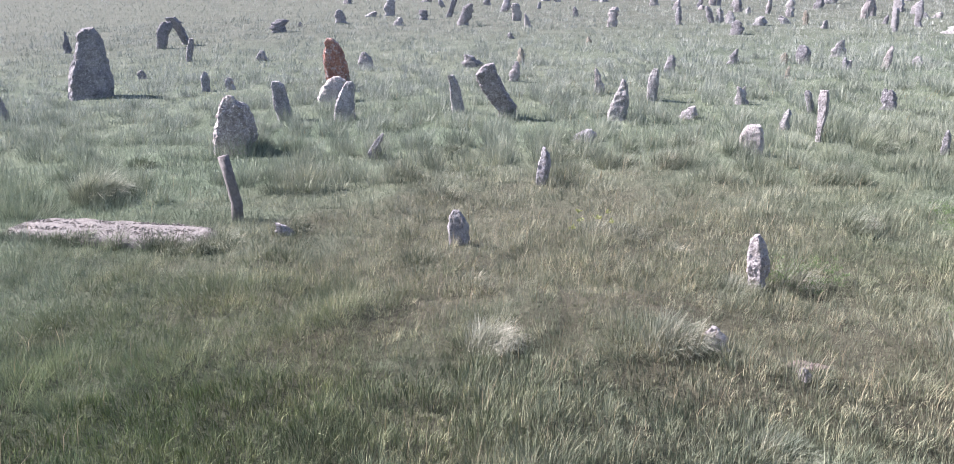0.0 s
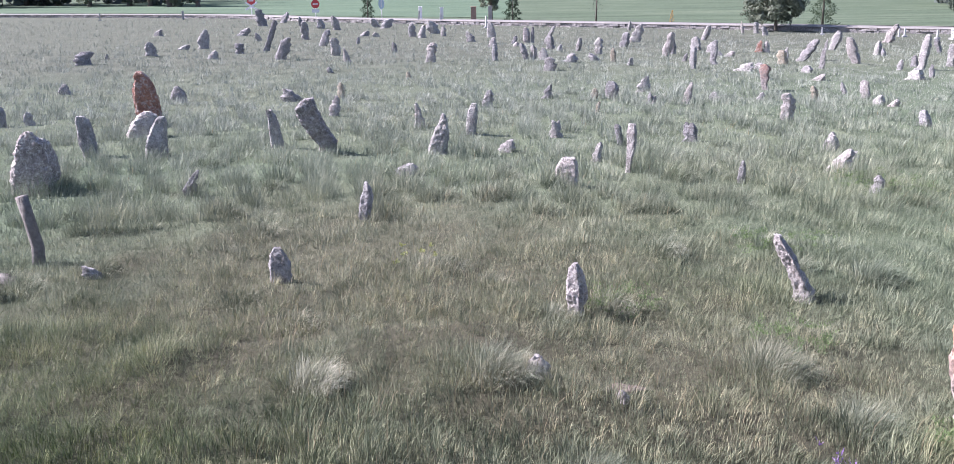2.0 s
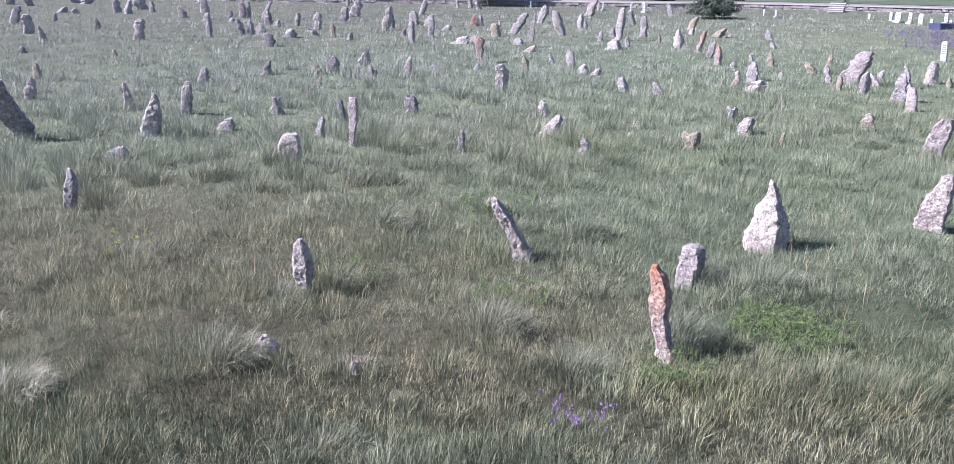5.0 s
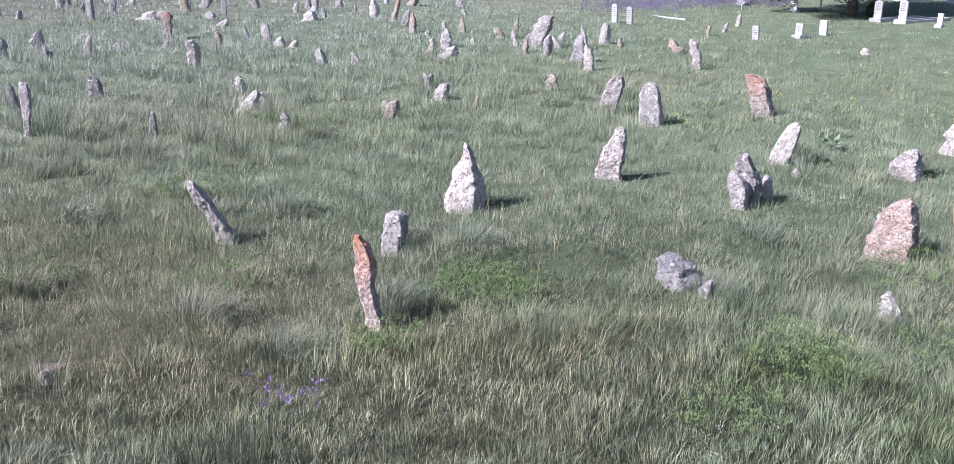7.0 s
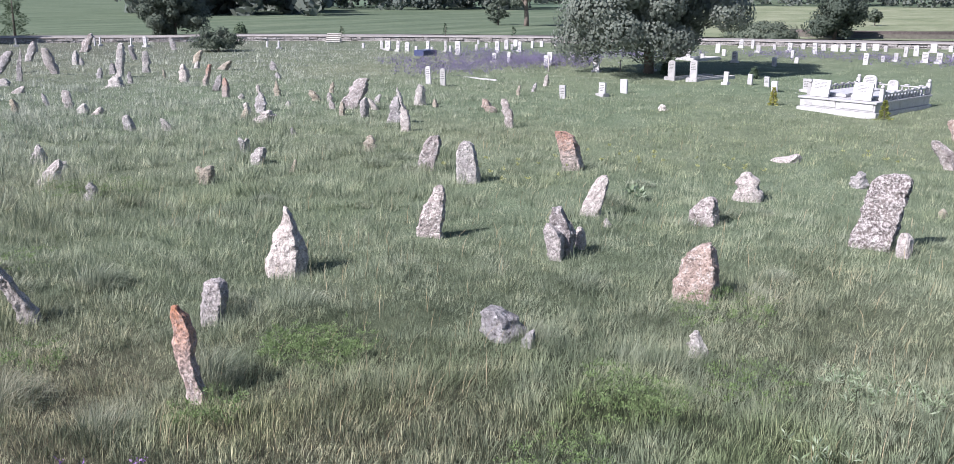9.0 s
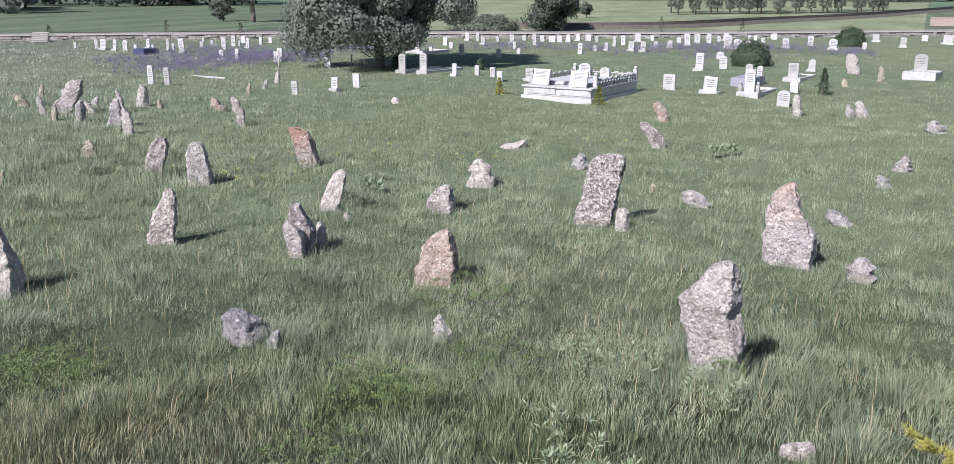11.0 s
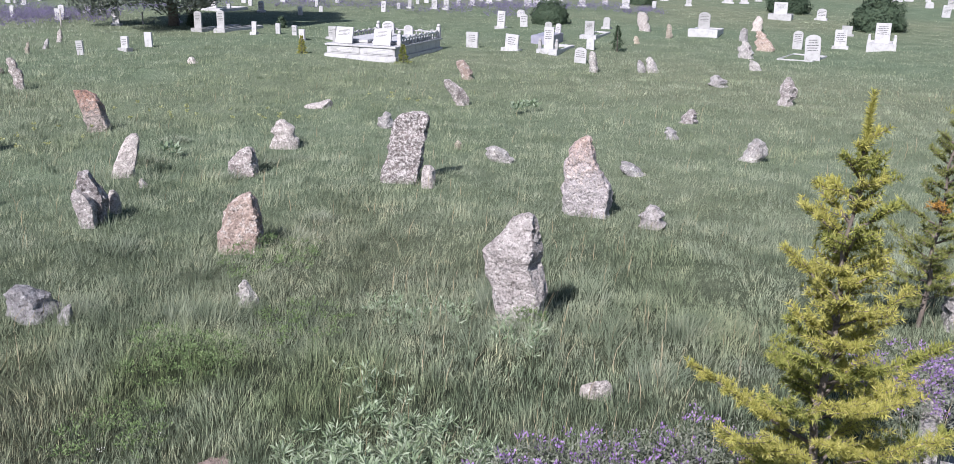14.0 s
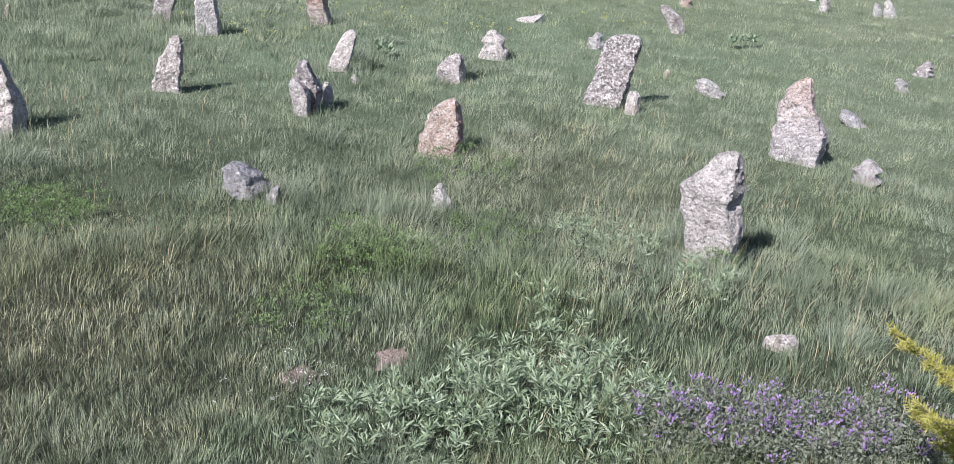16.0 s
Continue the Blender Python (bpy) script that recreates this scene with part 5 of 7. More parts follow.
headstone(55.98, 12.7, 0.3, 0.45, "f")
headstone(55.9, 13.21, 0.37, 0.41, "f")
headstone(49.67, 28.84, 0.26, 0.34, "f")
headstone(55.82, 13.66, 0.44, 0.38, "f")
headstone(48.82, 30.14, 0.34, 0.42, "a")
headstone(55.74, 14.21, 0.33, 0.38, "f")
headstone(55.32, 16.83, 0.22, 0.3, "f")
headstone(40.04, 41.68, 0.18, 0.38, "f")
headstone(50.48, 28.37, 0.21, 0.36, "f")
headstone(50.08, 29.1, 0.24, 0.32, "f")
headstone(58.11, -0.76, 0.38, 0.59, "f")
headstone(57.9, -5.55, 0.33, 0.56, "f")
headstone(50.65, 28.43, 0.19, 0.3, "f")
headstone(57.94, 6.55, 0.27, 0.33, "f")
headstone(57.19, 11.25, 0.26, 0.33, "f")
headstone(58.23, 8.99, 0.38, 0.5, "f")
headstone(58.78, 5.57, 0.38, 0.54, "f")
headstone(56.88, 15.66, 0.26, 0.35, "f")
headstone(56.07, 18.36, 0.26, 0.53, "a")
headstone(55.87, 18.96, 0.26, 0.53, "a")
headstone(58.89, 4.9, 0.38, 0.54, "f")
headstone(35.65, 46.97, 0.33, 0.63, "f")
headstone(35.13, 47.59, 0.18, 0.52, "f")
headstone(59.3, 2.29, 0.23, 0.5, "f")
headstone(57.99, 12.58, 0.31, 0.43, "f")
headstone(58.26, 12.01, 0.38, 0.39, "f")
headstone(49.45, 33.21, 0.19, 0.27, "f")
headstone(59.94, 2.65, 0.23, 0.47, "f")
headstone(60.07, 1.88, 0.23, 0.31, "f")
headstone(59.83, 8.36, 0.24, 0.35, "f")
headstone(60.73, 4.47, 0.28, 0.36, "f")
headstone(34.79, 50, 0.17, 0.53, "f")
headstone(34.59, 50.25, 0.19, 0.53, "f")
headstone(61.52, 4.13, 0.4, 0.48, "f")
headstone(31.42, 53.06, 0.22, 0.49, "f")
headstone(61.7, -8.27, 0.59, 0.55, "f")
headstone(61.86, -9.26, 0.47, 0.61, "f")
headstone(63.31, -4.53, 0.41, 0.49, "f")
headstone(63.72, 1.36, 0.41, 0.39, "f")
headstone(61.75, -21.55, 0.96, 0.85, "ft")
headstone(62.23, -20.27, 0.54, 0.41, "a")
headstone(65.35, -7.45, 0.42, 0.39, "a")
headstone(65.08, -10.63, 0.37, 0.45, "f")
headstone(66.03, -11.56, 0.29, 0.37, "f")
headstone(68.7, -20.26, 0.77, 0.4, "f")
headstone(70.1, -15.64, 0.35, 0.39, "f")
headstone(14.44, 70.27, 0.37, 0.91, "f")
headstone(69.73, -21.29, 0.65, 0.43, "f")
headstone(69.95, -22.62, 0.39, 0.52, "f")
headstone(71.71, -19.82, 0.9, 0.46, "a")
headstone(70.99, -26.24, 0.88, 0.83, "f")
headstone(72.22, -22.79, 0.36, 0.4, "f")
headstone(12.23, 77.64, 0.25, 0.84, "f")
headstone(10.74, 79.77, 0.34, 1.11, "f")
headstone(-9.84, 99.53, 0.42, 0.87, "f")
headstone(-17.74, 100.26, 0.24, 0.74, "f")


# ---- built graves ----
def kerb(parent, x0, x1, y0, y1, h=0.12, t=0.08):
    """Four low kerb stones round a grave bed, y0 in front."""
    part("kerb", box(x0, x1, y0, y0 + t, -0.1, h, 0.008), MARBLE, parent)
    part("kerb", box(x0, x1, y1 - t, y1, -0.1, h, 0.008), MARBLE, parent)
    part("kerb", box(x0, x0 + t, y0 + t + 0.003, y1 - t - 0.003, -0.1, h - 0.003, 0.008), MARBLE, parent)
    part("kerb", box(x1 - t, x1, y0 + t + 0.003, y1 - t - 0.003, -0.1, h - 0.003, 0.008), MARBLE, parent)


def plate(parent, w, h, y, z, arch, rs, lean=0.0, x=0.0, rows=4):
    s = part("headstone", headstone_mesh(w, h, arch), MARBLE, parent)
    s.matrix_basis = pose(x, y, z, lean, 0, 0)
    tagged(part("inscription", lines_mesh(w, h * 0.3, h * 0.85, rows, rs), LETTERS, s), "engraved dark lines", kind="stuff")
    return s


def double_tomb(x, y):
    """A raised white marble tomb for two with a balustrade on three sides; front left corner at x, y."""
    ob = empty("marble_tomb", place(x, y), "raised white marble double tomb with balustrade and two headstones", "tomb")
    W, L, H = 2.25, 3.3, 0.38
    part("plinth", box(-0.06, W + 0.06, -0.06, L, -0.1, 0.09, 0.012), MARBLE, ob)
    part("body", box(0, W, 0.003, L - 0.05, 0.093, H - 0.06, 0.01), MARBLE, ob)
    part("cornice", box(-0.05, W + 0.05, -0.05, L, H - 0.057, H, 0.012), MARBLE, ob)
    rs = random.Random(3)
    for k in (0, 1):
        part("panel", box(0.14 + k * 1.1, 1.1 + k * 1.1, -0.016, -0.003, 0.14, 0.32, 0.004), MARBLE, ob)
        tagged(part("inscription", lines_mesh(0.8, 0.18, 0.3, 2, rs, 0.0), plain_lines, ob), "faint grey engraved lines", kind="stuff").matrix_basis = pose(0.62 + k * 1.1, -0.017, 0)
        plate(ob, 0.56, 0.36, 0.18, H + 0.12, False, rs, -14, 0.5 + k * 1.26, 4)
        part("bed", box(0.2 + k * 1.05, 1.1 + k * 1.05, 0.5, L - 0.5, H + 0.003, H + 0.10, 0.02), MARBLE, ob)
        plate(ob, 0.42 - 0.1 * k, 0.34 - 0.1 * k, L - 0.25, H + 0.12, True, rs, 0, 0.5 + k * 0.72, 3)
    for (ax, ay, bx, by) in ((W - 0.05, 0.5, W - 0.05, L - 0.08), (0.05, L - 0.08, W - 0.05, L - 0.08), (0.05, 0.5, 0.05, L - 0.08)):
        rail = part("balustrade", box(-0.045, 0.045, 0, 1, 0.19, 0.235, 0.01), MARBLE, ob)
        n = max(int(math.hypot(bx - ax, by - ay) / 0.19), 2)
        ang = -math.atan2(bx - ax, by - ay)
        ln = math.hypot(bx - ax, by - ay)
        rail.data = rail_mesh(ln)
        rail.matrix_basis = pose(ax, ay, H, 0, 0, math.degrees(ang))
        for i in range(n + 1):
            b = part("baluster", BALUSTER, None, rail)
            b.matrix_basis = pose(0, ln * i / n, 0)
    for px, py in ((W - 0.05, 0.42), (W - 0.05, L - 0.08), (0.05, L - 0.08), (0.05, 0.42)):
        bm = box(-0.06, 0.06, -0.06, 0.06, H, H + 0.34, 0.01)
        s = bmesh.ops.create_uvsphere(bm, u_segments=12, v_segments=8, radius=0.055)
        bmesh.ops.translate(bm, vec=(0, 0, H + 0.385), verts=s["verts"])
        part("post", bm, MARBLE, ob).matrix_basis = pose(px, py, 0)


def rail_mesh(ln):
    """A scalloped top rail."""
    bm = bmesh.new()
    n = max(int(ln / 0.38), 2)
    add_box(bm, -0.045, 0.045, 0.0, ln, 0.17, 0.205, 0.006)
    for i in range(n):
        y = ln * (i + 0.5) / n
        add_box(bm, -0.04, 0.04, y - 0.07, y + 0.07, 0.208, 0.245, 0.012)
    me = bpy.data.meshes.new("rail")
    bm.to_mesh(me)
    bm.free()
    me.materials.append(MARBLE)
    return me


plain_lines = plain_material("faint_engraving", (0.55, 0.55, 0.56), (0.62, 0.62, 0.63), 20.0, 0.6, 0.05)
BALUSTER = tubes_mesh("baluster", [([(0, 0, 0), (0, 0, 0.03), (0, 0, 0.08), (0, 0, 0.13), (0, 0, 0.17)], [0.035, 0.022, 0.036, 0.02, 0.032])], MARBLE, 8)
double_tomb(28.17, 7.63)


def plinth_grave(x, y, w, h, pw, ph, depth, arch, posts, label, long_kerb=0.0):
    """A headstone on a marble plinth, with small posts or a kerb behind it."""
    rs = random.Random(int(x * 31))
    ob = empty("marble_grave", place(x, y), label, "grave")
    part("plinth", box(-pw / 2, pw / 2, 0, depth, -0.1, ph, 0.012), MARBLE, ob)
    plate(ob, w, h, depth * 0.5, ph + 0.12, arch, rs)
    if posts:
        for sx in (-1, 1):
            bm = box(-0.05, 0.05, -0.05, 0.05, ph, ph + 0.22, 0.008)
            s = bmesh.ops.create_uvsphere(bm, u_segments=10, v_segments=6, radius=0.05)
            bmesh.ops.translate(bm, vec=(0, 0, ph + 0.26), verts=s["verts"])
            part("post", bm, MARBLE, ob).matrix_basis = pose(sx * (pw / 2 - 0.06), depth * 0.4, 0)
    if long_kerb:
        kerb(ob, -pw / 2 + 0.02, pw / 2 - 0.02, depth + 0.004, depth + long_kerb, ph * 0.8)
    HEADS.append((x, y, pw))
    return ob


plinth_grave(34.68, 14.42, 0.32, 0.50, 0.5, 0.13, 0.3, True, False, "white marble grave with headstone and low kerb in tree shade", 2.2)
plinth_grave(34.33, 13.40, 0.32, 0.54, 0.5, 0.13, 0.3, True, False, "white marble grave with tall headstone and low kerb", 2.2)
plinth_grave(30.05, 1.2, 0.31, 0.54, 0.66, 0.15, 0.45, False, True, "white marble grave with inscribed headstone and corner posts", 1.6)
plinth_grave(37.97, -4.33, 0.44, 0.51, 1.11, 0.29, 0.45, True, False, "white marble grave with round-topped headstone on a wide plinth", 1.4)
plinth_grave(47.99, -8.94, 0.62, 0.42, 1.07, 0.28, 0.45, False, False, "white marble grave with square headstone on a plinth", 1.2)
plinth_grave(34.48, -9.94, 0.48, 0.56, 0.94, 0.25, 0.45, False, True, "white marble grave with inscribed headstone and corner posts", 1.6)
plinth_grave(36.18, 0, 0.36, 0.38, 0.63, 0.15, 0.45, False, False, "white marble grave with inscribed headstone and side kerb", 1.8)
plinth_grave(44.07, 17.66, 0.41, 0.47, 1.1, 0.12, 0.45, True, False, "white marble grave with round-topped headstone behind a kerb", 1.8)
plinth_grave(37.57, 21.49, 0.3, 0.35, 0.45, 0.09, 0.45, False, False, "white marble headstone on a small stepped base", 0.0)


def kerbed_plot(x, y, w, depth, turn, label):
    ob = empty("grave_kerb", place(x, y, turn), label, "grave kerb")
    kerb(ob, 0, w, 0, depth, 0.05, 0.05)


corner = empty("grave_kerb", Matrix.Translation((30.73, 21.37, 0.0)), "two thin white kerb stones meeting behind headstones", "grave kerb")
part("kerb", box(-1.75, 0.0, -0.02, 0.02, -0.1, 0.09, 0.006), MARBLE, corner)
part("kerb", box(-0.02, 0.02, -1.95, -0.033, -0.1, 0.055, 0.006), MARBLE, corner).matrix_basis = pose(0, 0, 0, 0, 0, -11)
kerbed_plot(31.6, -6.0, 1.1, 1.9, -0.2, "low weathered kerb round a grave plot")
slab = empty("grave_slab", place(33.6, 1.6), "lavender-grey marble slab between white headstones", "grave slab")
part("slab", box(-0.35, 0.35, 0, 1.6, -0.05, 0.30, 0.02), MARBLE_GREY, slab)
slab2 = empty("grave_slab", place(39.5, 30.2), "dark navy-blue marble grave block beside a white headstone", "grave slab")
part("slab", box(-0.35, 0.45, 0, 0.9, -0.05, 0.30, 0.02), NAVY, slab2)


# ---- fixtures at the road ----
TREAD_CONCRETE = plain_material("lit_tread_concrete", (0.42, 0.40, 0.36), (0.56, 0.54, 0.49), 3.0, 0.9, 0.3)
def steps(x, y):
    ob = empty("concrete_steps", Matrix.Translation((x, y, 0)) @ Matrix.Rotation(-math.atan2(x, y) - 0.1, 4, "Z"), "small concrete steps leading over the low wall", "steps")
    for i in range(5):
        part("step", box(-0.42, 0.42, 0.28 * i, 0.28 * i + 0.24, -0.05, 0.105 * (i + 1) - 0.05, 0.01), CONCRETE, ob)
        # Treads take a paler concrete: their sunlit tops are put into the colour.
        part("tread", box(-0.45, 0.45, 0.28 * i - 0.04, 0.28 * i + 0.25, 0.105 * (i + 1) - 0.047, 0.105 * (i + 1), 0.008), TREAD_CONCRETE, ob)


steps(45.2, 41.3)


def road_sign(x, y, h, kind):
    """A traffic sign on a thin post; words on it are plain bars."""
    ob = empty("road_sign", Matrix.Translation((x, y, 0)) @ Matrix.Rotation(-math.atan2(x, y), 4, "Z"),
               {"cross": "red round sign above a white crossed board", "red": "red round sign with white bars on a post", "blue": "pale blue oval sign on a white post"}[kind], "road sign")
    part("post", tubes_mesh("post", [([(0, 0, -0.2), (0, 0, h)], [0.05, 0.05])], WHITE, 8), None, ob)

    def disc(name, z, r, mat, yy, sx=1.0):
        bm = bmesh.new()
        c = bmesh.ops.create_cone(bm, cap_ends=True, segments=28, radius1=r, radius2=r, depth=0.03)
        bmesh.ops.transform(bm, matrix=pose(0, yy, z, 90) @ Matrix.Diagonal((sx, 1, 1, 1)), verts=c["verts"])
        return part(name, bm, mat, ob)

    if kind == "blue":
        disc("panel", h - 0.3, 0.5, BLUE, -0.07, 0.55)
        part("bar", box(-0.06, 0.06, -0.095, -0.086, h - 0.62, h + 0.02), WHITE, ob)
    else:
        disc("panel", h - 0.1, 0.4, RED, -0.07)
        part("bar", box(-0.24, 0.24, -0.095, -0.086, h - 0.15, h - 0.04), WHITE, ob)
        if kind == "cross":
            for s in (-1, 1):
                part("crossed_board", box(-0.7, 0.7, -0.012, 0.012, -0.08, 0.08), WHITE, ob).matrix_basis = pose(0, -0.09 - 0.014 * s, h - 0.6, 0, 32 * s, 0)
        else:
            part("plate", box(-0.36, 0.36, -0.1, -0.06, h - 0.9, h - 0.55, 0.01), WHITE, ob)


road_sign(-3.3, 101.0, 1.75, "cross")
road_sign(2.9, 96.0, 1.45, "red")
road_sign(8.8, 91.0, 1.7, "blue")


def pillar(x, y, w, h, mat, label):
    bm = box(-w / 2, w / 2, -w / 2, w / 2, -0.2, h, 0.02)
    add_box(bm, -w / 2 - 0.03, w / 2 + 0.03, -w / 2 - 0.03, w / 2 + 0.03, h + 0.002, h + 0.06, 0.01)
    me = bpy.data.meshes.new("pillar")
    bm.to_mesh(me)
    bm.free()
    me.materials.append(mat)
    ob = tagged(new("gate_pillar", me), label, "pillar", "gate pillars")
    ob.matrix_world = Matrix.Translation((x, y, 0)) @ Matrix.Rotation(-math.atan2(x, y), 4, "Z")


RUST_PILLAR = plain_material("brown_pillar", (0.22, 0.15, 0.11), (0.34, 0.24, 0.18), 5.0, 0.9, 0.4)
pillar(15.3, 79.5, 0.45, 1.25, RUST_PILLAR, "brown stone gate pillar beside the road")
pillar(16.6, 79.0, 0.3, 1.3, CONCRETE, "pale concrete gate pillar beside the road")
pillar(11.2, 82.0, 0.3, 1.25, WHITE, "white painted gate pillar at the wall")
pillar(13.5, 85.0, 0.3, 1.1, WHITE, "white painted gate pillar behind the wall")
pillar(32.2, 63.0, 0.35, 1.1, CONCRETE, "grey concrete post beside a tree")
post = tagged(new("wooden_post", tubes_mesh("wooden_post", [([(0, 0, -0.3), (0.03, 0, 0.2), (-0.03, 0, 0.55), (-0.09, 0.01, 0.86)], [0.085, 0.08, 0.075, 0.078])], WOOD, 7)), "weathered grey wooden post beside a gravel grave", "post")
post.matrix_world = Matrix.Translation((-3.26, 12.5, 0.0))
for sx, sy, sh in ((35.0, 19.9, 0.62), (36.6, 17.4, 0.5)):
    st = tagged(new("marker_stake", tubes_mesh("marker_stake", [([(0, 0, -0.2), (0, 0, sh)], [0.03, 0.03])], CONCRETE, 6)), "thin pale marker stake beside a headstone", "stake", "marker stakes")
    st.matrix_world = Matrix.Translation((sx, sy, 0))


# ---- gravel grave ----
def grave_frame(x, y):
    """Places on the gravel grave, along it and across it."""
    c, k = math.cos(-0.28), math.sin(-0.28)
    return (x + 4.75) * c + (y - 11.85) * k, -(x + 4.75) * k + (y - 11.85) * c


def gravel_grave():
    """A low flat-topped bed of pale gravel, edges lost in the grass."""
    rs = np.random.RandomState(12)
    ob = empty("gravel_grave", Matrix.Translation((-4.75, 11.85, 0.0)) @ Matrix.Rotation(-0.28, 4, "Z"), "low grave bed of pale sandy gravel", "grave")
    n, m = 60, 26
    verts, faces = [], []
    for j in range(m + 1):
        for i in range(n + 1):
            u, v = i / n * 2 - 1, j / m * 2 - 1
            k = max(0.0, 1 - (abs(u) ** 5 + abs(v) ** 4))
            z = 0.12 * min(1.0, 2.2 * k) ** 0.6 + 0.03 * noise.noise(Vector((u * 4, v * 3, 1))) - 0.04
            verts.append((u * 1.55 * (1 + 0.06 * noise.noise(Vector((v * 3, 4, 0)))), v * 0.44 * (1 + 0.12 * noise.noise(Vector((u * 5, 9, 0)))), z))
    for j in range(m):
        for i in range(n):
            a = j * (n + 1) + i
            faces.append((a, a + 1, a + n + 2, a + n + 1))
    part("mound", mesh("mound", verts, faces, GRAVEL, True), None, ob)
    # loose pebbles
    V, L, C = [], [], []
    cube = np.array([(-1, -1, -1), (1, -1, -1), (1, 1, -1), (-1, 1, -1), (-1, -1, 1), (1, -1, 1), (1, 1, 1), (-1, 1, 1)]) * 0.5
    quads = np.array([(0, 3, 2, 1), (4, 5, 6, 7), (0, 1, 5, 4), (1, 2, 6, 5), (2, 3, 7, 6), (3, 0, 4, 7)])
    k = 0
    while k < 1800:
        u, v = rs.uniform(-1, 1), rs.uniform(-1, 1)
        kk = 1 - (abs(u) ** 5 + abs(v) ** 4)
        if kk < 0.02:
            continue
        s = rs.uniform(0.008, 0.022)
        p = cube * s * rs.uniform(0.6, 1.2, 3) + rs.uniform(-0.2, 0.2, (8, 3)) * s
        V.append(p + (u * 1.55, v * 0.44, 0.12 * min(1.0, 2.2 * kk) ** 0.6 - 0.04))
        L.append(quads + 8 * k)
        k += 1
    tagged(part("loose_gravel", soup("loose_gravel", np.concatenate(V), np.concatenate(L).ravel(), np.full(k * 6, 4), GRAVEL), None, ob), "loose pale pebbles", kind="stuff")


gravel_grave()


def soil_patch(x, y, w, d, seed):
    """A scraped spot of bare reddish earth with crumbs on it."""
    bm = bmesh.new()
    bmesh.ops.create_icosphere(bm, subdivisions=4, radius=1.0)
    for v in bm.verts:
        k = 1 + 0.7 * noise.noise(v.co * 1.7 + Vector((seed, 0, 0))) + 0.15 * noise.noise(v.co * 5 + Vector((seed, 3, 0)))
        v.co = Vector((v.co.x * w / 2 * k, v.co.y * d / 2 * k, v.co.z * 0.012 * k + 0.012 * noise.noise(v.co * 9)))
    me = bpy.data.meshes.new("soil")
    bm.to_mesh(me)
    bm.free()
    me.materials.append(BARE_SOIL)
    ob = tagged(new("soil_mound", me), "small scraped mound of bare reddish-brown earth in the grass", "soil mound")
    ob.matrix_world = Matrix.Translation((x, y, float(relief(np.array([x]), np.array([y]))[0]) + 0.01))


BARE_SOIL = plain_material("bare_reddish_soil", (0.13, 0.10, 0.084), (0.25, 0.195, 0.168), 14.0, 1.0, 1.0, 50.0)
SOIL_SPOTS = ((2.66, 7.2, 0.3, 0.18), (5.06, 2.55, 0.24, 0.22), (5.52, 2.07, 0.3, 0.2))
for k, (sx, sy, sw, sd) in enumerate(SOIL_SPOTS):
    soil_patch(sx, sy, sw, sd, 2 + 3 * k)
# ---- stone trough ----
def trough():
    """A narrow sunken trough, edged with rough stone blocks."""
    ob = empty("stone_trough", Matrix.Translation((6.9, -3.2, 0)) @ Matrix.Rotation(-0.37, 4, "Z"), "narrow stone-edged trough with a dark smooth surface", "trough")
    # A dark smooth sheet lies between the edge blocks.
    part("water", box(-0.85, 0.75, -0.3, 0.27, -0.05, 0.05), DARK_FILL, ob, "dark smooth surface")
    rs = random.Random(8)
    for y0, y1 in ((-0.5, -0.304), (0.274, 0.40)):
        x = -1.0
        while x < 0.85:
            x2 = min(x + rs.uniform(0.3, 0.55), 0.9)
            bm = box(x + 0.008, x2 - 0.008, y0 + rs.uniform(-0.03, 0), y1, -0.1, 0.13 + rs.uniform(-0.03, 0.04), 0.03)
            for v in bm.verts:
                v.co += Vector((noise.noise(v.co * 9), noise.noise(v.co * 9 + Vector((3, 0, 0))), noise.noise(v.co * 8 + Vector((0, 5, 0))))) * 0.018
            part("edge_block", bm, TONES["p"], ob)
            x = x2
    part("end_block", box(-1.0, -0.854, -0.29, 0.26, -0.1, 0.12, 0.03), TONES["p"], ob)
    part("end_block", box(0.754, 0.9, -0.29, 0.26, -0.1, 0.14, 0.03), TONES["p"], ob)


trough()


# ---- trees ----
def crown_points(rs, n, w, h, z0, clumps, egg=0.0, ragged=0.25, mass=0.115):
    """Leaf places gathered in clumps over an uneven crown w wide and h high from z0."""
    c = rs.normal(size=(clumps, 3))
    c /= np.linalg.norm(c, axis=1, keepdims=True)
    c *= (rs.rand(clumps, 1) ** 0.4) * (0.86 + ragged * (rs.rand(clumps, 1) - 0.5))
    taper = 1 - egg * (c[:, 2:3] * 0.5 + 0.5)
    c = c * np.array([w / 2, w / 2, h / 2]) * np.concatenate([taper, taper, np.ones_like(taper)], 1)
    c[:, 2] += z0 + h / 2
    size = (0.5 + 0.8 * rs.rand(clumps)) * (mass if clumps > 30 else 0.15) * (w + h) / 2
    which = rs.randint(0, clumps, n)
    d = rs.normal(size=(n, 3))
    d /= np.linalg.norm(d, axis=1, keepdims=True)
    out = d + 0.6 * (c[which] - np.array([0, 0, z0 + h * 0.4])) / (0.5 * max(w, h))
    return c[which] + d * (size[which] * rs.rand(n) ** 0.2)[:, None] * np.array([1, 1, 0.75]), c, out


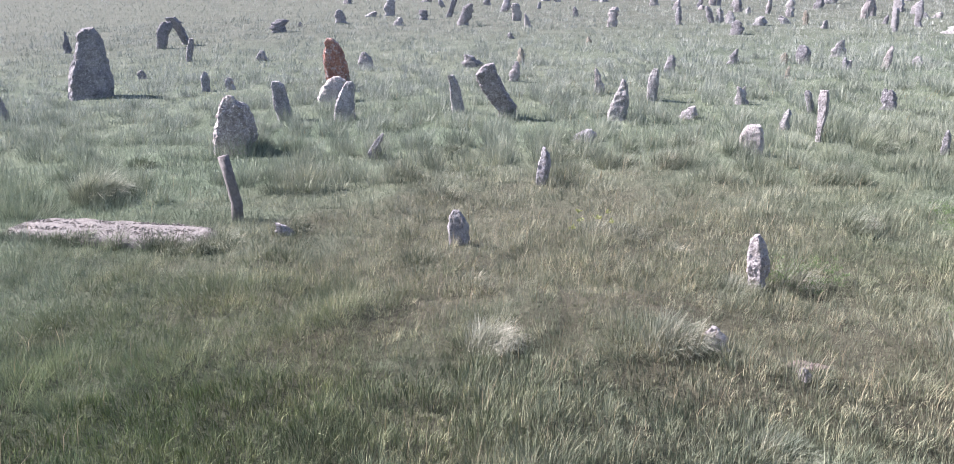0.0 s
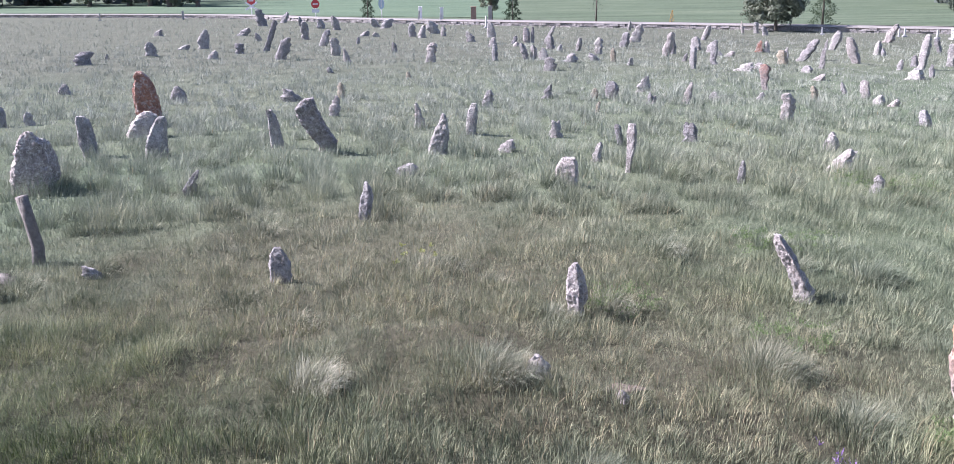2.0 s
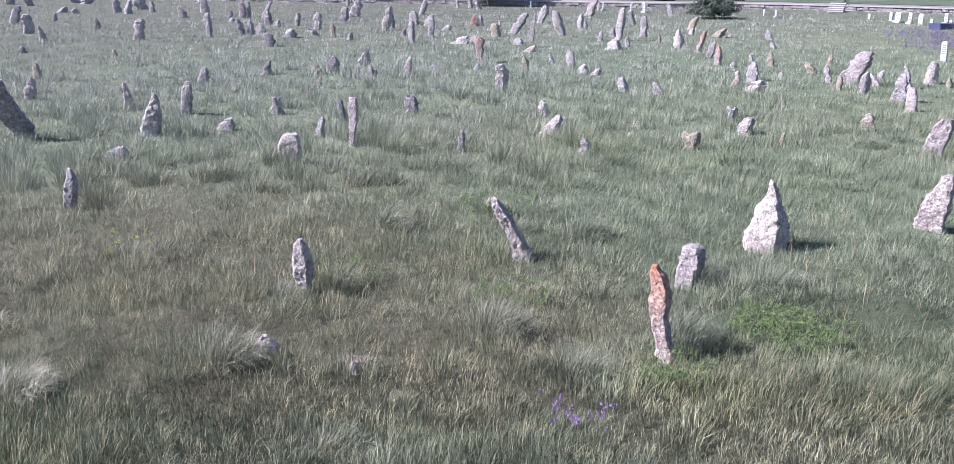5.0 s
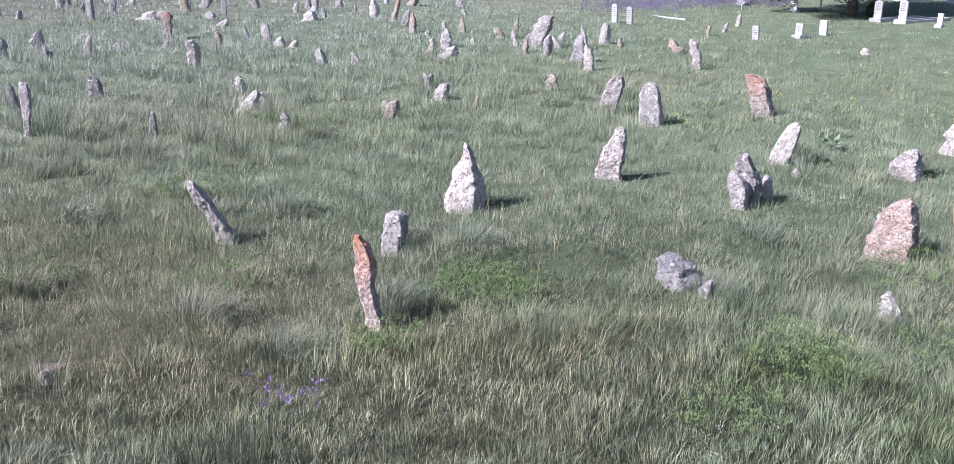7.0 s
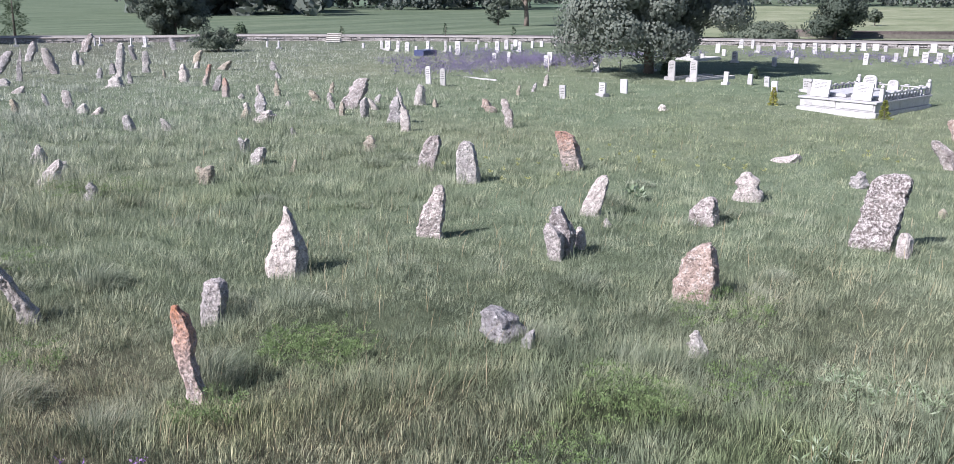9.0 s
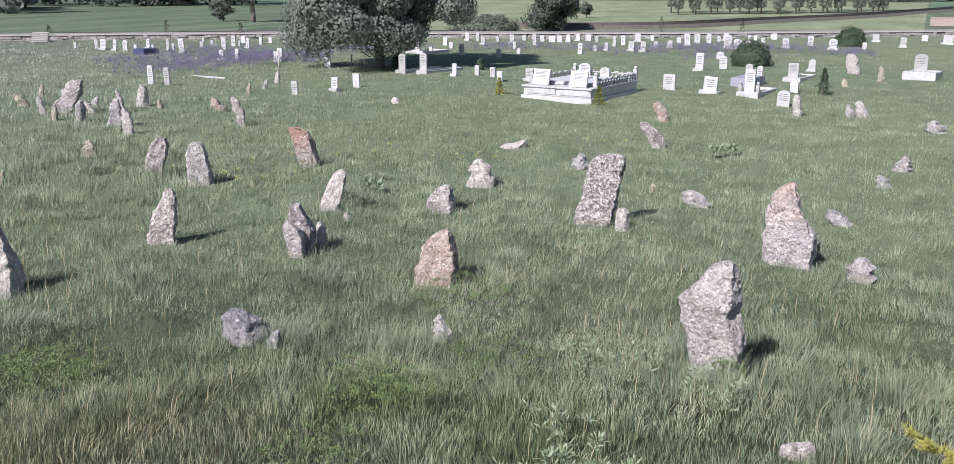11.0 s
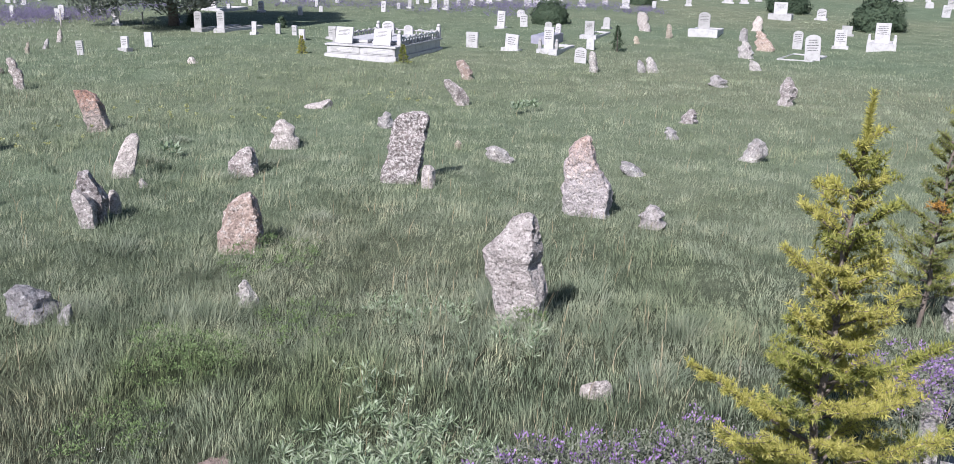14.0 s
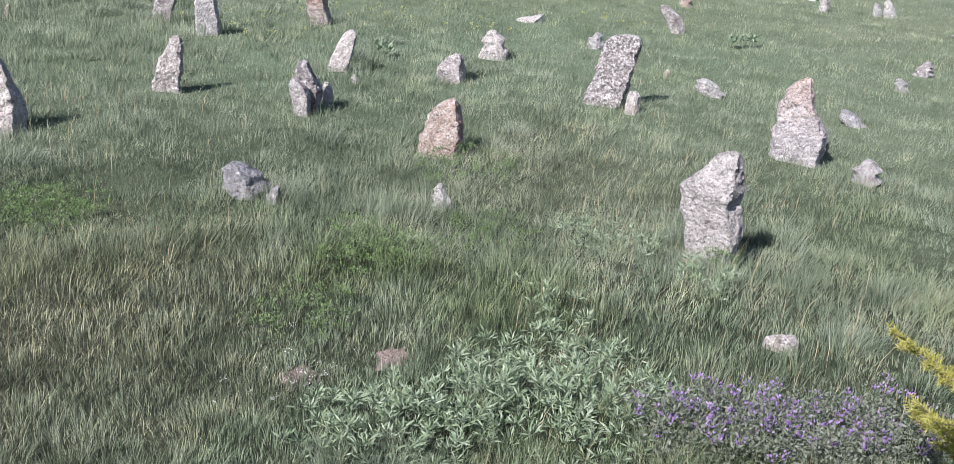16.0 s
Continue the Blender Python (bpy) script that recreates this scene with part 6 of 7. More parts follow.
def tree(x, y, w, h, stem, label, mat=None, n=2500, leaf=0.16, seed=1, clumps=60, egg=0.2, forks=5, name="tree", category="tree", mass=0.115):
    rs = np.random.RandomState(seed)
    rr = random.Random(seed)
    ob = empty(name, Matrix.Translation((x, y, 0)), label, category)
    n *= 2
    pts, cl, out = crown_points(rs, n, w, h - stem, stem, clumps, egg, 0.25, mass)
    pts[:, 2] = np.where(pts[:, 2] < 0.25, 0.25 + 0.5 * rs.rand(n), pts[:, 2])
    stem = max(stem, 0.4)
    tr = max(0.05, 0.028 * h)
    top = Vector((rr.uniform(-0.05, 0.05) * h, rr.uniform(-0.05, 0.05) * h, stem + (h - stem) * 0.55))
    tubes = [([(0, 0, -0.3), (0.01 * h, 0, stem * 0.6), top * 0.6, top], [tr * 1.35, tr, tr * 0.7, tr * 0.25])]
    for k in range(forks):
        c = Vector(cl[rr.randrange(len(cl))])
        b = top * rr.uniform(0.35, 0.75)
        mid = (b + c) / 2 + Vector((0, 0, -0.06 * h))
        tubes.append(([b, mid, c], [tr * 0.5, tr * 0.35, tr * 0.12]))
    part("trunk", tubes_mesh("trunk", tubes, BARK, 7), None, ob)
    part("crown", leaves("crown", pts, leaf, rs, mat or LEAF, 0.85, 0.0, None, out), None, ob)
    return ob


def shrub(x, y, w, h, label, mat=None, n=1600, leaf=0.08, seed=1, name="shrub"):
    """A dense dome of leaves down to the ground, with shallow lobes."""
    rs = np.random.RandomState(seed)
    ob = empty(name, Matrix.Translation((x, y, 0)), label, "shrub")
    n, w, h = int(n * 2.2), w * 0.9, h * 0.92
    d = rs.normal(size=(n, 3))
    d[:, 2] = np.abs(d[:, 2]) - 0.15
    d /= np.linalg.norm(d, axis=1, keepdims=True)
    lobe = np.array([noise.noise(Vector(v) * 2.6 + Vector((seed, 0, 0))) for v in d])
    fine = np.array([noise.noise(Vector(v) * 6.5 + Vector((0, seed, 0))) for v in d])
    r = (0.9 + 0.26 * lobe + 0.16 * fine) * (1 - 0.25 * rs.rand(n) ** 2)
    pts = d * r[:, None] * np.array([w / 2, w / 2, h * 0.86]) + np.array([0, 0, h * 0.12])
    tubes = [([(0, 0, -0.1), Vector(pts[k]) * 0.5, Vector(pts[k]) * 0.9], [0.03, 0.02, 0.006]) for k in range(6)]
    part("stem", tubes_mesh("stem", tubes, BARK, 5), None, ob)
    part("crown", leaves("crown", pts, leaf * 1.25, rs, mat or LEAF_DARK, 0.7, 0.0, None, d), None, ob)
    return ob


def spire(x, y, w, h, label, mat, n=900, leaf=0.12, seed=1, stem=0.15, name="conifer", sparse=False):
    """A conical tree: straight trunk and tiers of short boughs."""
    rs = np.random.RandomState(seed)
    ob = empty(name, Matrix.Translation((x, y, 0)), label, "tree")
    n = n if sparse else int(n * 1.8)
    u = rs.rand(n) ** (1.0 if not sparse else 0.6)
    z = stem + (h - stem) * u
    tier = 0.72 + 0.28 * np.sin(z * 9.0 / max(h, 0.5) * 2.2)
    r = w / 2 * (1.02 - u) ** (1.0 if sparse or h < 1.5 else 0.62) * tier * rs.rand(n) ** 0.45
    a = rs.rand(n) * 2 * np.pi
    lump = 1 + 0.35 * np.sin(3 * a + seed + 5 * u) * np.sin(7 * u * (1 + 0.1 * seed))
    r = r * lump
    pts = np.stack([r * np.cos(a), r * np.sin(a), z - 0.2 * r], -1)
    part("trunk", tubes_mesh("trunk", [([(0, 0, -0.2), (0.01, 0, h * 0.5), (0, 0.01, h * 0.97)], [0.03 * h, 0.018 * h, 0.005])], BARK, 6), None, ob)
    dirs = np.stack([np.cos(a), np.sin(a), 0.4 + 0 * a], -1)
    part("crown", leaves("crown", pts, leaf, rs, mat, 0.35, 0.0, dirs), None, ob)
    return ob


tree(36.7, 16.2, 8.6, 7.6, 0.1, "large grey-green broad-leaved tree with low hanging crown", LEAF_SILVER, 62000, 0.12, 21, 72, 0.05, 12, mass=0.14)
tree(69.0, 17.0, 4.4, 4.5, -1.1, "round leafy tree beside the far wall", LEAF, 7000, 0.16, 22, 60, mass=0.14)
tree(74.9, 45.3, 4.6, 7.5, 1.3, "slender leafy tree in the wheat field", LEAF, 5000, 0.2, 23, 60, 0.3)
tree(76.2, -17.4, 3.7, 5.2, 0.9, "airy small tree with forked stem", LEAF, 2600, 0.14, 24, 44, 0.1, 14, mass=0.085)
tree(31.0, 58.0, 4.6, 4.3, 0.1, "grey-green fruit tree with a forked trunk", LEAF_PALE, 6000, 0.15, 25, 80, 0.1, 9)
tree(42.7, 53.2, 5.2, 4.6, -0.6, "leafy tree overhanging the boundary wall", LEAF, 7000, 0.16, 26, 80, 0.1, 8)
tree(17.3, 82.0, 2.5, 4.2, 0.7, "small round grey-green tree behind the wall", LEAF_PALE, 2600, 0.14, 27, 45, 0.1)
tree(96.4, 20.3, 1.9, 1.7, 0.2, "small round bush-like tree in the field", LEAF, 900, 0.16, 28, 25)
tree(75.4, 48.6, 2.6, 2.8, -0.2, "small round tree beside the field", LEAF, 900, 0.16, 29, 25)
spire(7.3, 88.5, 1.6, 2.6, "small dark conifer beside the road", LEAF_DARK, 1200, 0.13, 31)
spire(18.5, 79.0, 2.0, 2.3, "broad dark conifer behind the wall", LEAF_DARK, 1400, 0.13, 32)
spire(25.1, 77.0, 1.9, 2.9, "thin sparse conifer behind the wall", LEAF, 500, 0.12, 33, sparse=True)
spire(36.9, 62.4, 2.5, 3.4, "bushy conifer beside the boundary wall", LEAF_DARK, 1800, 0.13, 34)
spire(28.0, 68.0, 0.5, 1.1, "small withered reddish sapling", NEEDLE_RUST, 120, 0.08, 35, name="sapling")
tree(35.2, 40.3, 3.4, 1.45, -0.35, "loose overgrown bush near the wall", LEAF, 2600, 0.10, 41, 60, 0.1, 9, name="bush", category="shrub")
shrub(63.0, 20.0, 5.5, 1.5, "long overgrown hedge along the wall", LEAF, 3000, 0.12, 42, "hedge")
shrub(42.3, 1.7, 1.9, 1.25, "dense round dark green shrub among headstones", LEAF_DARK, 2600, 0.07, 43)
shrub(58.6, -2.9, 2.0, 1.25, "round dark shrub near the far wall", LEAF_DARK, 1800, 0.08, 44)
shrub(53.9, -10.4, 2.7, 1.85, "large round dark green shrub", LEAF_DARK, 3000, 0.08, 45)
shrub(43.4, -12.2, 2.75, 1.7, "large dense dark green shrub beside a grave", LEAF_DARK, 3400, 0.075, 46)
shrub(76.4, -18.9, 2.4, 1.5, "twiggy bush below a small tree", LEAF, 700, 0.12, 47)
shrub(45.2, 49.6, 1.2, 1.2, "small dark shrub on the wall", LEAF_DARK, 500, 0.1, 48)
shrub(36.6, 15.3, 0.7, 0.75, "small dark bush in the tree's shade", LEAF_DARK, 600, 0.06, 49)
shrub(37.3, 12.0, 0.4, 0.5, "small dark bush in the shade", LEAF_DARK, 300, 0.06, 50)
spire(28.5, 8.5, 0.36, 0.55, "small golden dwarf cypress beside a tomb", NEEDLE, 420, 0.06, 51, 0.02, "dwarf_cypress")
spire(27.3, 5.15, 0.44, 0.5, "small dark golden dwarf cypress at a tomb corner", NEEDLE_GREEN, 420, 0.06, 52, 0.02, "dwarf_cypress")
spire(32.0, -1.0, 0.55, 0.82, "small dark green conifer between graves", LEAF_DARK, 500, 0.07, 53, 0.05)
for k, (sx, sy, sh) in enumerate(((47.4, 42.5, 0.9), (51.5, 37.2, 1.1), (54.0, 33.5, 0.9), (56.5, 27.8, 1.2), (64.5, 8.5, 1.3), (71.0, -10.2, 1.4), (73.5, -12.5, 1.0), (80.0, -22.5, 1.2), (66.5, 3.5, 1.0))):
    spire(sx, sy, 0.55, sh, "young planted sapling along the boundary wall", LEAF_DARK, 160, 0.1, 60 + k, name="sapling", sparse=True)


# a row of poplars, each 9 m high
def poplar():
    rs = np.random.RandomState(77)
    n, h = 2600, 9.5
    ob = empty("poplar", Matrix(), "tall slim grey-green poplar in a planted row", "tree", "row of poplars")
    u = rs.rand(n)
    z = 0.6 + (h - 0.6) * u
    r = 0.72 * np.sin(np.clip(u * 0.93 + 0.07, 0, 1) ** 0.7 * np.pi) ** 0.6 * rs.rand(n) ** 0.5
    a = rs.rand(n) * 2 * np.pi
    part("trunk", tubes_mesh("trunk", [([(0, 0, -0.3), (0, 0, 3.0), (0, 0, 8.0)], [0.10, 0.07, 0.03])], BARK, 6), None, ob)
    part("crown", leaves("crown", np.stack([r * np.cos(a), r * np.sin(a), z], -1), 0.27, rs, POPLAR, 0.5, 1.6), None, ob)
    return ob


first = poplar()
rp = random.Random(5)
for row, (ax, ay, bx, by, n) in enumerate(((109, 12.6, 126.3, -9.5, 14), (116.3, 14.3, 135, -9.5, 11))):
    for i in range(n):
        k = i / (n - 1)
        m = Matrix.Translation((ax + (bx - ax) * k + rp.uniform(-0.3, 0.3), ay + (by - ay) * k + rp.uniform(-0.3, 0.3), 0)) @ Matrix.Rotation(rp.uniform(0, 6), 4, "Z") @ Matrix.Scale(1, 4)
        if row == 0 and i == 0:
            first.matrix_world = m
        else:
            c = copy_thing(first, m)
            c.scale = (1, 1, rp.uniform(0.85, 1.1))

# tall trees along the left edge of the wheat field
for k, (tx, ty, tw, th, pale) in enumerate(((-55, 172, 9, 15, 0), (-48, 165, 9, 14, 0), (-42.6, 176, 8, 15, 1), (-37, 172, 7, 15, 1), (-30.2, 163, 5.5, 12, 1), (-24.3, 163, 6, 15, 1), (-20.5, 158, 5, 13, 0), (-17.0, 152, 6, 14, 1), (-12.8, 151, 5, 13, 1), (-62, 160, 9, 14, 0), (-52, 185, 10, 16, 0))):
    tree(tx, ty, tw, th, -1.0, "tall leafy tree at the edge of the wheat field", LEAF_PALE if pale else LEAF, 1700, 0.55, 100 + k, 60, 0.25, 4)


def far_wood(name, az0, az1, r0, r1, h, count, per, leaf, label, seed, mat):
    """A distant wood: many crowns of loose leaf clumps, joined."""
    rs = np.random.RandomState(seed)
    C, N = [], []
    for i in range(count):
        a, r = radians(rs.uniform(az0, az1)), rs.uniform(r0, r1)
        hh, ww = h * rs.uniform(0.7, 1.15), h * rs.uniform(0.45, 0.7)
        p, _, q = crown_points(rs, per, ww, hh, -1.5, 14, 0.25)
        p[:, 2] = np.abs(p[:, 2])
        C.append(p + (r * math.sin(a), r * math.cos(a), hill_height(math.degrees(a), (r - 560) / 900) if r > 560 else 0))
        N.append(q)
    tagged(new(name, leaves(name, np.concatenate(C), leaf, rs, mat, 1.0, 0.0, None, np.concatenate(N))), label, "wood", kind="stuff")


far_wood("far_wood", -32, -4, 165, 205, 15, 80, 260, 1.1, "dark wood beyond the wheat field", 201, LEAF_HAZED)
far_wood("far_wood", 37, 47, 120, 160, 12, 34, 300, 1.1, "dark belt of trees beside the wheat field", 202, LEAF_HAZED)
far_wood("far_wood", 46, 59, 150, 205, 13, 46, 560, 0.62, "dark belt of trees along the wheat field", 207, LEAF_HAZED)
far_wood("far_wood", 58, 101, 205, 265, 14, 130, 430, 0.68, "dark belt of trees behind the wheat field and poplars", 203, LEAF_HAZED)
far_wood("far_wood", 96, 103.5, 330, 420, 16, 50, 200, 1.8, "distant dark trees below the hill", 204, LEAF_HAZED)
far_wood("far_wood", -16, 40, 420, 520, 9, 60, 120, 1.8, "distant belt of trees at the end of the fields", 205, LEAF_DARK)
far_wood("far_wood", 84, 101, 500, 555, 15, 60, 160, 1.4, "distant belt of trees at the foot of the hill", 208, LEAF_HAZED)
far_wood("hill_scrub", 84, 122, 565, 1350, 4, 520, 30, 0.9, "scattered scrub on the lower hill", 206, LEAF_HAZED)


# ---- grass and flowers ----
def near_stone(x, y):
    """How much higher the turf grows close to stones."""
    k = np.ones(len(x))
    for sx, sy, w in STONES + HEADS:
        d2 = (x - sx) ** 2 + (y - sy) ** 2
        R = 0.5 * w + 0.35
        k = np.maximum(k, 1.4 - 0.4 * np.sqrt(d2) / R)
    return k


def hummocks(x, y, cell):
    """The tussock that each blade belongs to: its offset from the middle, the tussock's height and the distance."""
    x = x + 500 + 1.5 * cell * lattice(x + 400, y + 400, cell * 2.3, 21)
    y = y + 500 + 1.5 * cell * lattice(x, y + 400, cell * 2.3, 22)
    i, j = np.floor(x / cell).astype(int) % 128, np.floor(y / cell).astype(int) % 128
    T = np.random.RandomState(23).rand(3, 128, 128)
    ox = (x / cell) % 1.0 - (0.3 + 0.4 * T[0][i, j])
    oy = (y / cell) % 1.0 - (0.3 + 0.4 * T[1][i, j])
    d = np.hypot(ox, oy)
    return ox * 1.6, oy * 1.6, T[2][i, j] ** 1.5, d * 1.5


def sward(name, n, r0, r1, seed, label):
    """Grass between two distances, gathered in leaning tussocks of uneven height."""
    rs = np.random.RandomState(seed)
    near = r0 < 7
    a = np.radians(rs.uniform(-32, 117, n))
    r = r0 * (r1 / r0) ** rs.rand(n)
    x, y = r * np.sin(a), r * np.cos(a)
    gap = behind_road(-0.3)
    az = np.degrees(a)
    edge = np.interp(az, np.arange(-40, 121, 2.0), [gap(v) for v in np.arange(-40, 121, 2.0)])
    inside = (r < edge)
    gu, gv = grave_frame(x, y)
    mound = np.abs(gu / 1.5) ** 4 + np.abs((gv - 0.10) / 0.2) ** 2 > 0.5 + 0.8 * lattice(x + 400, y + 400, 0.22, 31)
    off_trough = np.hypot((x - 6.9) * 0.93 - (y + 3.2) * 0.36, 2.2 * ((x - 6.9) * 0.36 + (y + 3.2) * 0.93)) > 1.0
    bare = np.ones(n, bool)
    for sx, sy, sw, sd in SOIL_SPOTS:
        bare &= np.hypot((x - sx) / sw, (y - sy) / sd) > 0.3
    keep = inside & mound & off_trough & bare
    x, y, r = x[keep], y[keep], r[keep]
    m = len(x)
    small = 0.10 if near else 0.15 if r0 < 13 else 0.37
    cx, cy, vigour, _ = hummocks(x + 71, y + 53, small)
    pull = (0.35 if near else 0.42 if r0 < 13 else 0.08) * rs.rand(m) ** 0.5
    x, y = x - cx / 1.6 * small * pull, y - cy / 1.6 * small * pull
    hx, hy, high, d = hummocks(x, y, 0.40 if r0 < 13 else 0.62)
    hx2, hy2, high2, d2 = hummocks(x + 37, y + 11, 0.95 if r0 < 13 else 1.5)
    if r0 > 13:
        sx, sy, rank, sd = hummocks(x + 19, y + 5, 0.8)
        tuss = np.clip((rank - 0.16) / 0.2, 0, 1) * np.clip(1.3 - np.degrees(np.arctan2(x, y)) / 80, 0.35, 1)
        gather = 0.5 * tuss * rs.rand(m)
        x, y = x - sx / 1.6 * 0.8 * gather, y - sy / 1.6 * 0.8 * gather
        sx, sy, sd = sx * (1 - gather), sy * (1 - gather), sd * (1 - gather)
    patch = lattice(x + 400, y + 400, 2.6, 12)
    dome = np.clip(1.1 - 0.75 * d * d, 0.3, 1.1)
    L = 0.82 * (0.085 + 0.16 * high * dome + 0.13 * high2 ** 1.5 * np.clip(1.1 - d2 * d2, 0.2, 1.1) + 0.06 * patch)
    if r0 > 13:
        L = 0.10 - 0.03 * tuss + 0.05 * patch + 0.06 * high * dome + 0.34 * tuss * np.clip(1.05 - 1.3 * sd * sd, 0.0, 1.0)
        hx, hy = hx * 0.5 + 1.1 * sx * tuss, hy * 0.5 + 1.1 * sy * tuss
    tall = rs.rand(m) < 0.12
    L = np.where(tall, L * 1.35, L) * (0.55 + 0.65 * rs.rand(m)) * np.clip(1.15 - r / 70, 0.6, 1.0)
    if r0 > 13:
        L *= 1 - 0.3 * np.clip((np.degrees(np.arctan2(x, y)) - 45) / 25, 0, 1)
    L *= (0.72 + 0.6 * vigour if r0 < 13 else 0.95) * near_stone(x, y)
    wind = radians(118) + 2.4 * (lattice(x + 400, y + 400, 1.3, 14) - 0.5)
    gust = 0.05 + 0.4 * lattice(x + 400, y + 400, 0.8, 13)
    vx = np.sin(wind) * gust + hx * 0.8 + 0.5 * hx2 * high2 + (0.5 * cx if r0 < 13 else 0.0) + 0.6 * rs.normal(size=m)
    vy = np.cos(wind) * gust + hy * 0.8 + 0.5 * hy2 * high2 + (0.5 * cy if r0 < 13 else 0.0) + 0.6 * rs.normal(size=m)
    to = np.arctan2(vx, vy)
    lean = np.clip((0.33 if near else 0.5) * np.hypot(vx, vy), 0.02, 1.0)
    width = (0.0012 + 0.00036 * r) * (0.5 + 0.9 * rs.rand(m))
    if near:
        me = blades(name, x, y, L * 0.96, width * 1.08, lean, to, GRASS_NEAR, rs)
    else:
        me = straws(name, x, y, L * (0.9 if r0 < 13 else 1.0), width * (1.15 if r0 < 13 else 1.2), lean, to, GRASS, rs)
    tagged(new(name, me), label, "grass", kind="stuff")


sward("grass", 300000, 3.6, 7.5, 301, "dense unmown meadow grass, green and straw-coloured")
sward("grass", 390000, 7.5, 14.0, 304, "dense unmown meadow grass with withered patches")
sward("grass", 415000, 14.0, 30.0, 302, "unmown tussocky meadow grass between old stones")
sward("grass", 195000, 30.0, 55.0, 305, "unmown tussocky meadow grass between old stones")
sward("grass", 75000, 55.0, 104.0, 303, "unmown meadow grass between headstones")


def tuft(x, y, w, h, seed, label, to=118, mat=None, n=650):
    """A thick soft tussock of fine blades bent over by the wind."""
    rs = np.random.RandomState(seed)
    a = rs.rand(n) * 2 * np.pi
    r = w * 0.34 * rs.rand(n) ** 0.6
    px, py = r * np.sin(a), r * np.cos(a)
    vx = np.sin(radians(to)) * 0.6 + np.sin(a) * r / w * 2.6 + 0.3 * rs.normal(size=n)
    vy = np.cos(radians(to)) * 0.6 + np.cos(a) * r / w * 2.6 + 0.3 * rs.normal(size=n)
    lean, head = np.clip(0.8 * np.hypot(vx, vy), 0.05, 1.2), np.arctan2(vx, vy)
    long = h * 1.15 * (1.1 - 1.1 * (r / w)) * (0.5 + 0.6 * rs.rand(n))
    me = blades("grass_tuft", px, py, long, (0.0016 + 0.0003 * math.hypot(x, y)) * (0.6 + 0.8 * rs.rand(n)), lean, head, mat or TUFT, rs, np.zeros(n))
    ob = tagged(new("grass_tuft", me), label, "grass tuft", "grass tussocks")
    ob.matrix_world = Matrix.Translation((x, y, float(relief(np.array([x]), np.array([y]))[0])))


tuft(-5.62, 13.75, 1.05, 0.62, 1, "tall pale tussock bent over behind the gravel grave", 75, PLUME, 1700)
tuft(0.06, 7.85, 0.7, 0.36, 2, "pale tussock of feathery grass", 100, PLUME, 800)
tuft(1.66, 7.62, 0.85, 0.36, 3, "grey-green tussock around a half-hidden stone", 110, n=1100)
tuft(4.1, 7.25, 0.85, 0.4, 4, "grey-green wind-bent grass tussock", 110, n=900)
tuft(4.2, 6.0, 0.7, 0.32, 5, "blue-green soft grass tussock", 118, n=700)
tuft(2.0, 5.75, 0.75, 0.24, 6, "grey-green wind-bent grass tussock", 118, n=700)
tuft(6.5, 9.45, 0.85, 0.36, 8, "blue-green soft grass tussock", 118, n=700)
tuft(3.05, 14.6, 0.8, 0.34, 9, "pale feathery grass tussock", 118, n=500)
tuft(6.41, 15.1, 0.95, 0.4, 10, "blue-green soft grass tussock", 118, n=600)
tuft(3.25, 9.2, 0.6, 0.34, 11, "dark green tussock beside a standing stone", 118, n=600)
tuft(5.5, 6.3, 0.75, 0.38, 12, "blue-green soft tussock beside a standing stone", 118, n=800)
tuft(6.75, 7.6, 0.6, 0.34, 13, "blue-green soft tussock beside a pale stone", 118, n=600)
tuft(4.5, 10.95, 0.7, 0.34, 14, "grey-green wind-bent grass tussock", 118, n=500)
tuft(5.91, 10.78, 0.65, 0.29, 15, "pale feathery grass tussock", 118, n=500)
tuft(8.7, 0.55, 0.6, 0.3, 16, "blue-green soft tussock beside a standing stone", 118, n=700)
tuft(8.3, -1.25, 0.75, 0.28, 17, "blue-green soft grass tussock", 118, n=700)
tuft(7.3, -0.9, 0.7, 0.24, 18, "grey-green wind-bent grass tussock", 118, n=700)
tuft(-3.2, 17.0, 0.8, 0.3, 19, "dark green tussock in a stone's shadow", 118, n=500)
tuft(-0.5, 13.2, 0.8, 0.28, 20, "grey-green wind-bent grass tussock", 118, n=400)

front = random.Random(17)
for k in range(13):
    u, v = -1.5 + 0.25 * k + front.uniform(-0.08, 0.08), front.uniform(-0.5, -0.36)
    c, q = math.cos(0.28), math.sin(0.28)
    tuft(-4.75 + u * c + v * q, 11.85 - u * q + v * c, front.uniform(0.3, 0.5), front.uniform(0.16, 0.27), 160 + k, "green tussock overhanging the edge of a gravel grave", 100 + front.uniform(-40, 40), None, 260)

green = random.Random(71)
for k in range(55):
    a, r = radians(green.uniform(-22, 75)), green.uniform(8.5, 21.0)
    tuft(r * math.sin(a), r * math.cos(a), green.uniform(0.5, 0.95), green.uniform(0.17, 0.28), 200 + k, "green grass tussock bent over by the wind", 118 + green.uniform(-25, 25), None, 420)


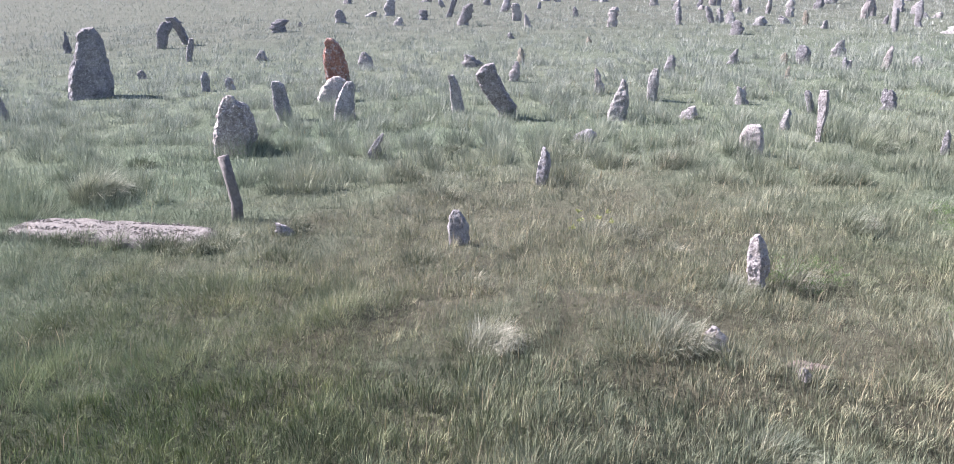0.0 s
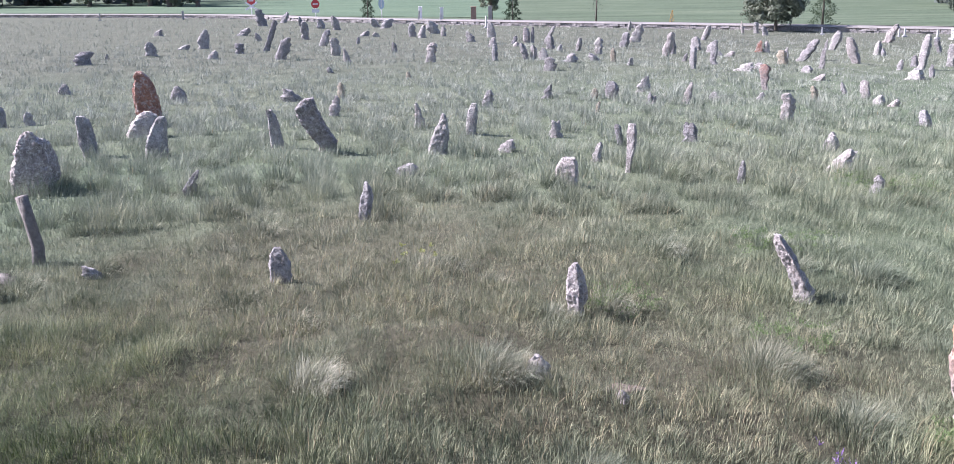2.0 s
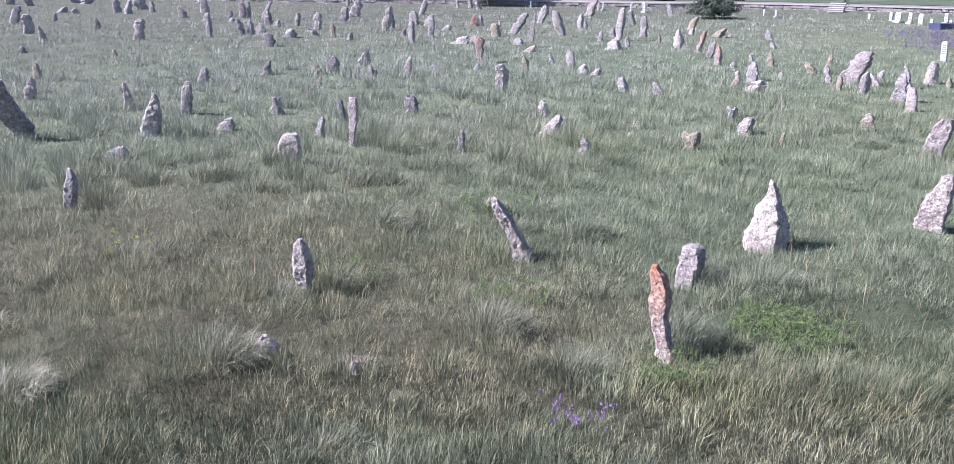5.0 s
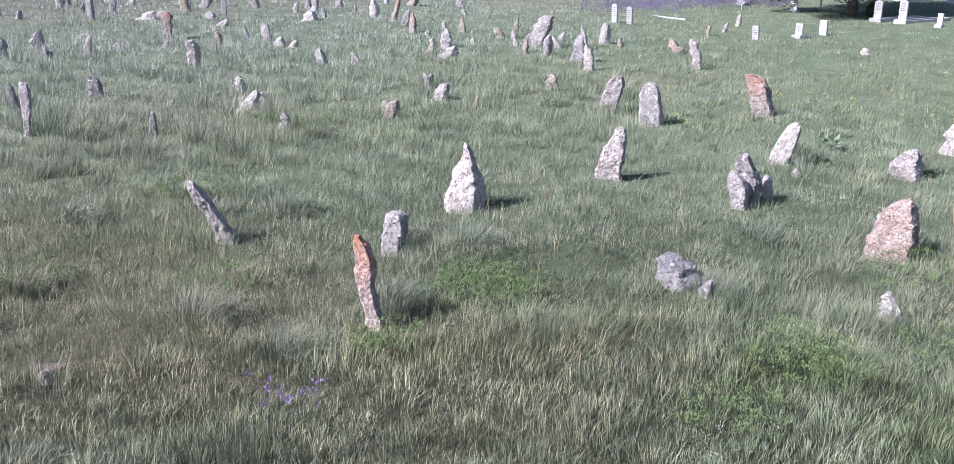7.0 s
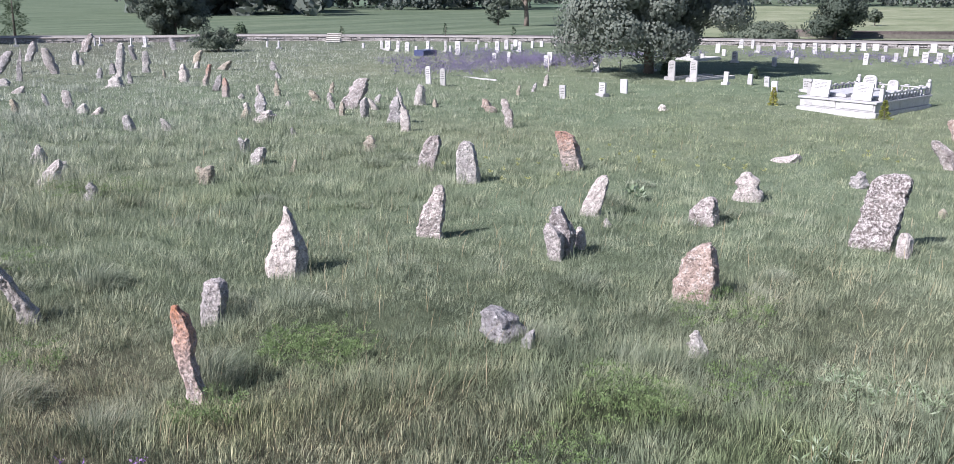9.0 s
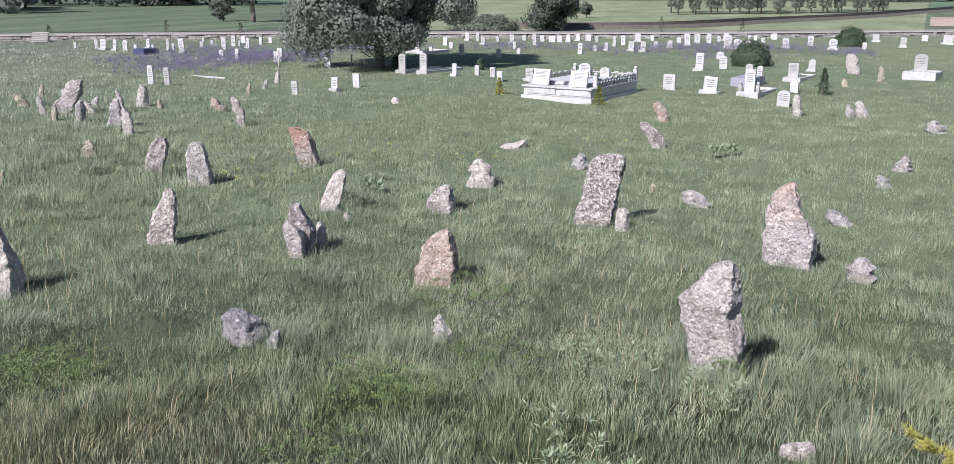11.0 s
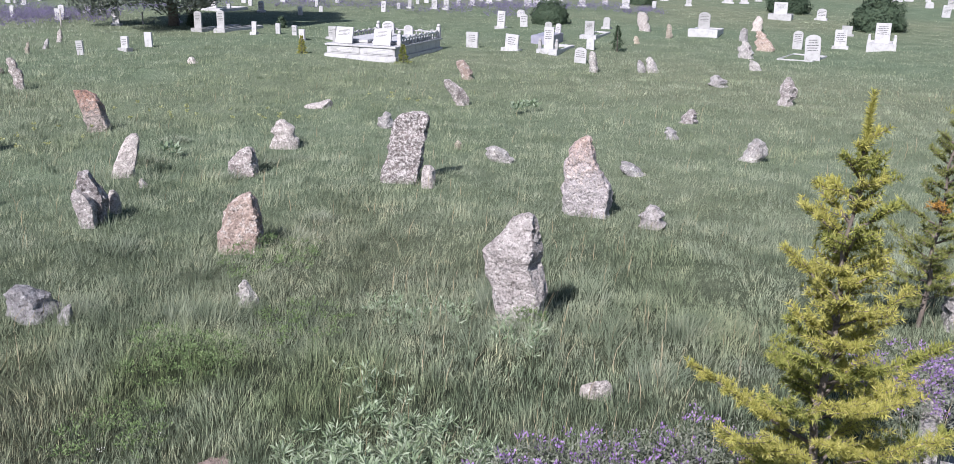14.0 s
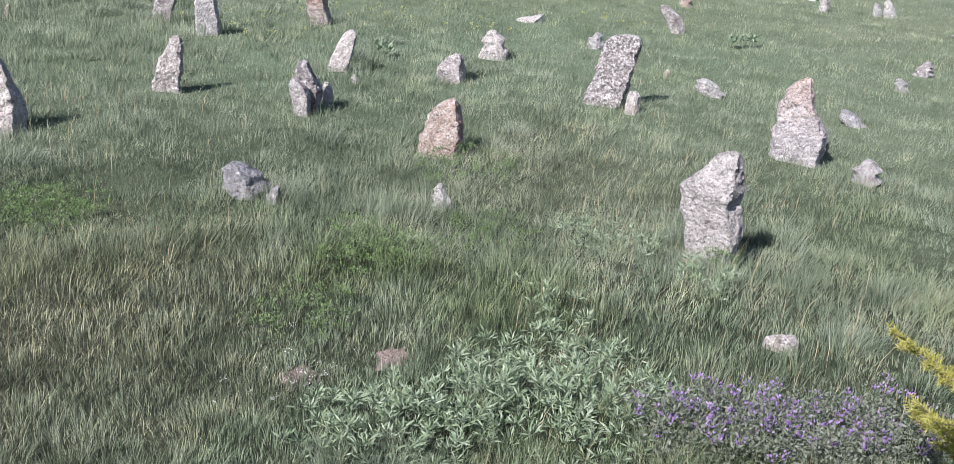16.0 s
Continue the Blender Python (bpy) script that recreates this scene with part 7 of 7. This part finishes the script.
def scatter(name, spots, mat, label, category, seed, size, aspect, per, up=0.6, spread=0.1, z=(0.02, 0.2)):
    """Leaves or blossoms in small sprigs, over round patches (x, y, radius, sprigs)."""
    rs = np.random.RandomState(seed)
    C, D = [], []
    for x, y, rad, n in spots:
        a, q = rs.rand(n) * 2 * np.pi, rad * rs.rand(n) ** 0.6
        cx, cy = x + q * np.cos(a), y + q * np.sin(a)
        h = z[0] + (z[1] - z[0]) * rs.rand(n)
        k = rs.randint(0, n, n * per)
        d = rs.normal(size=(n * per, 3))
        d[:, 2] = np.abs(d[:, 2]) * 0.5 + up
        d /= np.linalg.norm(d, axis=1, keepdims=True)
        C.append(np.stack([cx[k], cy[k], h[k] + relief(cx[k], cy[k])], -1) + d * spread * rs.rand(n * per, 1))
        D.append(d)
    C, D = np.concatenate(C), np.concatenate(D)
    tagged(new(name, leaves(name, C, size, rs, mat, aspect, 0.0, D)), label, category, kind="stuff")


scatter("sage_leaves", [(4.55, 1.9, 0.4, 60), (4.8, 1.5, 0.42, 90), (5.4, 1.4, 0.35, 45), (5.2, 1.05, 0.45, 95), (5.95, 1.0, 0.4, 55), (5.65, 0.56, 0.4, 70), (5.5, 0.15, 0.3, 35), (5.05, 0.6, 0.35, 60), (6.5, 1.3, 0.3, 14), (8.2, 1.4, 0.3, 26), (8.2, 1.0, 0.3, 20), (7.6, 0.24, 0.25, 26)], SAGE, "silvery sage-like plants with long narrow leaves", "herbs", 401, 0.056, 0.19, 17, 0.45, 0.05, (0.02, 0.22))
scatter("herb_leaves", [(6.35, 5.9, 0.5, 150), (6.55, 6.0, 0.6, 60), (4.86, 5.6, 0.35, 50), (6.87, 2.89, 0.5, 110), (7.8, 2.2, 0.5, 60), (5.7, 2.9, 0.4, 60), (8.1, 0.2, 0.14, 26), (4.6, 7.9, 0.4, 50), (9.5, 3.0, 0.6, 70), (3.3, 9.3, 0.5, 60), (9.3, 13.5, 0.8, 90), (6.0, 10.8, 0.7, 70)], HERB, "fresh green herbs growing in the grass", "herbs", 402, 0.022, 0.42, 26, 0.5, 0.06, (0.05, 0.2))
scatter("broad_herb_leaves", [(19.78, 1.27, 0.16, 9), (20.0, 0.98, 0.2, 12), (14.2, 6.3, 0.2, 8)], SAGE, "pale broad-leaved herb in the grass", "herbs", 408, 0.10, 0.42, 7, 0.7, 0.05, (0.08, 0.2))
scatter("vetch_leaves", [(5.25, 0.15, 0.28, 110), (5.45, -0.2, 0.4, 240), (5.65, -0.7, 0.42, 240), (5.9, -1.15, 0.35, 140), (7.0, -2.6, 0.5, 220), (7.3, -3.0, 0.4, 150)], VETCH_LEAF, "grey-green vetch foliage", "herbs", 403, 0.03, 0.4, 16, 0.4, 0.09, (0.04, 0.28))
scatter("vetch_flowers", [(5.25, 0.15, 0.28, 16), (5.45, -0.2, 0.4, 44), (5.65, -0.7, 0.42, 44), (5.9, -1.15, 0.35, 24), (7.0, -2.6, 0.5, 80), (7.3, -3.0, 0.4, 60), (3.45, 5.2, 0.3, 9), (3.6, 4.95, 0.25, 7)], VETCH, "purple vetch blossoms", "flowers", 404, 0.02, 0.6, 14, 1.4, 0.06, (0.18, 0.33))
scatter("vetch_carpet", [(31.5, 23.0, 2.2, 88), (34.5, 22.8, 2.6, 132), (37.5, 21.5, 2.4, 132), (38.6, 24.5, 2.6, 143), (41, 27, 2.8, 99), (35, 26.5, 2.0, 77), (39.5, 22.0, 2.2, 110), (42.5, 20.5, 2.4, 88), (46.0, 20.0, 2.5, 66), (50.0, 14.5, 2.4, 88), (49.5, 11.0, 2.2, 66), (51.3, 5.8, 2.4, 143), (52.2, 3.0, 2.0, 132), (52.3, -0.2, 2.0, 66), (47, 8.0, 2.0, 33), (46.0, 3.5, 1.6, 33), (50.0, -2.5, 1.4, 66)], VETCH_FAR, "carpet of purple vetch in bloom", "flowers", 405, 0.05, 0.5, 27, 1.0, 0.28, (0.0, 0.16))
scatter("white_umbels", [(4.6, 2.42, 0.22, 12), (4.85, 2.4, 0.2, 7), (5.3, 2.6, 0.4, 3), (4.4, 2.9, 0.4, 3)], BLOOM, "small white umbel flowers", "flowers", 406, 0.008, 0.8, 12, 0.8, 0.035, (0.16, 0.26))
scatter("yellow_umbels", [(1.4, 11.0, 0.5, 7), (16.9, 8.0, 1.2, 14), (17.5, 6.0, 1.0, 8), (14.5, 9.0, 1.2, 14), (20, 3.5, 1.0, 8)], YELLOW_BLOOM, "pale yellow-green flower heads", "flowers", 407, 0.03, 0.8, 18, 0.8, 0.05, (0.14, 0.24))


def dry_stems():
    rs = np.random.RandomState(55)
    n = 3800
    a, r = np.radians(rs.uniform(-30, 116, n)), 3.8 * (26 / 3.8) ** rs.rand(n)
    x, y = r * np.sin(a), r * np.cos(a)
    k = lattice(x + 400, y + 400, 2.2, 15) > 0.45
    x, y, r = x[k], y[k], r[k]
    n = len(x)
    me = blades("dry_stems", x, y, rs.uniform(0.25, 0.5, n) * np.clip(1.1 - r / 40, 0.5, 1), 0.002 + 0.0004 * r, rs.uniform(0.05, 0.5, n), radians(118) + rs.normal(size=n) * 0.8, STRAW, rs)
    tagged(new("dry_stems", me), "thin dry straw stems standing above the grass", "grass", kind="stuff")


dry_stems()


def turf_behind():
    """Coarser turf round and behind the standpoint."""
    rs = np.random.RandomState(56)
    n = 200000
    r, a = 13.0 * rs.rand(n), rs.rand(n) * 2 * np.pi
    az = np.degrees(a) % 360
    k = (r < 3.7) | ((az > 116) & (az < 329))
    x, y, r = (r * np.sin(a))[k], (r * np.cos(a))[k], r[k]
    n = len(x)
    hx, hy, high, d = hummocks(x, y, 0.3)
    tagged(new("grass", straws("grass", x, y, (0.12 + 0.14 * high) * (0.5 + 0.8 * rs.rand(n)), 0.007 + 0.0006 * r, np.clip(0.25 + 0.5 * rs.rand(n), 0, 1), np.arctan2(hx + 0.5 * rs.normal(size=n), hy + 0.5 * rs.normal(size=n)), GRASS_NEAR, rs)), "unmown meadow grass round the standpoint", "grass", kind="stuff")


turf_behind()


# ---- young cedars beside the camera ----
def cedar(x, y, h, w, seed, label, needles, mats, lowest=0.12):
    """A young cedar: trunk, upswept boughs with side twigs, needles in close bunches."""
    rs = np.random.RandomState(seed)
    rr = random.Random(seed)
    ob = empty("young_cedar", Matrix.Translation((x, y, 0)), label, "tree")
    tilt = Vector((0.02, -0.04, 1.0))
    axis = [tilt * (h * k / 8) + Vector((0.03 * math.sin(k * 1.7), 0.03 * math.cos(k * 2.1), 0)) for k in range(9)]
    axis[0].z = -0.2
    part("trunk", tubes_mesh("trunk", [(axis, [0.022 * (1 - k / 8.4) * h / 2 + 0.003 for k in range(9)])], BARK, 8), None, ob)
    limbs, N = [], {m.name: ([], []) for m in mats}
    count = int(h * 22)
    for i in range(count):
        u = lowest + (1.0 - lowest) * (i + rr.random() * 0.6) / count
        if u > 0.87 and rr.random() < 0.45:
            continue
        base = tilt * (h * u)
        az = i * 2.4 + rr.uniform(-0.4, 0.4)
        ln = w / 2 * (1.02 - u) ** 1.08 * (rr.uniform(0.95, 1.25) if rr.random() < 0.3 else rr.uniform(0.4, 0.9)) + 0.03
        rise = rr.uniform(0.2, 0.55) + 0.5 * u
        d = Vector((math.cos(az), math.sin(az), rise)).normalized()
        side = d.cross(Vector((0, 0, 1))).normalized()
        end = base + d * ln + Vector((0, 0, -0.05 * ln))
        mid = base + d * ln * 0.5 + Vector((0, 0, -0.06 * ln))
        limbs.append(([base, mid, end], [0.011 * h / 2.5, 0.008 * h / 2.5, 0.003]))
        twigs = [(base.lerp(end, 0.25), end + d * 0.05)]
        for k in range(int((7 if u < 0.8 else 3) + ln * 24)):
            t = rr.uniform(0.15, 0.97)
            p = base.lerp(mid, t * 2) if t < 0.5 else mid.lerp(end, t * 2 - 1)
            q = (d * rr.uniform(0.2, 1.0) + side * rr.choice((-1, 1)) * rr.uniform(0.5, 1.0) + Vector((0, 0, rr.uniform(-0.1, 0.45)))).normalized()
            tl = rr.uniform(0.06, 0.19) * (1.15 - 0.5 * t) * (0.7 + 0.7 * ln)
            limbs.append(([p, p + q * tl], [0.004, 0.0015]))
            twigs.append((p, p + q * tl))
        pick = mats[rr.choices(range(len(mats)), [0.72, 0.27, 0.01])[0]].name
        for a, b in twigs:
            L = (b - a).length
            m = max(2, int(L / 0.017))
            for j in range(m):
                c = a.lerp(b, (j + rr.random()) / m)
                N[pick][0].append(c)
                N[pick][1].append((b - a).normalized())
    for k in range(7):
        base = tilt * (h * (0.9 + 0.02 * k))
        N[mats[0].name][0].extend(base + Vector((0, 0, 0.012 * j)) for j in range(10))
        N[mats[0].name][1].extend(Vector((rr.uniform(-0.3, 0.3), rr.uniform(-0.3, 0.3), 1)).normalized() for j in range(10))
    tagged(part("branchwork", tubes_mesh("branchwork", limbs, BARK, 5), None, ob), kind="stuff")
    for m in mats:
        C, D = N[m.name]
        if not C:
            continue
        C, D = np.array([tuple(c) for c in C]), np.array([tuple(d) for d in D])
        C, D = np.repeat(C, needles, 0), np.repeat(D, needles, 0)
        out = rs.normal(size=C.shape)
        out -= D * (out * D).sum(1, keepdims=True)
        out /= np.linalg.norm(out, axis=1, keepdims=True)
        part("needles", leaves("needles", C, 0.036, rs, m, 0.17, 0.12, out * 0.85 + D * 0.55, None, True), None, ob, {"golden_needles": "golden yellow needles", "deep_green_needles": "deep green needles", "green_needles": "green needles", "rusty_needles": "rusty orange needles"}[m.name])


cedar(5.05, -1.52, 2.52, 2.2, 11, "young golden-yellow cedar with upswept boughs", 13, [NEEDLE, NEEDLE_GREEN, NEEDLE_RUST])
cedar(8.68, -3.3, 2.09, 1.2, 12, "slim young green cedar with sparse boughs", 8, [NEEDLE_DEEP, NEEDLE_GREEN, NEEDLE_RUST])
